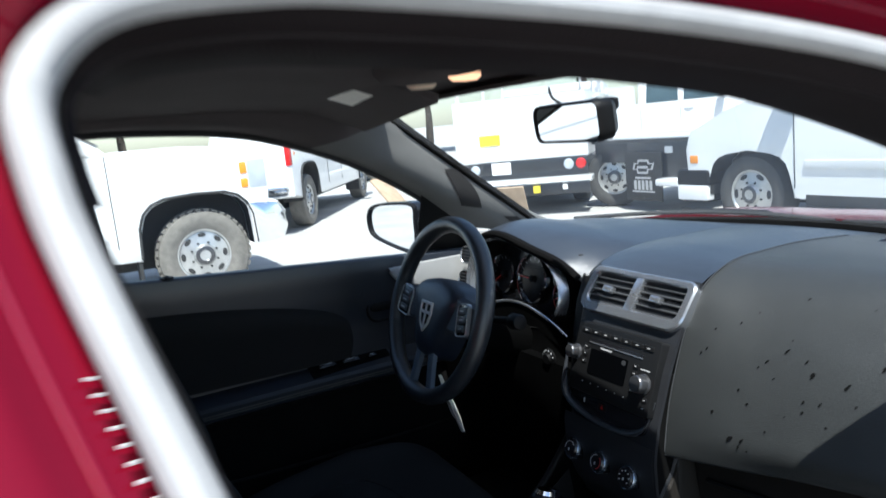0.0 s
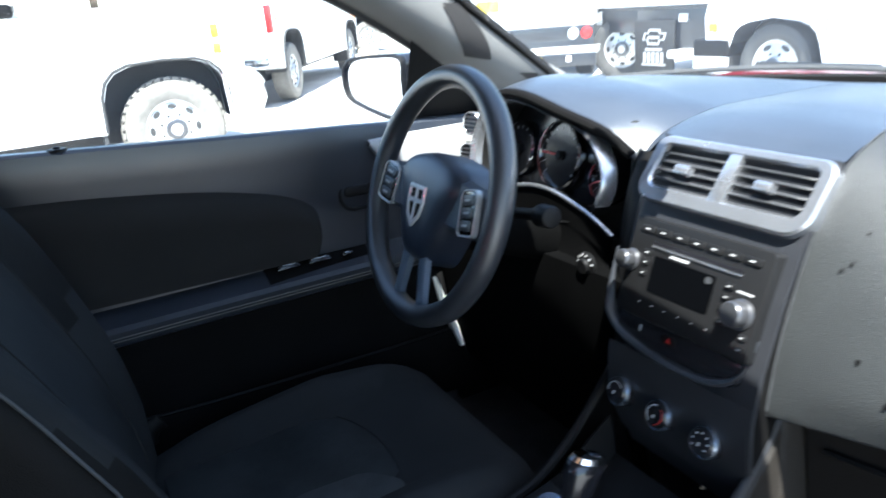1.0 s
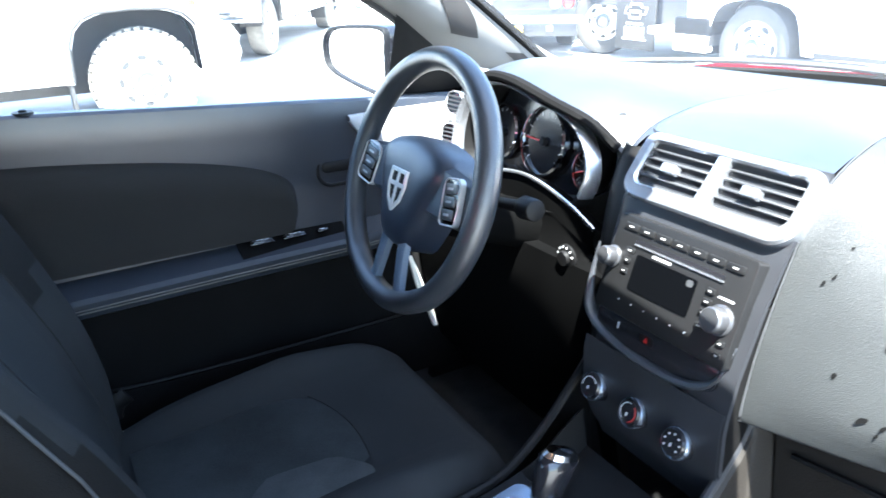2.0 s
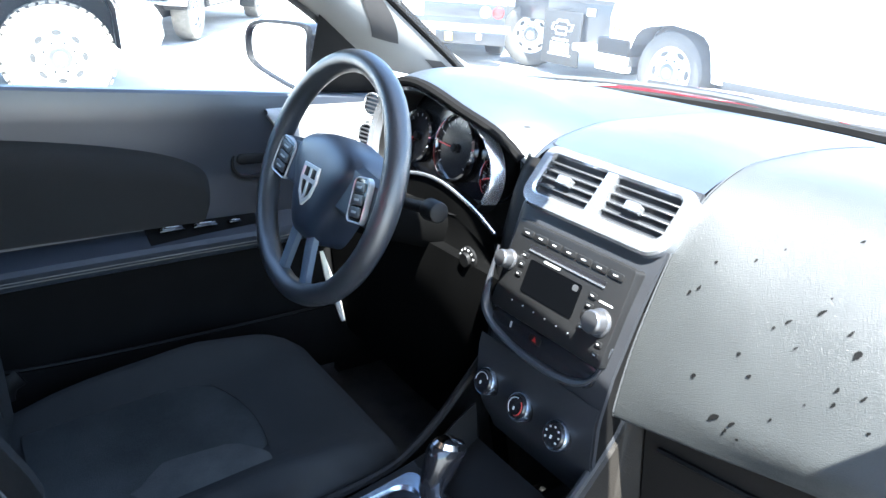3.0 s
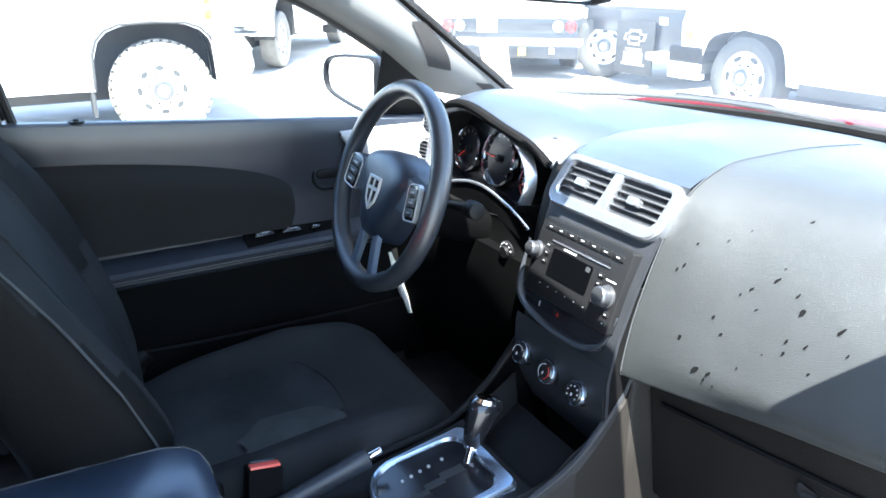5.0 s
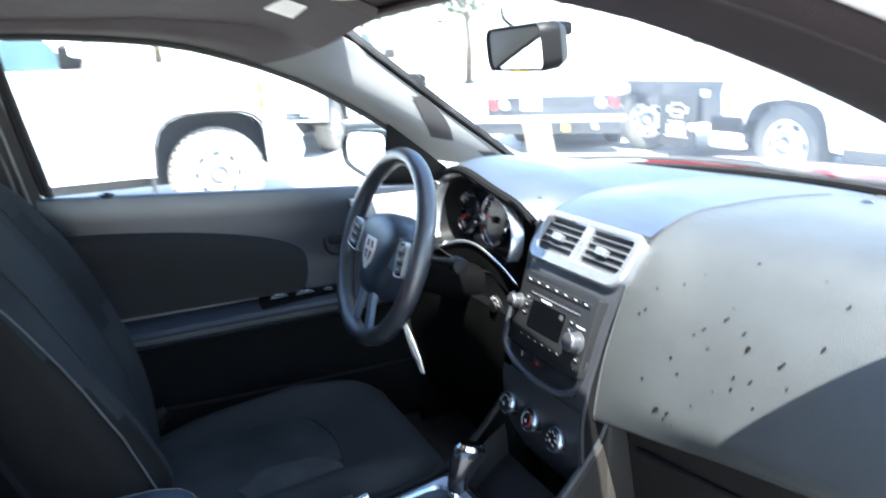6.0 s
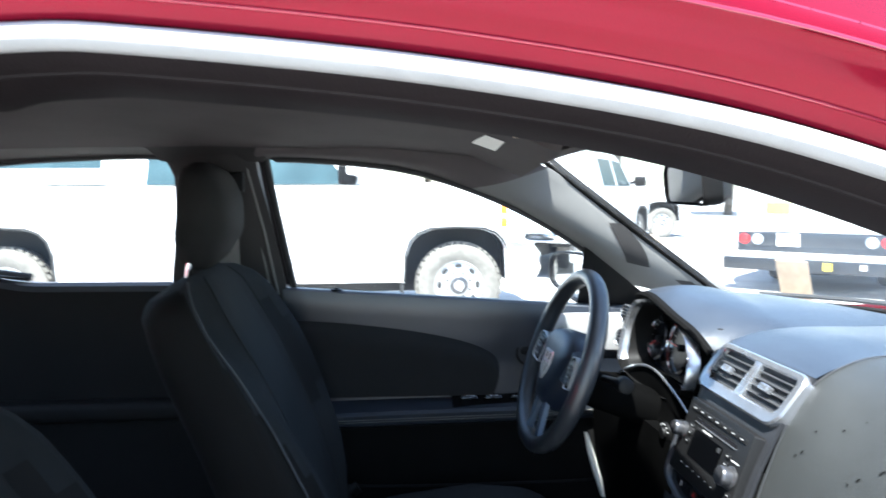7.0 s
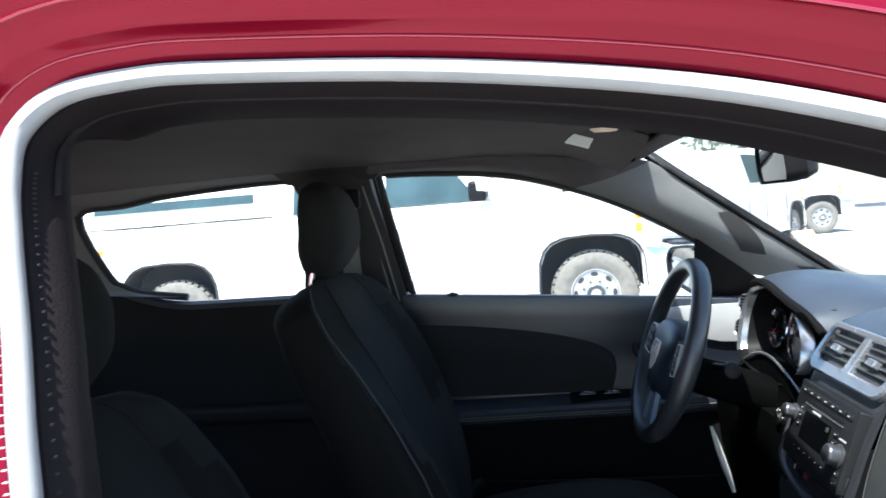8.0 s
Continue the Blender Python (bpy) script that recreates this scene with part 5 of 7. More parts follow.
for x in (-0.120, -0.058):
    at = pose(x, 0.698, 0.681, -25, 0, 0)
    ws = part("window_switch", join(box(-0.024, 0.020, -0.012, 0.012, 0, 0.003, 0.001), box(-0.018, 0.018, -0.0105, 0.0105, 0.002, 0.008, 0.002)), M_GLOSSBLK, sp, m=at)
    for dy in (-0.0080, 0.0080):
        part("switch_mark", box(-0.012, 0.011, dy - 0.0008, dy + 0.0008, 0.0072, 0.0086), M_SATIN, ws, m=at)
        part("switch_dot", box(-0.0185, -0.0160, dy - 0.0013, dy + 0.0013, 0.0050, 0.0080, 0.0006, 1), M_WHITEPRINT, ws, m=at)
at = pose(-0.004, 0.698, 0.681, -25, 0, 0)
ws = part("lock_switch", box(-0.011, 0.011, -0.013, 0.013, 0, 0.006, 0.002), M_GLOSSBLK, sp, m=at)
for k in range(4):
    part("switch_mark", box(-0.005, 0.004, -0.0098 + 0.006 * k, -0.0080 + 0.006 * k, 0.0055, 0.0067), M_SATIN, ws, m=at)


def far_pane(name, outline, foot):
    """A glass pane in the far window plane, facing in."""
    bm = bmesh.new()
    vs = [bm.verts.new((p.x, y_far(p.z) + 0.016, p.z)) for p in outline + foot]
    bm.faces.new(vs)
    ob = part(name, bm, M_SIDEGLASS, door if outline is win1 else None, "clear side window with glare haze in the glass")
    if ob.data.polygons[0].normal.y > 0:
        ob.data.flip_normals()
    ob.visible_shadow = False
    return ob


far_pane("window_pane", win1, [Vector((0.28, 0, 0.90)), Vector((-0.562, 0, 0.95))])
spear = ((0.066, 0.897, 0.888), (0.10, 0.898, 0.845), (0.15, 0.899, 0.822), (0.22, 0.899, 0.805), (0.33, 0.899, 0.80))
part("door_spear", loft([[(x, door_y(x, z0) + 0.004, z0 + 0.003), (x, door_y(x, z0) - 0.017, z0), (x, door_y(x, (z0 + z1) / 2) - 0.020, (z0 + z1) / 2), (x, door_y(x, z1) - 0.016, z1), (x, door_y(x, z1) + 0.004, z1 - 0.003)] for x, z0, z1 in spear], False, False, False), M_SATIN, door, "satin silver spear at the front of the door")
# release handle
rmx = Matrix((Vector((1, 0, 0)), Vector((0, 0, 1)), Vector((0, -1, 0)))).transposed().to_4x4()
rmx.translation = (0.052, 0.713, 0.797)
part("release_bezel", frame_ring(rounded(0.105, 0.068, 0.032, 6), rounded(0.092, 0.055, 0.026, 6), -0.002, 0.006, rmx, 0.0015), M_PLASTIC, door, "oval door release bezel")
part("release_lever", prism(rounded(0.075, 0.022, 0.010, 4, -0.004, 0.006), 0.0, 0.010, rmx, 0.003), M_PLASTIC, door, "black release lever")
part("lock_knob", rod((-0.455, 0.716, 0.945), (-0.455, 0.716, 0.968), 0.007, 0.006, 14, 0.002), M_PLASTIC, door, "black lock button")
part("lock_ring", revolve([(0.010, 0), (0.016, 0), (0.015, 0.004), (0.010, 0.004)], 18, Matrix.Translation((-0.455, 0.716, z_belt(-0.455) + 0.001))), M_PLASTIC, door)
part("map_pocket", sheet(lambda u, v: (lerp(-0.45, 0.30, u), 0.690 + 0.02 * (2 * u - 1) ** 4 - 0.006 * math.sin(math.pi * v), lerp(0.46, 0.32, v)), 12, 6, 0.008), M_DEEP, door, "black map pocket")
part("pocket_lip", tube([(lerp(-0.45, 0.30, i / 12), 0.690 + 0.02 * (2 * i / 12 - 1) ** 4, 0.462) for i in range(13)], 0.003, 6), M_PLASTIC, door)
part("sail_trim", loft([[(0.16 + 0.20 * t, 0.722 - 0.06 * 0, z_belt(0.2) + 0.002), (0.16 + 0.20 * t, y_far(lerp(1.075, 0.93, t)) - 0.004, lerp(1.075, 0.93, t))] for t in [0, 0.25, 0.5, 0.75, 1]], False, False, False), M_PLASTIC, door, "black mirror sail trim")
# pale strip added in place of a sun patch on the door
part("sun_sliver", loft([[(x - w, y_, z), (x + w, y_, z), (x + w, y_ + 0.02, z), (x - w, y_ + 0.02, z)] for x, w, y_, z in ((0.186, 0.004, 0.704, 0.585), (0.200, 0.008, 0.699, 0.53), (0.215, 0.007, 0.681, 0.47), (0.227, 0.004, 0.678, 0.422))]), M_LABEL, door, "pale narrow sliver standing in for sunlight at the front edge of the door")
rdoor = thing("rear_door", "rear door with a plain dark inner panel, closed", "car door", (-1.1, 0.74, 0.28))
part("inner_panel", sheet(lambda u, v: (lerp(-1.62, -0.62, u), 0.712 + 0.012 * math.sin(math.pi * v), lerp(1.0 + 0.07 * max(0, -1.2 - lerp(-1.62, -0.62, u)) * 4, 0.30, v) - 0.016 * (1 if v == 0 else 0)), 20, 16, 0.01), M_DOORP, rdoor, "black moulded door panel")
part("belt_top", loft([[(x, 0.694, zt - 0.02), (x, 0.692, zt - 0.006), (x, 0.70, zt + 0.002), (x, 0.732, zt), (x, 0.732, zt - 0.02)] for x, zt in [(lerp(-1.45, -0.80, i / 16), 0.985 + 0.9 * max(0, -1.15 - lerp(-1.45, -0.80, i / 16)) ** 1.9) for i in range(17)]]), M_DASH, rdoor)
part("armrest", box(-1.35, -0.72, 0.655, 0.715, 0.655, 0.70, 0.015, 3), M_DOORP, rdoor)

rp = far_pane("window_pane", win2, [Vector((-0.86, 0, 0.97))])
rp.parent = rdoor
rp.matrix_parent_inverse = Matrix.Translation(-Vector(rdoor.location))
# door mirror
mir = thing("door_mirror", "black-shelled door mirror with a bright reflecting glass", "door mirror", (0.26, 0.86, 0.92))
mm = Matrix((Vector((0.25, -0.968, 0)), Vector((0, 0, 1)), Vector((-0.968, -0.25, 0)))).transposed().to_4x4()
mm.translation = (0.205, 0.955, 0.968)
mo = [(p.x, p.y) for p in smooth_path([(0.104, 0.064, 0), (0.02, 0.068, 0), (-0.075, 0.060, 0), (-0.110, 0.036, 0), (-0.114, -0.004, 0), (-0.096, -0.034, 0), (-0.03, -0.056, 0), (0.060, -0.074, 0), (0.094, -0.072, 0), (0.106, -0.040, 0), (0.108, 0.02, 0)], 4, True)]
part("glass", prism([(x * 0.93, y * 0.90) for x, y in mo], -0.003, 0.003, mm), M_MIRROR, mir, "reflecting mirror glass")
part("shell", loft([[mm @ Vector((x * k, y * k, h)) for x, y in mo] for k, h in ((0.94, 0.0), (0.97, 0.012), (1.0, 0.010), (1.02, -0.02), (0.95, -0.07), (0.72, -0.115), (0.3, -0.13))], True, False, False), M_GLOSSBLK, mir, "black mirror shell")
part("bezel", frame_ring([(x * 1.015, y * 1.015) for x, y in mo], [(x * 0.93, y * 0.90) for x, y in mo], 0.0, 0.012, mm, 0.003), M_PLASTIC, mir, "black mirror rim")
part("arm", loft([[(x, y, z + dz * a) for a, dx in ((1, 0), (-1, 0))] + [(x + 0.06, y, z - dz), (x + 0.06, y, z + dz)] for x, y, z, dz in ((0.215, 0.74, 0.955, 0.045), (0.225, 0.80, 0.950, 0.035), (0.235, 0.87, 0.950, 0.035))]), M_PLASTIC, mir)

# passenger door, swung wide open beside the front wing
odoor = thing("front_door", "red passenger door swung wide open, dark padded inner panel", "car door", (0.62, -0.80, 0.30))
om = Matrix.Translation((0.62, -0.80, 0)) @ Euler((0, 0, radians(68))).to_matrix().to_4x4()


def open_skin(y, z0, z1, bow):
    return sheet(lambda u, v: (lerp(-1.12, -0.01, u), y - bow * math.sin(math.pi * v), lerp(z0, lerp(0.965, 0.925, u) if z1 is None else z1, v)), 12, 8, 0.008)


part("outer_skin", open_skin(-0.055, 0.30, None, 0.025), M_RED, odoor, "glossy red outer skin", m=om)
part("inner_panel", open_skin(0.055, 0.31, None, -0.012), M_DOORU, odoor, "black moulded inner panel", m=om)
part("door_rim", join(box(-1.125, -1.105, -0.058, 0.058, 0.30, 0.955, 0.008), box(-1.12, -0.02, -0.055, 0.055, 0.295, 0.315, 0.006)), M_RED, odoor, m=om)
part("armrest", box(-0.95, -0.30, 0.05, 0.115, 0.63, 0.68, 0.02, 3), M_VINYL, odoor, m=om)
part("window_frame", tube(smooth_path([(-1.10, 0.0, 0.95), (-1.13, 0.055, 1.12), (-1.15, 0.11, 1.26), (-1.08, 0.13, 1.305), (-0.85, 0.13, 1.30), (-0.55, 0.10, 1.20), (-0.25, 0.04, 1.03), (-0.10, 0.0, 0.94)], 5), 0.02, 8), M_PLASTIC, odoor, "black window frame", m=om)
part("hinge", box(-0.03, 0.03, -0.02, 0.02, 0.45, 0.55, 0.006), M_PLASTIC, odoor, m=om)

# ---- overhead ----
visor = thing("sun_visor", "grey fabric sun visor folded up with a pale paper label", "sun visor", (-0.1, 0.38, 1.29))


def visor_fn(u, v):
    x, y = lerp(-0.205, -0.024, u), lerp(0.165, 0.515, v)
    return (x, y, 1.317 - 0.36 * (x + 0.14) - 0.10 * (y - 0.32) + 0.004 * math.sin(math.pi * u))


part("visor_body", sheet(visor_fn, 8, 12, 0.016), M_HEAD, visor)
part("label", loft([[Vector(visor_fn(lerp(0.06, 0.50, a), b)) - Vector((0, 0, 0.0185)) for b in (lerp(0.23, 0.545, j / 3) for j in range(4))] for a in (0, 0.5, 1)], False, False, False), M_LABEL, visor, "pale paper warning label")
part("pivot", rod((0.0, 0.53, 1.272), (0.0, 0.57, 1.27), 0.008), M_PLASTIC, visor)
dome = thing("dome_lamp", "overhead lamp console with a warm glowing lens", "lamp", (-0.05, 0.04, 1.33))
part("housing", revolve([(0.0, -0.010), (0.06, -0.008), (0.085, -0.002), (0.097, 0.010), (0.105, 0.055)], 32, pose(-0.135, -0.02, 1.309) @ Matrix.Diagonal((0.75, 1.25, 1, 1))), M_HEAD, dome)
for y in (-0.085, 0.050):
    part("lens", revolve([(0.0, -0.006), (0.022, -0.005), (0.030, 0.0), (0.030, 0.006)], 20, pose(-0.115, y, 1.2995) @ Matrix.Diagonal((0.85, 0.42, 1, 1))), M_WARM if y < 0 else M_LENS, dome, "warm lamp lens")
rvm = thing("rear_view_mirror", "black rear-view mirror reflecting the bright lot", "mirror", (0.16, 0.03, 1.225))
rvx = Matrix((Vector((-0.12, -0.993, 0)), Vector((-0.10, 0.012, 0.995)), Vector((-0.988, 0.119, -0.10)))).transposed().to_4x4()
rvx.translation = (0.146, 0.033, 1.222)
ro = rounded(0.212, 0.067, (0.018, 0.016, 0.022, 0.020), 6)
part("glass", prism([(x * 0.94, y * 0.86) for x, y in ro], 0.0, 0.004, rvx), M_MIRROR, rvm, "mirror glass")
part("shell", loft([[rvx @ Vector((x * k, y * k, h)) for x, y in ro] for k, h in ((0.95, 0.001), (0.99, 0.008), (1.02, 0.0), (1.0, -0.022), (0.8, -0.042), (0.4, -0.05))], True, False, False), M_PLASTIC, rvm, "black mirror shell")
part("mount", box(0.165, 0.200, -0.040, 0.012, 1.236, 1.258, 0.008), M_PLASTIC, rvm, "black mirror mount")
part("cable", tube(smooth_path([(0.150, 0.085, 1.285), (0.150, 0.078, 1.268), (0.158, 0.062, 1.255)], 5), 0.0025, 6), M_PLASTIC, rvm)
part("stem", tube(smooth_path([(0.19, 0.03, 1.225), (0.205, 0.03, 1.240), (0.20, 0.03, 1.258)], 5), 0.010, 10), M_PLASTIC, rvm)

# ---- seat belt, console ----
belt = thing("seat_belt", "grey seat belt hanging down the centre pillar", "seat belt", (-0.69, 0.68, 0.3))
part("webbing", loft([[(x, y - 0.004, z), (x + 0.046, y, z)] for x, y, z in ((-0.70, 0.545, 1.22), (-0.715, 0.60, 1.08), (-0.72, 0.665, 0.9), (-0.70, 0.69, 0.6), (-0.69, 0.69, 0.35))], False, False, False), M_PILLAR, belt, "grey woven belt webbing")
part("anchor", box(-0.705, -0.645, 0.53, 0.55, 1.205, 1.25, 0.006), M_PLASTIC, belt)

con = thing("centre_console", "black centre console with a chrome-ringed shift gate", "console", (-0.2, 0, 0.26))


def con_z(x):
    return table([(-0.80, 0.46), (-0.40, 0.445), (-0.16, 0.465), (0.03, 0.493), (0.08, 0.506), (0.115, 0.535), (0.15, 0.56)], x)


rings = []
for i in range(27):
    x = lerp(-0.80, 0.155, i / 26)
    z = con_z(x)
    w = table([(-0.8, 0.10), (-0.2, 0.105), (0.05, 0.115), (0.155, 0.118)], x)
    dip = 0.055 * ease((x - 0.050) / 0.02)
    rings.append([(x, -w, 0.26), (x, -w - 0.004, z - 0.03), (x, -w + 0.002, z - 0.006), (x, -w + 0.010, z + 0.002), (x, -w + 0.022, z - dip), (x, 0, z - dip), (x, w - 0.022, z - dip), (x, w - 0.010, z + 0.002), (x, w - 0.002, z - 0.006), (x, w + 0.004, z - 0.03), (x, w, 0.26)])
part("console_body", loft(rings, False, False, False), M_PLASTIC, con, "black console body")
side = [(0.30, 0.668), (0.22, 0.660), (0.195, 0.625), (0.155, 0.575), (0.115, 0.535), (0.06, 0.505), (-0.02, 0.482), (-0.2, 0.464)]
side = [(p.x, p.z) for p in smooth_path([(x, 0, z) for x, z in side], 5)]
part("side_panel", loft([[(x, -0.1225, z), (x - 0.004, -0.129, z - 0.012), (x - 0.002, -0.132, (z + 0.26) / 2), (x, -0.130, 0.262)] for x, z in side], False, False, False), M_SIDEP, con, "brownish grey side panel in the footwell")
part("side_panel", loft([[(x, 0.1205 + 0.024 * ease(x / 0.15), z), (x - 0.004, 0.126 + 0.024 * ease(x / 0.15), z - 0.012), (x, 0.128 + 0.024 * ease(x / 0.15), 0.262)] for x, z in side], False, False, False), M_PLASTIC, con)
part("console_edge", tube([(x, -0.119, z + 0.001) for x, z in side], 0.006, 8), M_STACKD, con)
part("console_edge", tube([(x, 0.116 + 0.024 * ease(x / 0.15), z + 0.002) for x, z in side], 0.007, 8), M_PLASTIC, con)
gm = Matrix.Translation((-0.066, -0.003, 0.4849)) @ Euler((0, -radians(8.2), 0)).to_matrix().to_4x4() @ pose(0, 0, 0, 0, 0, 0)
go = rounded(0.200, 0.172, (0.012, 0.012, 0.066, 0.066), 7)
gi = rounded(0.166, 0.142, (0.030, 0.030, 0.056, 0.056), 7, -0.006, 0)
part("gate_ring", frame_ring(go, gi, -0.008, 0.008, gm, 0.005), M_GATE, con, "polished chrome shift surround")
gate = part("gate_plate", prism(gi, -0.006, 0.003, gm), M_GLOSSBLK, con, "black shift gate plate")
part("gate_slot", prism([(-0.050, -0.012), (-0.050, -0.022), (-0.020, -0.022), (-0.020, -0.016), (0.012, -0.016), (0.012, -0.010), (0.050, -0.010), (0.050, 0.006), (0.010, 0.006), (0.010, -0.002), (-0.022, -0.002), (-0.022, -0.012)], 0.002, 0.0045, gm), M_RUBBER, gate)
for k in range(5):
    part("gear_mark", prism(rounded(0.0048, 0.0055, 0.0015, 3, -0.044 + k * 0.0165 + (0.009 if k == 4 else 0), 0.026 + 0.002 * k), 0.002, 0.0050, gm), M_SEAL, gate)
gear = thing("gear_selector", "black gear selector with a chrome cap on a short chrome stem", "gear lever", (0.0, 0.0, 0.50))
g0, g1 = Vector((-0.008, 0.002, 0.486)), Vector((0.018, 0.010, 0.560))
part("stem", rod(g0, g0.lerp(g1, 0.55), 0.007, 0.006), M_CHROME, gear)
part("collar", rod(g0.lerp(g1, 0.40), g0.lerp(g1, 0.52), 0.012, 0.011, 16, 0.002), M_CHROME, gear)
gd = (g1 - g0).normalized()
rings = []
for t, a, bq in ((0.0, 0.013, 0.012), (0.12, 0.018, 0.015), (0.45, 0.023, 0.017), (0.8, 0.029, 0.020), (0.95, 0.030, 0.020), (1.0, 0.027, 0.018)):
    c = g0.lerp(g1, 0.5) + gd * 0.070 * t + Vector((0.010 * t * t, 0, 0))
    sx = gd.cross(Vector((0, 1, 0))).normalized()
    rings.append([c + sx * a * math.cos(q) + Vector((0, 1, 0)) * bq * math.sin(q) for q in [2 * math.pi * j / 24 for j in range(24)]])
part("grip", loft(rings), M_GLOSSBLK, gear, "gloss black grip")
top = rings[-1]
cc = sum((Vector(p) for p in top), Vector()) / 24
part("cap", loft([top, [cc + (Vector(p) - cc) * 0.8 + gd * 0.006 for p in top], [cc + (Vector(p) - cc) * 0.3 + gd * 0.008 for p in top]]), M_CHROME, gear, "chrome cap")
part("button", rod(cc + Vector((-0.026, 0, -0.012)), cc + Vector((-0.034, 0, -0.014)), 0.007, 0.006, 12, 0.002), M_CHROME, gear)
hb = thing("handbrake", "black handbrake lever with a chrome push button", "handbrake", (-0.3, 0.07, 0.44))
hp = [Vector((-0.40, 0.080, 0.447)), Vector((-0.30, 0.078, 0.464)), Vector((-0.21, 0.074, 0.490)), Vector((-0.147, 0.070, 0.511))]
part("lever", tube(smooth_path(hp, 5), 0.014, 12, flat=(0.013, 0.017), taper=lambda t: 0.9 + 0.2 * t), M_VINYL, hb)
part("button", rod(hp[-1], hp[-1] + Vector((0.022, -0.002, 0.008)), 0.0065, 0.006, 14, 0.0015), M_CHROME, hb, "chrome push button")
arm = thing("console_armrest", "black vinyl console armrest lid with pale stitching", "armrest", (-0.6, 0.0, 0.46))
rings = []
for x, w, zt in ((-0.82, 0.090, 0.592), (-0.70, 0.095, 0.597), (-0.50, 0.095, 0.595), (-0.44, 0.093, 0.593), (-0.408, 0.086, 0.588), (-0.392, 0.074, 0.580), (-0.383, 0.058, 0.566), (-0.380, 0.045, 0.550)):
    zb_ = 0.535
    rings.append([(x, 0.055 + w * c, lerp(zb_, zt, s)) for c, s in ((-1, 0), (-1, 0.5), (-0.93, 0.85), (-0.7, 1), (0, 1.04), (0.7, 1), (0.93, 0.85), (1, 0.5), (1, 0))])
part("lid", loft(rings), M_LID, arm, "padded vinyl lid")
part("stitching", tube([Vector(r[6]) + Vector((0, -0.012, 0.006)) for r in rings], 0.0012, 5), M_STITCH, arm)
part("stitching", tube([Vector(r[2]) + Vector((0, 0.012, 0.006)) for r in rings], 0.0012, 5), M_STITCH, arm)
part("bin", box(-0.80, -0.43, -0.03, 0.14, 0.44, 0.535, 0.012), M_PLASTIC, arm)
buckle = thing("belt_buckle", "seat-belt buckle with a red release button", "belt buckle", (-0.31, 0.12, 0.40))
part("case", box(-0.017, 0.017, -0.027, 0.027, -0.10, 0.0, 0.005), M_DEEP, buckle, m=pose(-0.300, 0.118, 0.520, 8, 10, 90))
part("release_button", box(-0.013, 0.004, -0.023, 0.023, -0.004, 0.0035, 0.002), M_BUCKLE, buckle, "red release button", m=pose(-0.300, 0.118, 0.520, 8, 10, 90))
part("tongue_slot", box(0.006, 0.014, -0.018, 0.018, -0.004, 0.002), M_SILVER, buckle, m=pose(-0.300, 0.118, 0.520, 8, 10, 90))
part("strap", box(-0.005, 0.005, -0.022, 0.022, -0.20, -0.09, 0.002), M_CARPET, buckle, m=pose(-0.300, 0.118, 0.520, 8, 10, 90))
# pedals and a floor lamp sliver
for y, w in ((0.34, 0.09), (0.20, 0.055)):
    p = thing("pedal", "black rubber foot pedal in the dark footwell", "pedal", (0.48, y, 0.30), "foot pedals")
    part("pad", box(-0.012, 0.012, -w / 2, w / 2, -0.05, 0.05, 0.006), M_RUBBER, p, m=pose(0.46, y, 0.36, 0, 30, 0))
    part("lever", rod((0.465, y, 0.37), (0.52, y, 0.60), 0.008), M_PLASTIC, p)


# ---- the lot outside ----
M_GROUND = mat("pale_gravel_asphalt", (0.40, 0.39, 0.37), 0.9, var=0.22, scale=1.6, bump=0.6, bscale=60)
M_WHITE = mat("white_vehicle_paint", (0.80, 0.80, 0.79), 0.35, var=0.03, scale=3, coat=0.6)
M_SILVERP = mat("pale_silver_paint", (0.76, 0.77, 0.76), 0.35, var=0.03, scale=3, coat=0.6)
M_WELL = mat("wheel_well_black", (0.030, 0.030, 0.030), 0.8, var=0.2)
M_TYRE = mat("dusty_tyre", (0.165, 0.154, 0.136), 0.85, var=0.25, scale=18, bump=0.4, bscale=120)
M_TYRED = mat("worn_black_tyre", (0.055, 0.054, 0.052), 0.85, var=0.25, scale=18, bump=0.4, bscale=120)
M_RIM = mat("cast_rim", (0.52, 0.52, 0.51), 0.35, metal=0.7, var=0.12, scale=12)
M_VGLASS = mat("tinted_window", (0.04, 0.07, 0.08), 0.12, var=0.3, scale=3, spec=0.25)
M_AMBER = mat("amber_lens", (0.85, 0.30, 0.03), 0.2, var=0.1)
M_TAIL = mat("red_lens", (0.60, 0.02, 0.02), 0.2, var=0.1)
M_LAMP = mat("clear_lens", (0.42, 0.46, 0.50), 0.1, var=0.15, scale=9, coat=0.6)
M_BLACKP = mat("black_truck_paint", (0.016, 0.018, 0.022), 0.35, var=0.15, coat=0.4)
M_TAN = mat("tan_board", (0.42, 0.31, 0.21), 0.8, var=0.2, scale=10, bump=0.4, bscale=90)
M_YELLOW = mat("yellow_sticker", (0.80, 0.62, 0.05), 0.5, var=0.06)
M_LEAF = mat("leaves", (0.070, 0.105, 0.035), 0.6, var=0.5, scale=2.5)
M_BARK = mat("bark", (0.11, 0.085, 0.06), 0.9, var=0.3, scale=9, bump=0.8, bscale=40)
M_WALLFAR = mat("far_render_wall", (0.62, 0.60, 0.56), 0.85, var=0.1, scale=0.6)

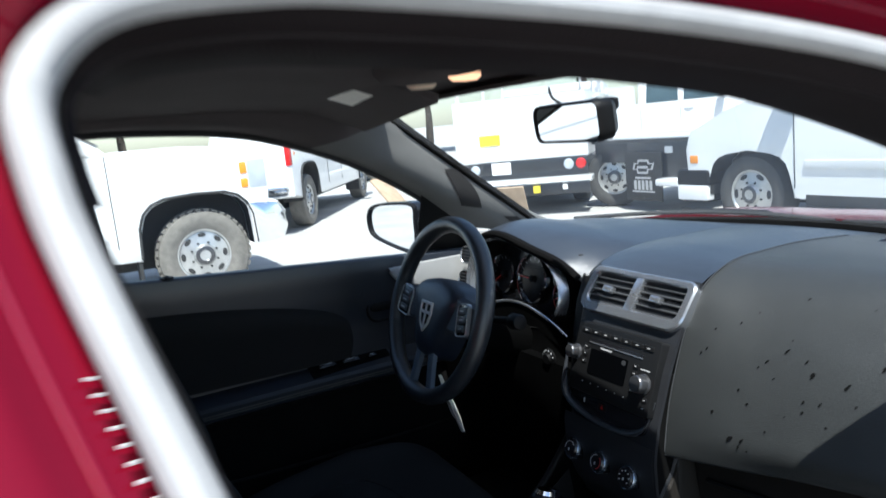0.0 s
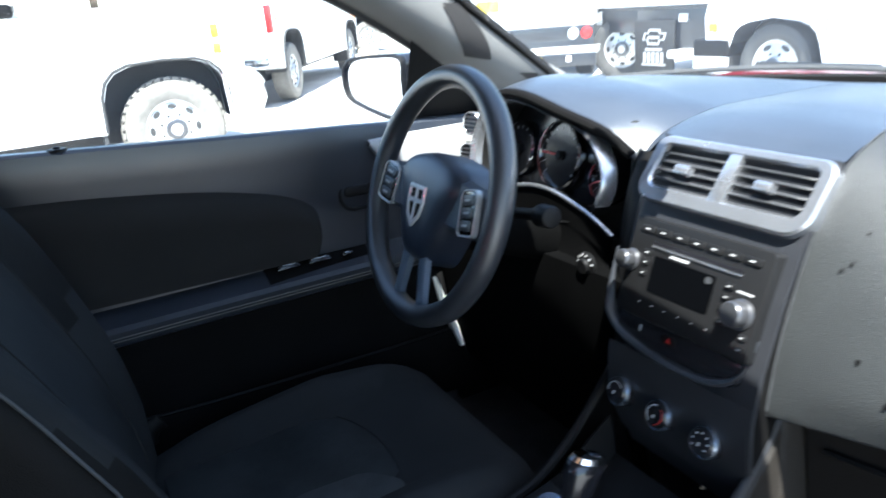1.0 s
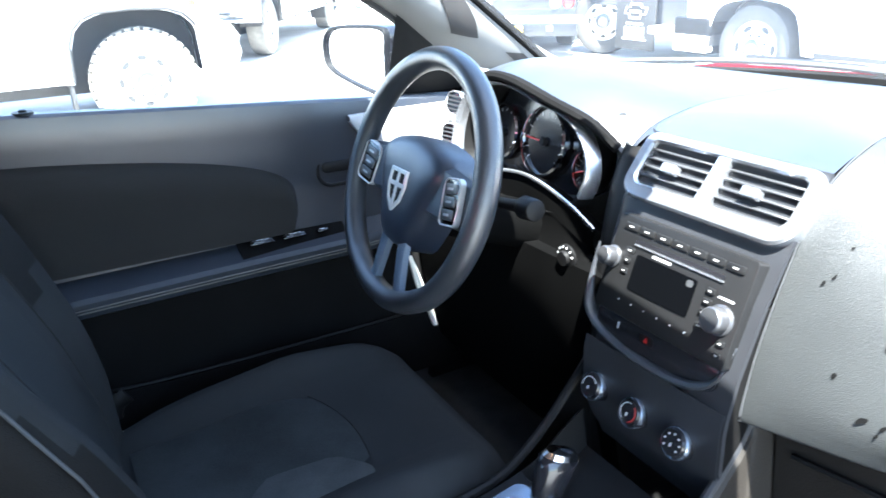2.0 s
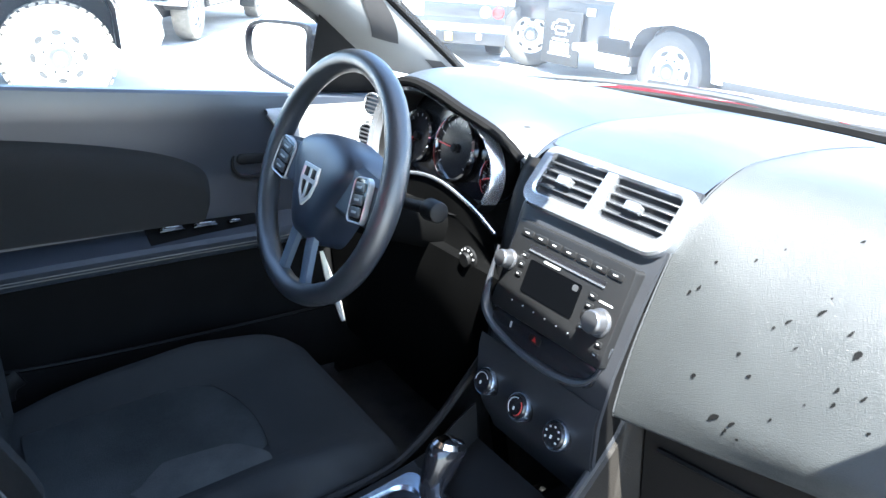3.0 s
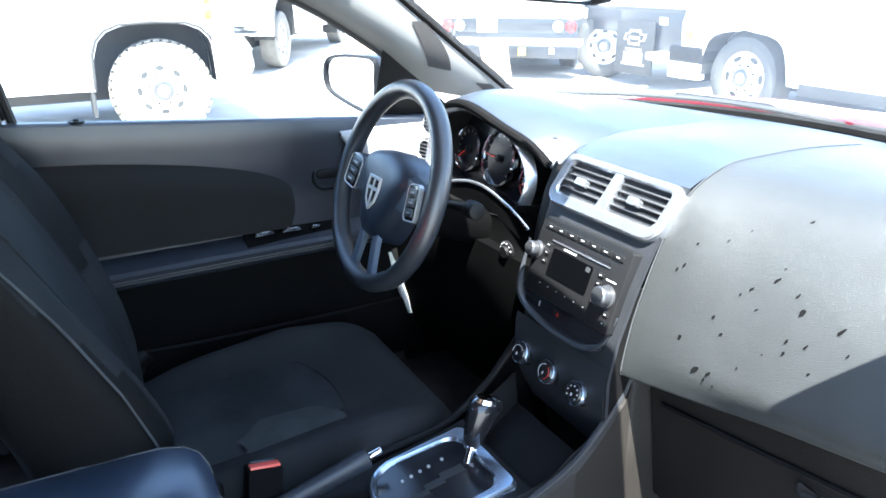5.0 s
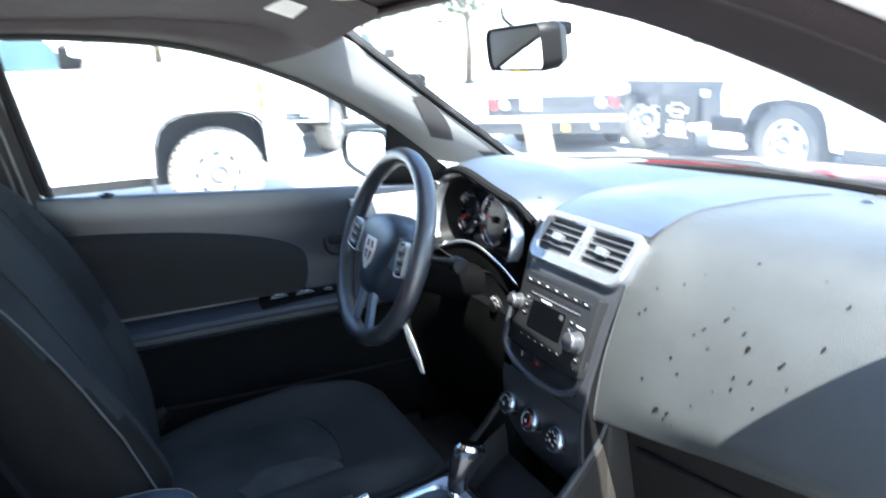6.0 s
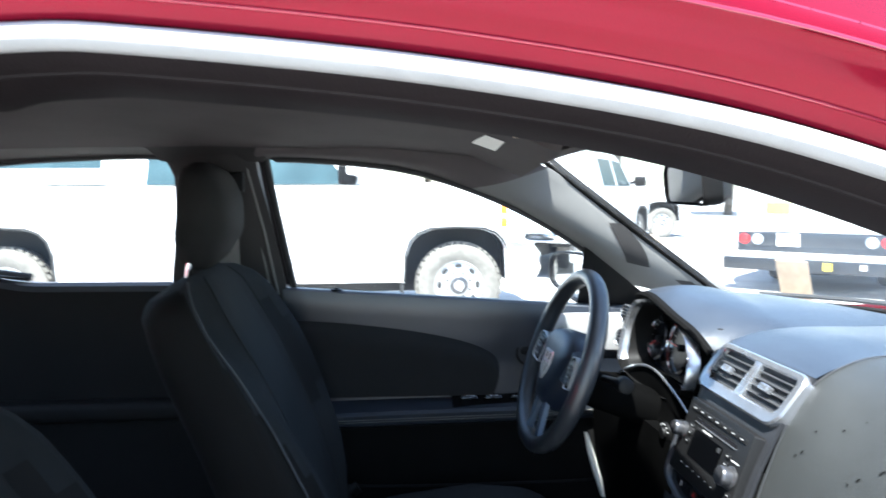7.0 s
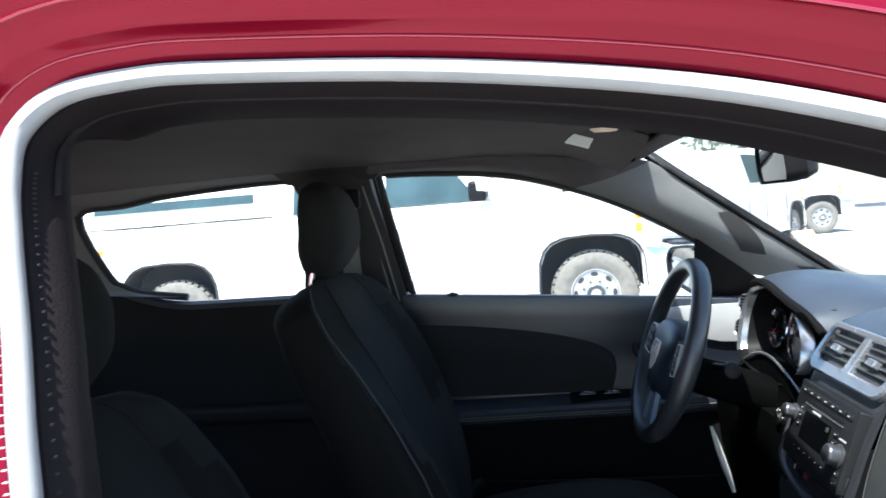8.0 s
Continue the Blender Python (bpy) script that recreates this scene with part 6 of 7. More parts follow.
# the lot rises slightly towards the front of the red car
LOT = Matrix.Translation((0, 0, -0.04)) @ Euler((0, radians(-0.55), 0)).to_matrix().to_4x4()
bm = bmesh.new()
edge = [0, 3, 8, 16, 40, 120, 400, 1500]
lines = [-e for e in edge[:0:-1]] + edge
vs = [[bm.verts.new((x, y, 0.0)) for y in lines] for x in lines]
for i in range(len(lines) - 1):
    for j in range(len(lines) - 1):
        bm.faces.new((vs[i][j], vs[i + 1][j], vs[i + 1][j + 1], vs[i][j + 1]))
solo("ground", bm, M_GROUND, "pale sun-bleached gravel and asphalt of a car lot", "ground", kind="structure", m=LOT)


def make_wheel(parent, x, y, z, r, out, tread=True, rim_r=0.58, rubber=None, slots=8):
    """A wheel whose disc faces the way out (+1 or -1) along y."""
    m = Matrix.Translation((x, y, z)) @ Euler((radians(-90 * out), 0, 0)).to_matrix().to_4x4()
    w = 0.26
    prof = [(r * rim_r, -w + 0.03), (r * 0.80, -w), (r * 0.95, -w + 0.02), (r, -w + 0.06), (r, -0.06), (r * 0.96, -0.015), (r * 0.84, 0.004), (r * 0.70, 0.0), (r * rim_r, -0.02)]
    ty = part("tyre", loft([[m @ Vector((q * math.cos(a), q * math.sin(a), h)) for a in [2 * math.pi * j / 48 for j in range(48)]] for q, h in prof], True, False, False), rubber or M_TYRE, parent, "worn black tyre" if rubber else "dusty black all-terrain tyre")
    if tread:
        bl = []
        for k in range(36):
            a = 2 * math.pi * k / 36
            for row in range(2):
                bl.append(box(-0.016, 0.016, -0.022, 0.022, r - 0.010, r + 0.012))
                q = m @ Euler((0, 0, a + row * 0.087)).to_matrix().to_4x4() @ Matrix.Translation((0, 0, -0.045 - row * 0.065)) @ Euler((0, radians(90), 0)).to_matrix().to_4x4()
                bmesh.ops.transform(bl[-1], matrix=q, verts=bl[-1].verts)
        part("tread", join(*bl), M_TYRE, ty)["kind"] = "stuff"
    rim = part("rim", revolve([(r * rim_r, -0.10), (r * rim_r, -0.022), (r * rim_r * 0.95, -0.024), (r * rim_r * 0.90, -0.040), (r * rim_r * 0.62, -0.030), (r * rim_r * 0.42, -0.02), (r * rim_r * 0.36, 0.0), (r * rim_r * 0.30, 0.012), (0.0, 0.014)], 40, m), M_RIM, ty, "dull silver steel rim with oval holes")
    for k in range(slots):
        a = 2 * math.pi * k / slots
        c, rad, tan = r * rim_r * 0.78, 0.020, 0.034 if slots > 6 else 0.042
        oval = [(c + rad * math.cos(b), tan * math.sin(b)) for b in [2 * math.pi * j / 14 for j in range(14)]]
        part("rim_hole", prism([(x * math.cos(a) - y * math.sin(a), x * math.sin(a) + y * math.cos(a)) for x, y in oval], -0.044, -0.0305, m), M_WELL, ty)
    part("hub_ring", revolve([(r * rim_r * 0.36, 0.010), (r * rim_r * 0.33, 0.0145), (r * rim_r * 0.22, 0.0155), (r * rim_r * 0.20, 0.012)], 24, m), M_KNOB, ty)
    for k in range(8):
        a = 2 * math.pi * (k + 0.5) / 8
        part("wheel_nut", prism(rounded(0.018, 0.018, 0.007, 3, r * rim_r * 0.50 * math.cos(a), r * rim_r * 0.50 * math.sin(a)), -0.030, -0.012, m), M_WELL, ty)
    return ty


def side_body(outline, w, bevel=0.03, tumble=None):
    """A vehicle body from its side outline (x, z), half-width w."""
    bm = bmesh.new()
    rows = []
    for y, k in ((-w, 0), (w, 0)):
        rows.append([bm.verts.new((x, y * (1 - (tumble(z) if tumble else 0)), z)) for x, z in outline])
    n = len(outline)
    fa, fb = bm.faces.new(rows[0]), bm.faces.new(rows[1][::-1])
    for i in range(n):
        bm.faces.new((rows[0][i], rows[1][i], rows[1][(i + 1) % n], rows[0][(i + 1) % n]))
    if bevel:
        bmesh.ops.bevel(bm, geom=list(fa.edges) + list(fb.edges), offset=bevel, segments=3, profile=0.5, affect="EDGES", clamp_overlap=True)
    return bm


def arch(cx, half, top, base, n=10):
    """Squarish wheel arch from rear to front along the sill."""
    pts = []
    for i in range(n + 1):
        a = math.pi * (1 - i / n)
        c, s = math.cos(a), math.sin(a)
        pts.append((cx + half * math.copysign(abs(c) ** 0.55, c), base + (top - base) * abs(s) ** 0.55))
    return pts


def pickup(label, paint, canopy, m, tread, tail=0.0):
    t = thing("pickup_truck", label, "truck", (0, 0, 0), "parked trucks")
    wb, w = 3.94, 0.98
    rear = -5.15 + tail
    body = [(rear, 0.52), (-4.50, 0.50)] + arch(-3.98, 0.48, 0.95, 0.47) + [(-3.3, 0.43), (-0.62, 0.43)] + arch(-0.02, 0.475, 0.92, 0.42) + [(0.48, 0.50), (0.60, 0.80), (0.62, 1.0), (0.59, 1.20), (0.50, 1.268), (-0.10, 1.318), (-0.60, 1.325), (-0.75, 1.30), (-2.90, 1.30), (rear + 0.03, 1.30), (rear - 0.03, 1.2)]
    part("body", side_body(body, w, 0.035), paint, t)
    cab = [(-2.92, 1.30), (-0.62, 1.30), (-0.68, 1.36), (-1.38, 1.84), (-1.6, 1.87), (-2.7, 1.87), (-2.88, 1.82)]
    part("cab", side_body(cab, w - 0.02, 0.04, lambda z: 0.16 * max(0, z - 1.33) / 0.5), paint, t)
    if canopy:
        part("canopy", side_body([(-5.15, 1.32), (-2.98, 1.32), (-2.98, 1.84), (-5.08, 1.84)], w - 0.03, 0.05, lambda z: 0.10 * max(0, z - 1.33) / 0.5), paint, t)
    for s in (-1, 1):
        def ly(z, k=0.0):
            return s * ((w - 0.02) * (1 - 0.16 * max(0, z - 1.33) / 0.5) + 0.006 + k)
        def pane(pts, name="window", mtl=M_VGLASS, th=0.008, lab=""):
            bm = bmesh.new()
            a = [bm.verts.new((x, ly(z), z)) for x, z in pts]
            c = [bm.verts.new((x, ly(z) + s * th, z)) for x, z in pts]
            bm.faces.new(a), bm.faces.new(c[::-1])
            for i in range(len(pts)):
                bm.faces.new((a[i], a[(i + 1) % len(pts)], c[(i + 1) % len(pts)], c[i]))
            return part(name, bm, mtl, t, lab)
        pane([(-1.84, 1.312), (-0.98, 1.312), (-1.30, 1.72), (-1.83, 1.76)])
        pane([(-2.72, 1.312), (-1.97, 1.312), (-1.97, 1.76), (-2.70, 1.76)])
        if canopy:
            pane([(-4.7, 1.46), (-3.1, 1.46), (-3.1, 1.70), (-4.65, 1.70)])
        y = s * (w + 0.003)
        for x in (-0.66, -1.92, -2.86):
            part("door_gap", box(x - 0.003, x + 0.003, y - 0.004, y + 0.002, 0.55, 1.30), M_WELL, t)
        part("door_handle", tube([(x, y + s * 0.022 * math.sin(math.pi * i / 6), 1.10) for i, x in enumerate([-1.84 + 0.036 * k for k in range(7)])], 0.016, 8), M_CHROME, t, "chrome door handle")
        part("rub_strip", box(-2.85, -0.72, y - 0.012, y + 0.012, 0.62, 0.70, 0.008), paint, t)
        for cx, top in ((-0.02, 0.92), (-3.98, 0.95)):
            part("wheel_well", side_body([(p[0], p[1] + 0.0) for p in arch(cx, 0.462, top - 0.012, 0.40)], 0.001, 0), M_WELL, t, m=Matrix.Translation((0, s * (w - 0.30), 0)))
            part("arch_liner", loft([[(px, s * (w - 0.30), pz), (px, s * (w - 0.012), pz)] for px, pz in arch(cx, 0.468, top - 0.006, 0.42)], False, False, False), M_WELL, t)
            part("arch_flare", tube([(px, s * (w + 0.002), pz) for px, pz in arch(cx, 0.475, top, 0.44)], 0.022, 6, flat=(0.012, 0.022), up=(0, 1, 0)), M_WELL, t, "black arch lip")
        part("mud_flap", box(-0.530, -0.502, s * (w - 0.28) if s > 0 else -w + 0.014, s * w - 0.014 if s > 0 else -(w - 0.28), 0.22, 0.60, 0.006), M_WELL, t)
        for x in (0, -wb):
            make_wheel(t, x, s * (w - 0.03), 0.39, 0.385, s, tread and s < 0)
        # door mirror
        part("mirror_head", box(-1.06, -0.90, min(s * (w + 0.08), s * (w + 0.28)), max(s * (w + 0.08), s * (w + 0.28)), 1.30, 1.48, 0.04, 3), M_PLASTIC, t, "black door mirror")
        part("mirror_cap", box(-1.0, -0.885, min(s * (w + 0.07), s * (w + 0.285)), max(s * (w + 0.07), s * (w + 0.285)), 1.37, 1.49, 0.04, 3), paint, t, "painted mirror cap")
        part("mirror_arm", rod((-0.92, s * (w - 0.02), 1.36), (-0.91, s * (w + 0.14), 1.40), 0.03, 0.025), M_PLASTIC, t)
        part("headlamp", box(0.44, 0.605, min(s * (w - 0.35), s * (w + 0.004)), max(s * (w - 0.35), s * (w + 0.004)), 0.90, 1.16, 0.02), M_LAMP, t, "clear headlamp")
        for za, zb in ((0.92, 1.0), (1.04, 1.14)):
            part("side_marker", box(0.38, 0.44, min(s * (w - 0.05), s * (w + 0.010)), max(s * (w - 0.05), s * (w + 0.010)), za, zb, 0.01), M_AMBER, t, "amber side lamp")
        part("rear_marker", box(-4.66, -4.60, min(s * (w - 0.03), s * (w + 0.006)), max(s * (w - 0.03), s * (w + 0.006)), 1.08, 1.12, 0.004), M_AMBER, t)
        part("tail_lamp", box(rear - 0.04, rear + 0.07, min(s * (w - 0.07), s * (w + 0.006)), max(s * (w - 0.07), s * (w + 0.006)), 0.94, 1.28, 0.02), M_TAIL, t, "red tail lamp")
    part("front_bumper", loft([[(x, y, 0.42), (x + 0.10, y, 0.44), (x + 0.14, y, 0.52), (x + 0.14, y, 0.66), (x + 0.08, y, 0.76), (x - 0.02, y, 0.78)] for x, y in [(0.42, -1.0), (0.58, -0.97), (0.64, -0.82), (0.66, -0.4), (0.66, 0.4), (0.64, 0.82), (0.58, 0.97), (0.42, 1.0)]]), M_CHROME, t, "chrome front bumper")
    part("grille", box(0.58, 0.65, -0.60, 0.60, 0.84, 1.16, 0.02), M_PLASTIC, t)
    part("rear_bumper", box(rear - 0.21, rear - 0.01, -0.94, 0.94, 0.52, 0.68, 0.03), M_CHROME, t)
    part("underbody", box(-4.9, 0.3, -0.62, 0.62, 0.30, 0.50, 0.03), M_WELL, t)
    part("windscreen", loft([[(-0.70, y, 1.355), (-1.36, y * 0.90, 1.80)] for y in (-0.85, -0.4, 0, 0.4, 0.85)], False, False, False), M_VGLASS, t, m=Matrix.Translation((0.035, 0, 0.03)))
    t.matrix_basis = LOT @ m
    return t


pickup("white pickup truck with chrome bumper and dusty off-road tyres", M_WHITE, True, pose(0.38, 6.40, 0), True)
pickup("white pickup truck parked behind, tail lamp showing", M_WHITE, False, pose(4.01, 13.44, 0, 0, 0, 57), False, 0.33)
pickup("white pickup truck far across the bright lot", M_WHITE, False, pose(6.9, 18.0, 0), False)
pickup("white crew-cab pickup truck parked beyond the flatbed", M_WHITE, False, pose(15.0, 11.6, 0, 0, 0, -46), False)


def make_van(label, m):
    t = thing("cargo_van", label, "van", (0, 0, 0), "parked vans")
    w = 0.98
    body = [(-4.6, 0.42), (-3.95, 0.40)] + arch(-3.45, 0.46, 0.80, 0.36) + [(-2.9, 0.36), (-0.55, 0.36)] + arch(-0.02, 0.46, 0.78, 0.36) + [(0.48, 0.40), (0.70, 0.52), (0.72, 0.80), (0.66, 0.97), (0.25, 1.14), (-0.22, 1.25), (-0.95, 1.92), (-1.25, 2.02), (-4.55, 2.05), (-4.66, 1.9)]
    part("body", side_body(body, w, 0.045, lambda z: 0.10 * max(0, z - 1.25) / 0.8), M_SILVERP, t)
    for s in (-1, 1):
        def ly(z):
            return s * (w * (1 - 0.10 * max(0, z - 1.25) / 0.8) + 0.004)
        bm = bmesh.new()
        a = [bm.verts.new((x, ly(z), z)) for x, z in ((-1.55, 1.29), (-0.58, 1.29), (-0.98, 1.72), (-1.12, 1.80), (-1.55, 1.82))]
        bm.faces.new(a)
        bmesh.ops.solidify(bm, geom=bm.faces[:], thickness=0.008)
        part("window", bm, M_VGLASS, t, "tinted door window")
        y = s * (w + 0.003)
        for x in (-0.50, -1.66):
            part("door_gap", box(x - 0.003, x + 0.003, y - 0.004, y + 0.002, 0.45, 1.26), M_WELL, t)
        part("rub_strip", box(-4.4, -0.6, y - 0.01, y + 0.012, 0.62, 0.69, 0.008), M_SILVERP, t)
        part("rocker", box(-2.9, -0.6, s * w - 0.02, s * w + 0.004, 0.30, 0.40, 0.01), M_WELL, t)
        for cx, top in ((-0.02, 0.78), (-3.45, 0.80)):
            part("wheel_well", side_body(arch(cx, 0.45, top - 0.01, 0.34), 0.001, 0), M_WELL, t, m=Matrix.Translation((0, s * (w - 0.28), 0)))
            part("arch_liner", loft([[(px, s * (w - 0.28), pz), (px, s * (w - 0.01), pz)] for px, pz in arch(cx, 0.452, top - 0.006, 0.36)], False, False, False), M_WELL, t)
        for x in (0, -3.45):
            make_wheel(t, x, s * (w - 0.04), 0.37, 0.365, s, False, 0.62, M_TYRED, 6)
        part("mirror_head", box(-0.66, -0.50, min(s * (w + 0.06), s * (w + 0.24)), max(s * (w + 0.06), s * (w + 0.24)), 1.33, 1.62, 0.04, 3), M_PLASTIC, t, "black door mirror")
        part("mirror_foot", prism([(-0.60, 1.27), (-0.36, 1.27), (-0.56, 1.46)], 0, 0.05, Matrix(((1, 0, 0, 0), (0, 0, s, s * w), (0, 1, 0, 0), (0, 0, 0, 1)))), M_PLASTIC, t)
        part("headlamp", box(0.55, 0.70, min(s * (w - 0.28), s * (w - 0.01)), max(s * (w - 0.28), s * (w - 0.01)), 0.72, 0.90, 0.02), M_LAMP, t)
        part("side_marker", box(0.56, 0.66, min(s * (w - 0.05), s * (w + 0.006)), max(s * (w - 0.05), s * (w + 0.006)), 0.66, 0.74, 0.01), M_AMBER, t, "amber corner lamp")
    part("front_bumper", join(box(0.42, 0.84, -1.0, 1.0, 0.44, 0.60, 0.04, 3), box(0.46, 0.80, -0.98, 0.98, 0.28, 0.44, 0.03, 3)), M_PLASTIC, t, "grey and white front bumper")
    part("bumper_end", join(box(0.44, 0.82, -1.006, -0.90, 0.30, 0.45, 0.02), box(0.44, 0.82, 0.90, 1.006, 0.30, 0.45, 0.02)), M_WHITE, t)
    part("windscreen", loft([[(-0.27, yy, 1.275), (-0.93, yy * 0.93, 1.885)] for yy in (-0.86, -0.4, 0, 0.4, 0.86)], False, False, False), M_VGLASS, t, m=Matrix.Translation((0.03, 0, 0.02)))
    part("underbody", box(-4.4, 0.4, -0.6, 0.6, 0.26, 0.45, 0.03), M_WELL, t)
    t.matrix_basis = LOT @ m
    return t


van1 = make_van("pale silver cargo van with black bumper and door mirror", pose(5.88, 3.66, 0, 0, 0, 90))
for x, y, r in ((19.0, 15.5, 15), (15.5, 21.0, -160)):
    v = copy_thing(van1, LOT @ pose(x, y, 0, 0, 0, r))
    tagged(v, "white van parked far across the bright lot")

# white utility truck, tail towards the car
ut = thing("utility_truck", "white utility truck with a wide steel step bumper and round lamps", "truck", (0, 0, 0), "parked trucks")
part("body", box(0.0, 3.6, -1.02, 1.02, 0.80, 1.75, 0.03), M_WHITE, ut, "white utility body")
part("cab", side_body([(3.6, 0.6), (5.9, 0.6), (6.0, 1.1), (5.2, 1.3), (4.8, 1.95), (3.6, 2.0)], 0.98, 0.05), M_WHITE, ut)
part("lamp_panel", box(-0.02, 0.0, -1.0, 1.0, 0.60, 0.80, 0.006), M_BLACKP, ut, "dark lamp panel")
part("plate", box(-0.03, -0.018, 0.16, 0.46, 0.61, 0.79, 0.004), M_WHITE, ut, "white plate with plain bars")
for y, mtl, nm in ((-0.90, M_TAIL, "red round lamp"), (-0.72, M_LAMP, "clear round lamp"), (0.90, M_TAIL, "red round lamp"), (0.72, M_LAMP, "clear round lamp")):
    part("lamp", rod((-0.02, y, 0.70), (-0.05, y, 0.70), 0.078, 0.070, 20, 0.008), mtl, ut, nm)
part("step_bumper", loft([[(-0.42, y, 0.46), (-0.44, y, 0.49), (-0.42, y, 0.52), (0.0, y, 0.53), (0.0, y, 0.46)] for y in (-1.08, 1.08)]), M_SILVERP, ut, "long steel step bumper")
part("bumper_face", box(-0.43, -0.38, -1.06, 1.06, 0.30, 0.47, 0.01), M_BLACKP, ut)
part("frame_skirt", box(-0.02, 0.02, -1.0, 1.0, 0.46, 0.62, 0.01), M_BLACKP, ut)
part("hitch", box(-0.50, -0.1, -0.06, 0.06, 0.30, 0.40, 0.015), M_WELL, ut)
part("spare_carrier", rod((0.6, 0.0, 0.20), (0.6, 0.0, 0.44), 0.36, 0.36, 28, 0.05), M_WELL, ut)
part("underbody", box(0.1, 5.6, -0.7, 0.7, 0.34, 0.80, 0.03), M_WELL, ut)
part("tag", box(-0.46, -0.43, -0.34, -0.24, 0.34, 0.44), M_YELLOW, ut, "yellow hazard tag")
part("tag", box(-0.46, -0.43, -0.74, -0.67, 0.37, 0.44), M_WHITE, ut)
for y in (-0.86, 0.86):
    make_wheel(ut, 1.25, y, 0.39, 0.385, -1 if y < 0 else 1, False, 0.58, M_TYRED)
part("ladder_rack", join(*[tube([(x, -0.95, 1.75), (x, -0.95, 2.25), (x, 0.95, 2.25), (x, 0.95, 1.75)], 0.03, 6) for x in (0.1, 1.8, 3.4)], *[tube([(0.0, y, 2.25), (3.6, y, 2.25)], 0.03, 6) for y in (-0.95, 0.0, 0.95)]), M_WHITE, ut, "white ladder rack")
part("sticker", box(-0.012, -0.004, 0.30, 0.62, 1.06, 1.22), M_YELLOW, ut, "yellow sticker")
ut.matrix_basis = LOT @ pose(4.87, 7.26, 0, 0, 0, 45) @ Matrix.Diagonal((0.88, 0.88, 0.88, 1))

# black flatbed with tool box and mud flap
fb = thing("flatbed_truck", "black flatbed truck with a tool box and a lettered mud flap", "truck", (0, 0, 0), "parked trucks")
part("tool_box", join(box(5.66, 7.4, 4.98, 6.08, 0.40, 0.86, 0.03), box(5.68, 7.4, 6.06, 6.72, 0.58, 0.86, 0.03)), M_BLACKP, fb, "black steel tool box")
part("box_lid", box(5.645, 7.42, 4.965, 6.735, 0.83, 0.875, 0.008), M_BLACKP, fb)
part("box_latch", box(5.640, 5.66, 5.30, 5.42, 0.70, 0.78, 0.006), M_SILVERP, fb)
part("deck", box(5.60, 8.4, 4.95, 6.95, 0.876, 0.905, 0.01), M_SILVERP, fb)
part("chassis", box(5.9, 8.4, 5.5, 6.4, 0.30, 0.42, 0.02), M_WELL, fb)
flap = part("mud_flap", box(5.605, 5.625, 5.45, 6.06, 0.13, 0.72, 0.006), M_RUBBER, fb, "black mud flap with white marks")
fm = face_frame(5.603, 5.755, 0.47, 0)
bow = [(-0.17, -0.02), (-0.10, -0.02), (-0.085, -0.07), (0.085, -0.07), (0.10, -0.02), (0.17, -0.02), (0.20, 0.06), (0.115, 0.06), (0.10, 0.10), (-0.07, 0.10), (-0.085, 0.06), (-0.14, 0.06)]
part("flap_emblem", frame_ring(bow, [(x * 0.84, (y - 0.015) * 0.72 + 0.015) for x, y in bow], 0, 0.006, fm @ pose(0, 0.06, 0), 0.001), M_WHITEPRINT, flap, "white outlined emblem")
part("print_bar", prism(rounded(0.18, 0.03, 0.008, 3, 0, 0.07), 0, 0.004, fm), M_WHITEPRINT, flap)
part("print_bar", prism(rounded(0.26, 0.025, 0.006, 3, 0, -0.06), 0, 0.004, fm), M_WHITEPRINT, flap)
part("print_bar", prism(rounded(0.38, 0.02, 0.006, 3, 0, -0.225), 0, 0.004, fm), M_WHITEPRINT, flap)
for k in range(5):
    part("lettering", box(-0.155 + 0.066 * k, -0.110 + 0.066 * k, -0.010, 0.105, 0.0, 0.003), M_WHITEPRINT, flap, "white printed bar", m=fm @ pose(0, -0.195, 0.004))
make_wheel(fb, 0, 0, 0, 0.385, -1, False, 0.58, M_TYRED)
for o in fb.children:
    if o.name.startswith("tyre"):
        o.matrix_basis = pose(5.76, 6.46, 0.385, 0, 0, -58)
part("marker_lamp", box(5.62, 5.66, 4.955, 5.01, 0.56, 0.70, 0.01), M_AMBER, fb, "amber marker lamp")
part("step", box(5.45, 5.70, 5.05, 5.40, 0.34, 0.42, 0.02), M_WHITE, fb)
fb.matrix_basis = LOT.copy()

# loose ramp board
solo("loading_board", box(-0.30, 0.30, -0.17, 0.17, -0.015, 0.015, 0.004), M_TAN, "tan wooden loading board leaning on the utility truck's bumper", "board", m=LOT @ pose(3.30, 8.1, 0.42, 0, 48, -60))
solo("crate_lid", box(-0.24, 0.24, -0.16, 0.16, -0.012, 0.012, 0.004), M_TAN, "tan wooden lid leaning against the utility truck's bumper", "board", m=LOT @ pose(4.05, 6.25, 0.28, 0, 62, 40))
solo("parking_kerb", box(-1.2, 1.2, -0.09, 0.09, 0.0, 0.13, 0.03), M_GROUND, "pale concrete parking kerb", "kerb", m=LOT @ pose(3.6, 5.2, 0, 0, 0, 110))


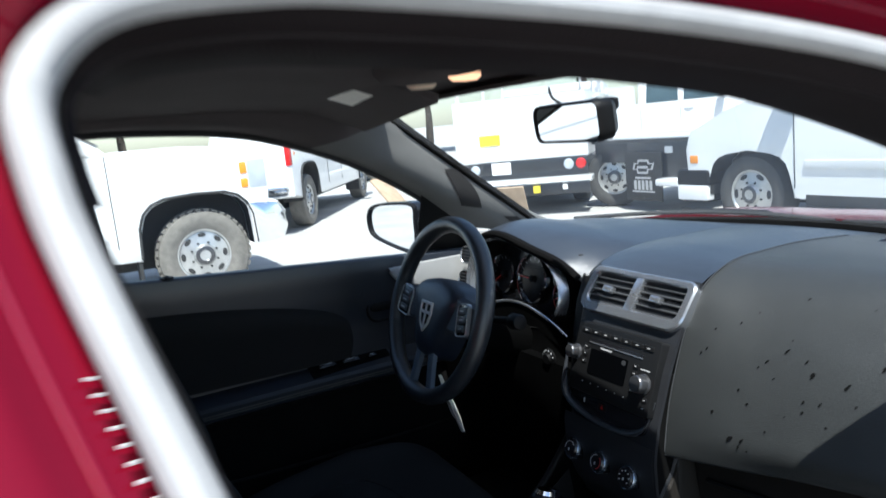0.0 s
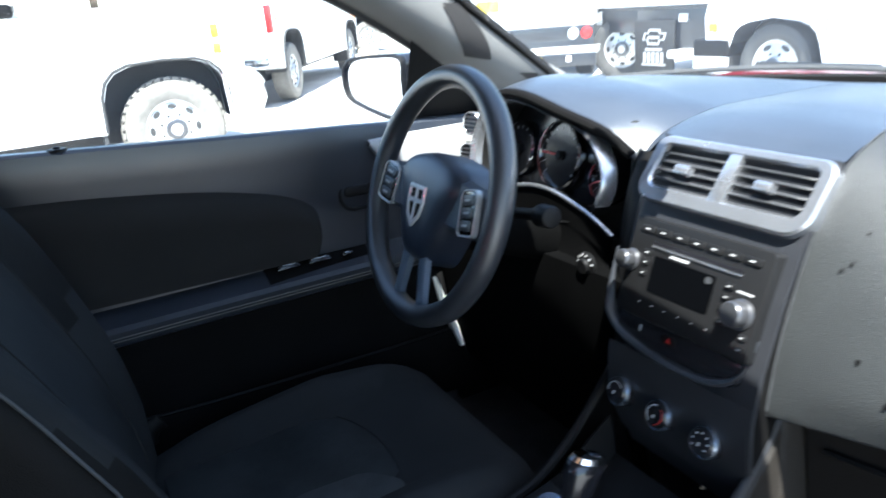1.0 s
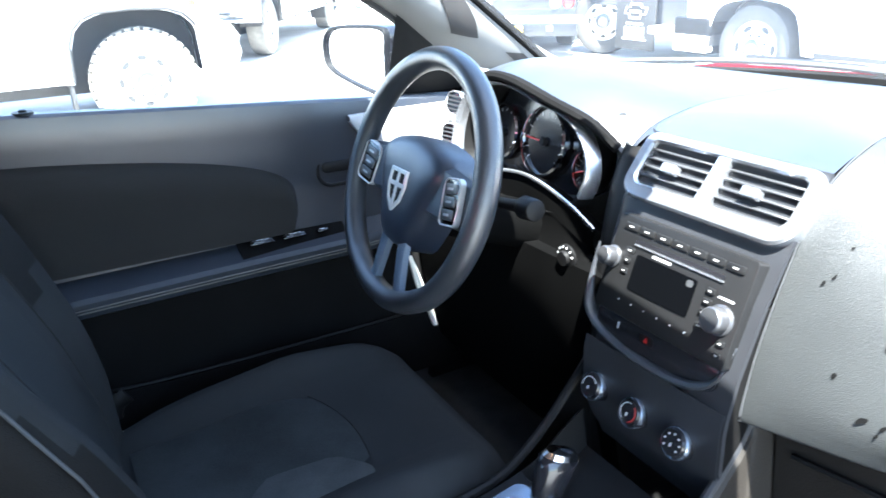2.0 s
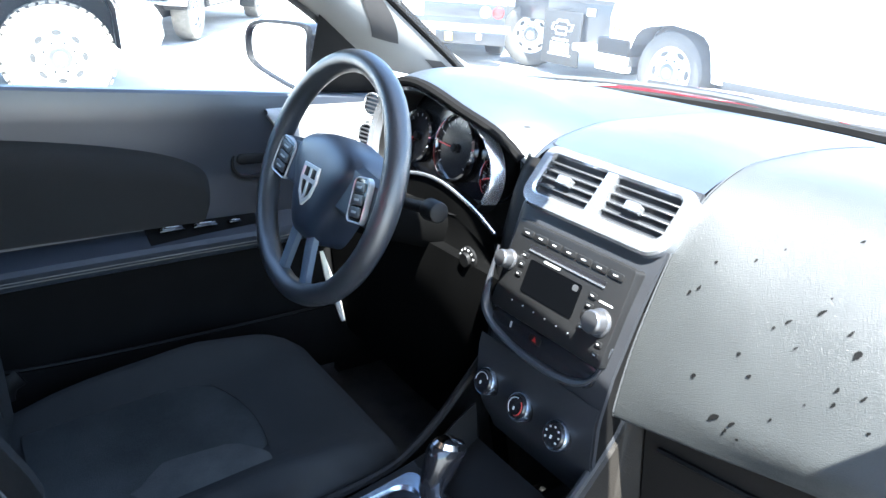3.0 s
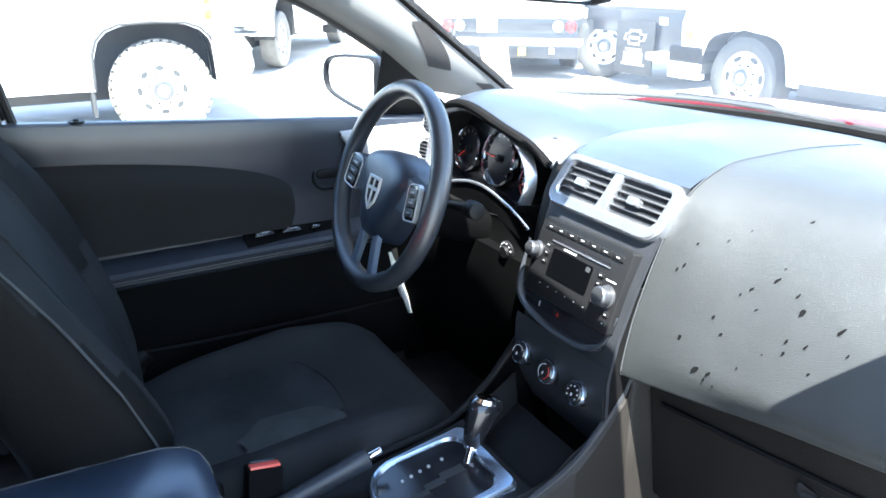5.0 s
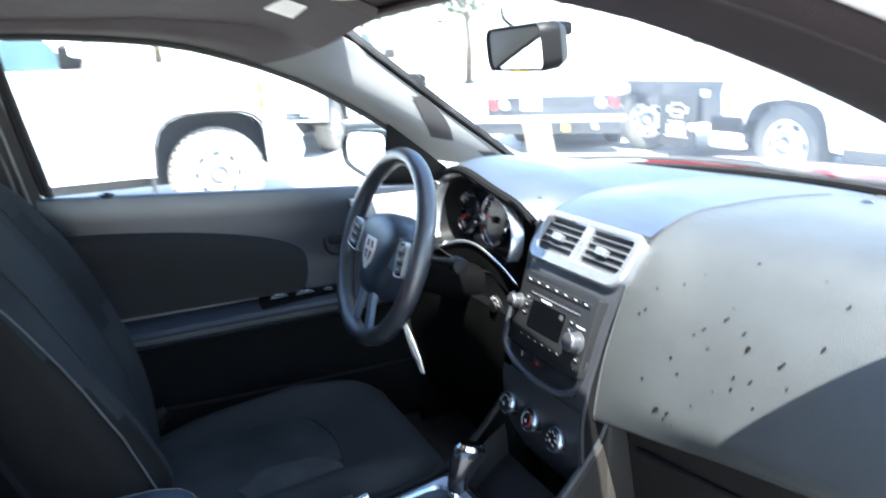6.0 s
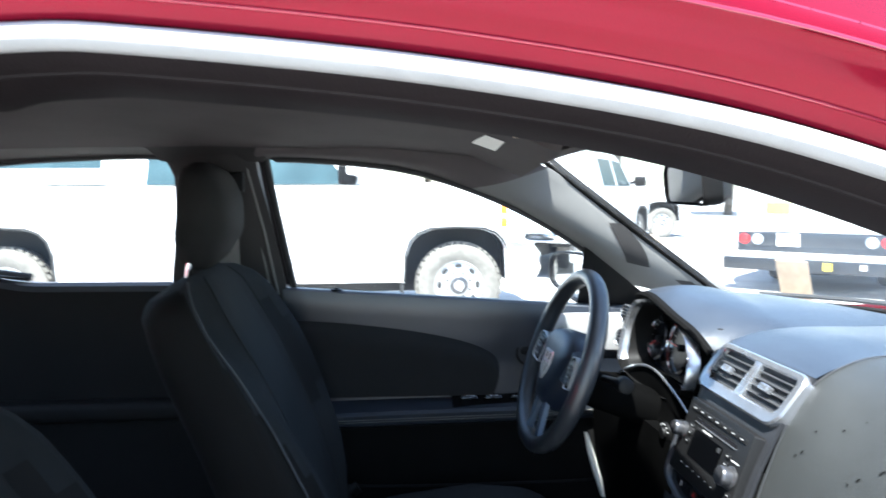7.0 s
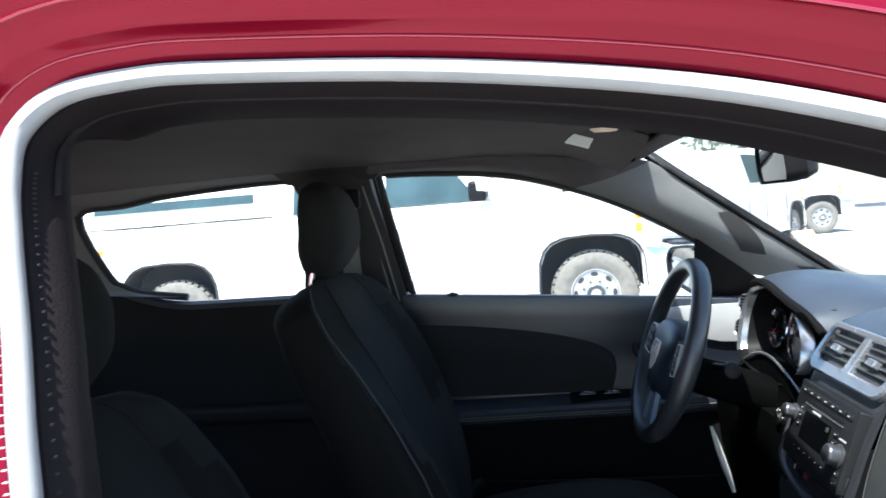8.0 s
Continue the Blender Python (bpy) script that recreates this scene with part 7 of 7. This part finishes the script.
def make_tree(label, h, m, seed):
    t = thing("tree", label, "tree", (0, 0, 0), "trees at the edge of the lot")
    r = random.Random(seed)
    trunk = [tube(smooth_path([(0, 0, 0), (0.1, 0.05, h * 0.25), (0.0, 0.1, h * 0.5), (0.1, 0, h * 0.8)], 4), 0.2, 8, taper=lambda q: 1.1 - 0.85 * q)]
    tips = []
    for k in range(9):
        a, z0 = k * 2.4, h * r.uniform(0.3, 0.6)
        tip = Vector((math.cos(a) * h * r.uniform(0.18, 0.34), math.sin(a) * h * r.uniform(0.18, 0.34), z0 + h * r.uniform(0.12, 0.36)))
        trunk.append(tube(smooth_path([(0.03, 0.05, z0), tip * 0.5 + Vector((0, 0, z0 * 0.55)), tip], 4), 0.07, 6, taper=lambda q: 1.0 - 0.8 * q))
        tips.append(tip)
    part("trunk", join(*trunk), M_BARK, t)
    verts, faces = [], []
    for _ in range(4600):
        tip = r.choice(tips + [Vector((0, 0, h * 0.88))])
        c = tip + Vector((r.gauss(0, 0.11), r.gauss(0, 0.11), r.gauss(0, 0.08))) * h
        q = Euler((r.uniform(0, 6), r.uniform(0, 6), r.uniform(0, 6))).to_matrix() * (h * r.uniform(0.014, 0.034))
        i = len(verts)
        verts += [tuple(c + q @ Vector(p)) for p in ((-1, 0, 0), (0, -0.5, 0.2), (1.2, 0, 0), (0, 0.5, 0.2))]
        faces.append((i, i + 1, i + 2, i + 3))
    me = bpy.data.meshes.new("crown")
    me.from_pydata(verts, [], faces)
    bm = bmesh.new()
    bm.from_mesh(me)
    part("crown", bm, M_LEAF, t)
    t.matrix_basis = LOT @ m
    return t


tree = make_tree("leafy green tree beyond the lot", 7.5, pose(9, 30, 0), 3)
rt = random.Random(8)
for x, y, s in ((2, 33, 0), (16, 32, 1), (22, 27, 0), (27, 22, 1), (-6, 34, 0), (-14, 33, 0), (31, 14, 0), (34, 6, 0), (12, 36, 0)):
    copy_thing(tree, LOT @ pose(x, y, 0, 0, 0, rt.uniform(0, 360)))
far = thing("sales_building", "low pale rendered building across the lot", "building", (0, 0, 0))
part("wall", box(-30, 0, 26, 34, 0, 3.6, 0.05), M_WALLFAR, far)
part("roof", box(-30.4, 0.4, 25.5, 34.4, 3.6, 3.9, 0.05), M_WELL, far)
for k in range(7):
    wdw = part("window", box(-28 + k * 4, -26 + k * 4, 25.96, 26.02, 1.0, 2.6), M_VGLASS, far)
    part("sill", box(-28.1 + k * 4, -25.9 + k * 4, 25.9, 26.05, 0.9, 1.0), M_WALLFAR, wdw)

# the red car's own wheels
for x, y in ((1.28, 0.76), (1.28, -0.76), (-1.48, 0.76), (-1.48, -0.76)):
    make_wheel(car, x, y, 0.285 + 0.0096 * x, 0.322, 1 if y > 0 else -1, False, 0.64)
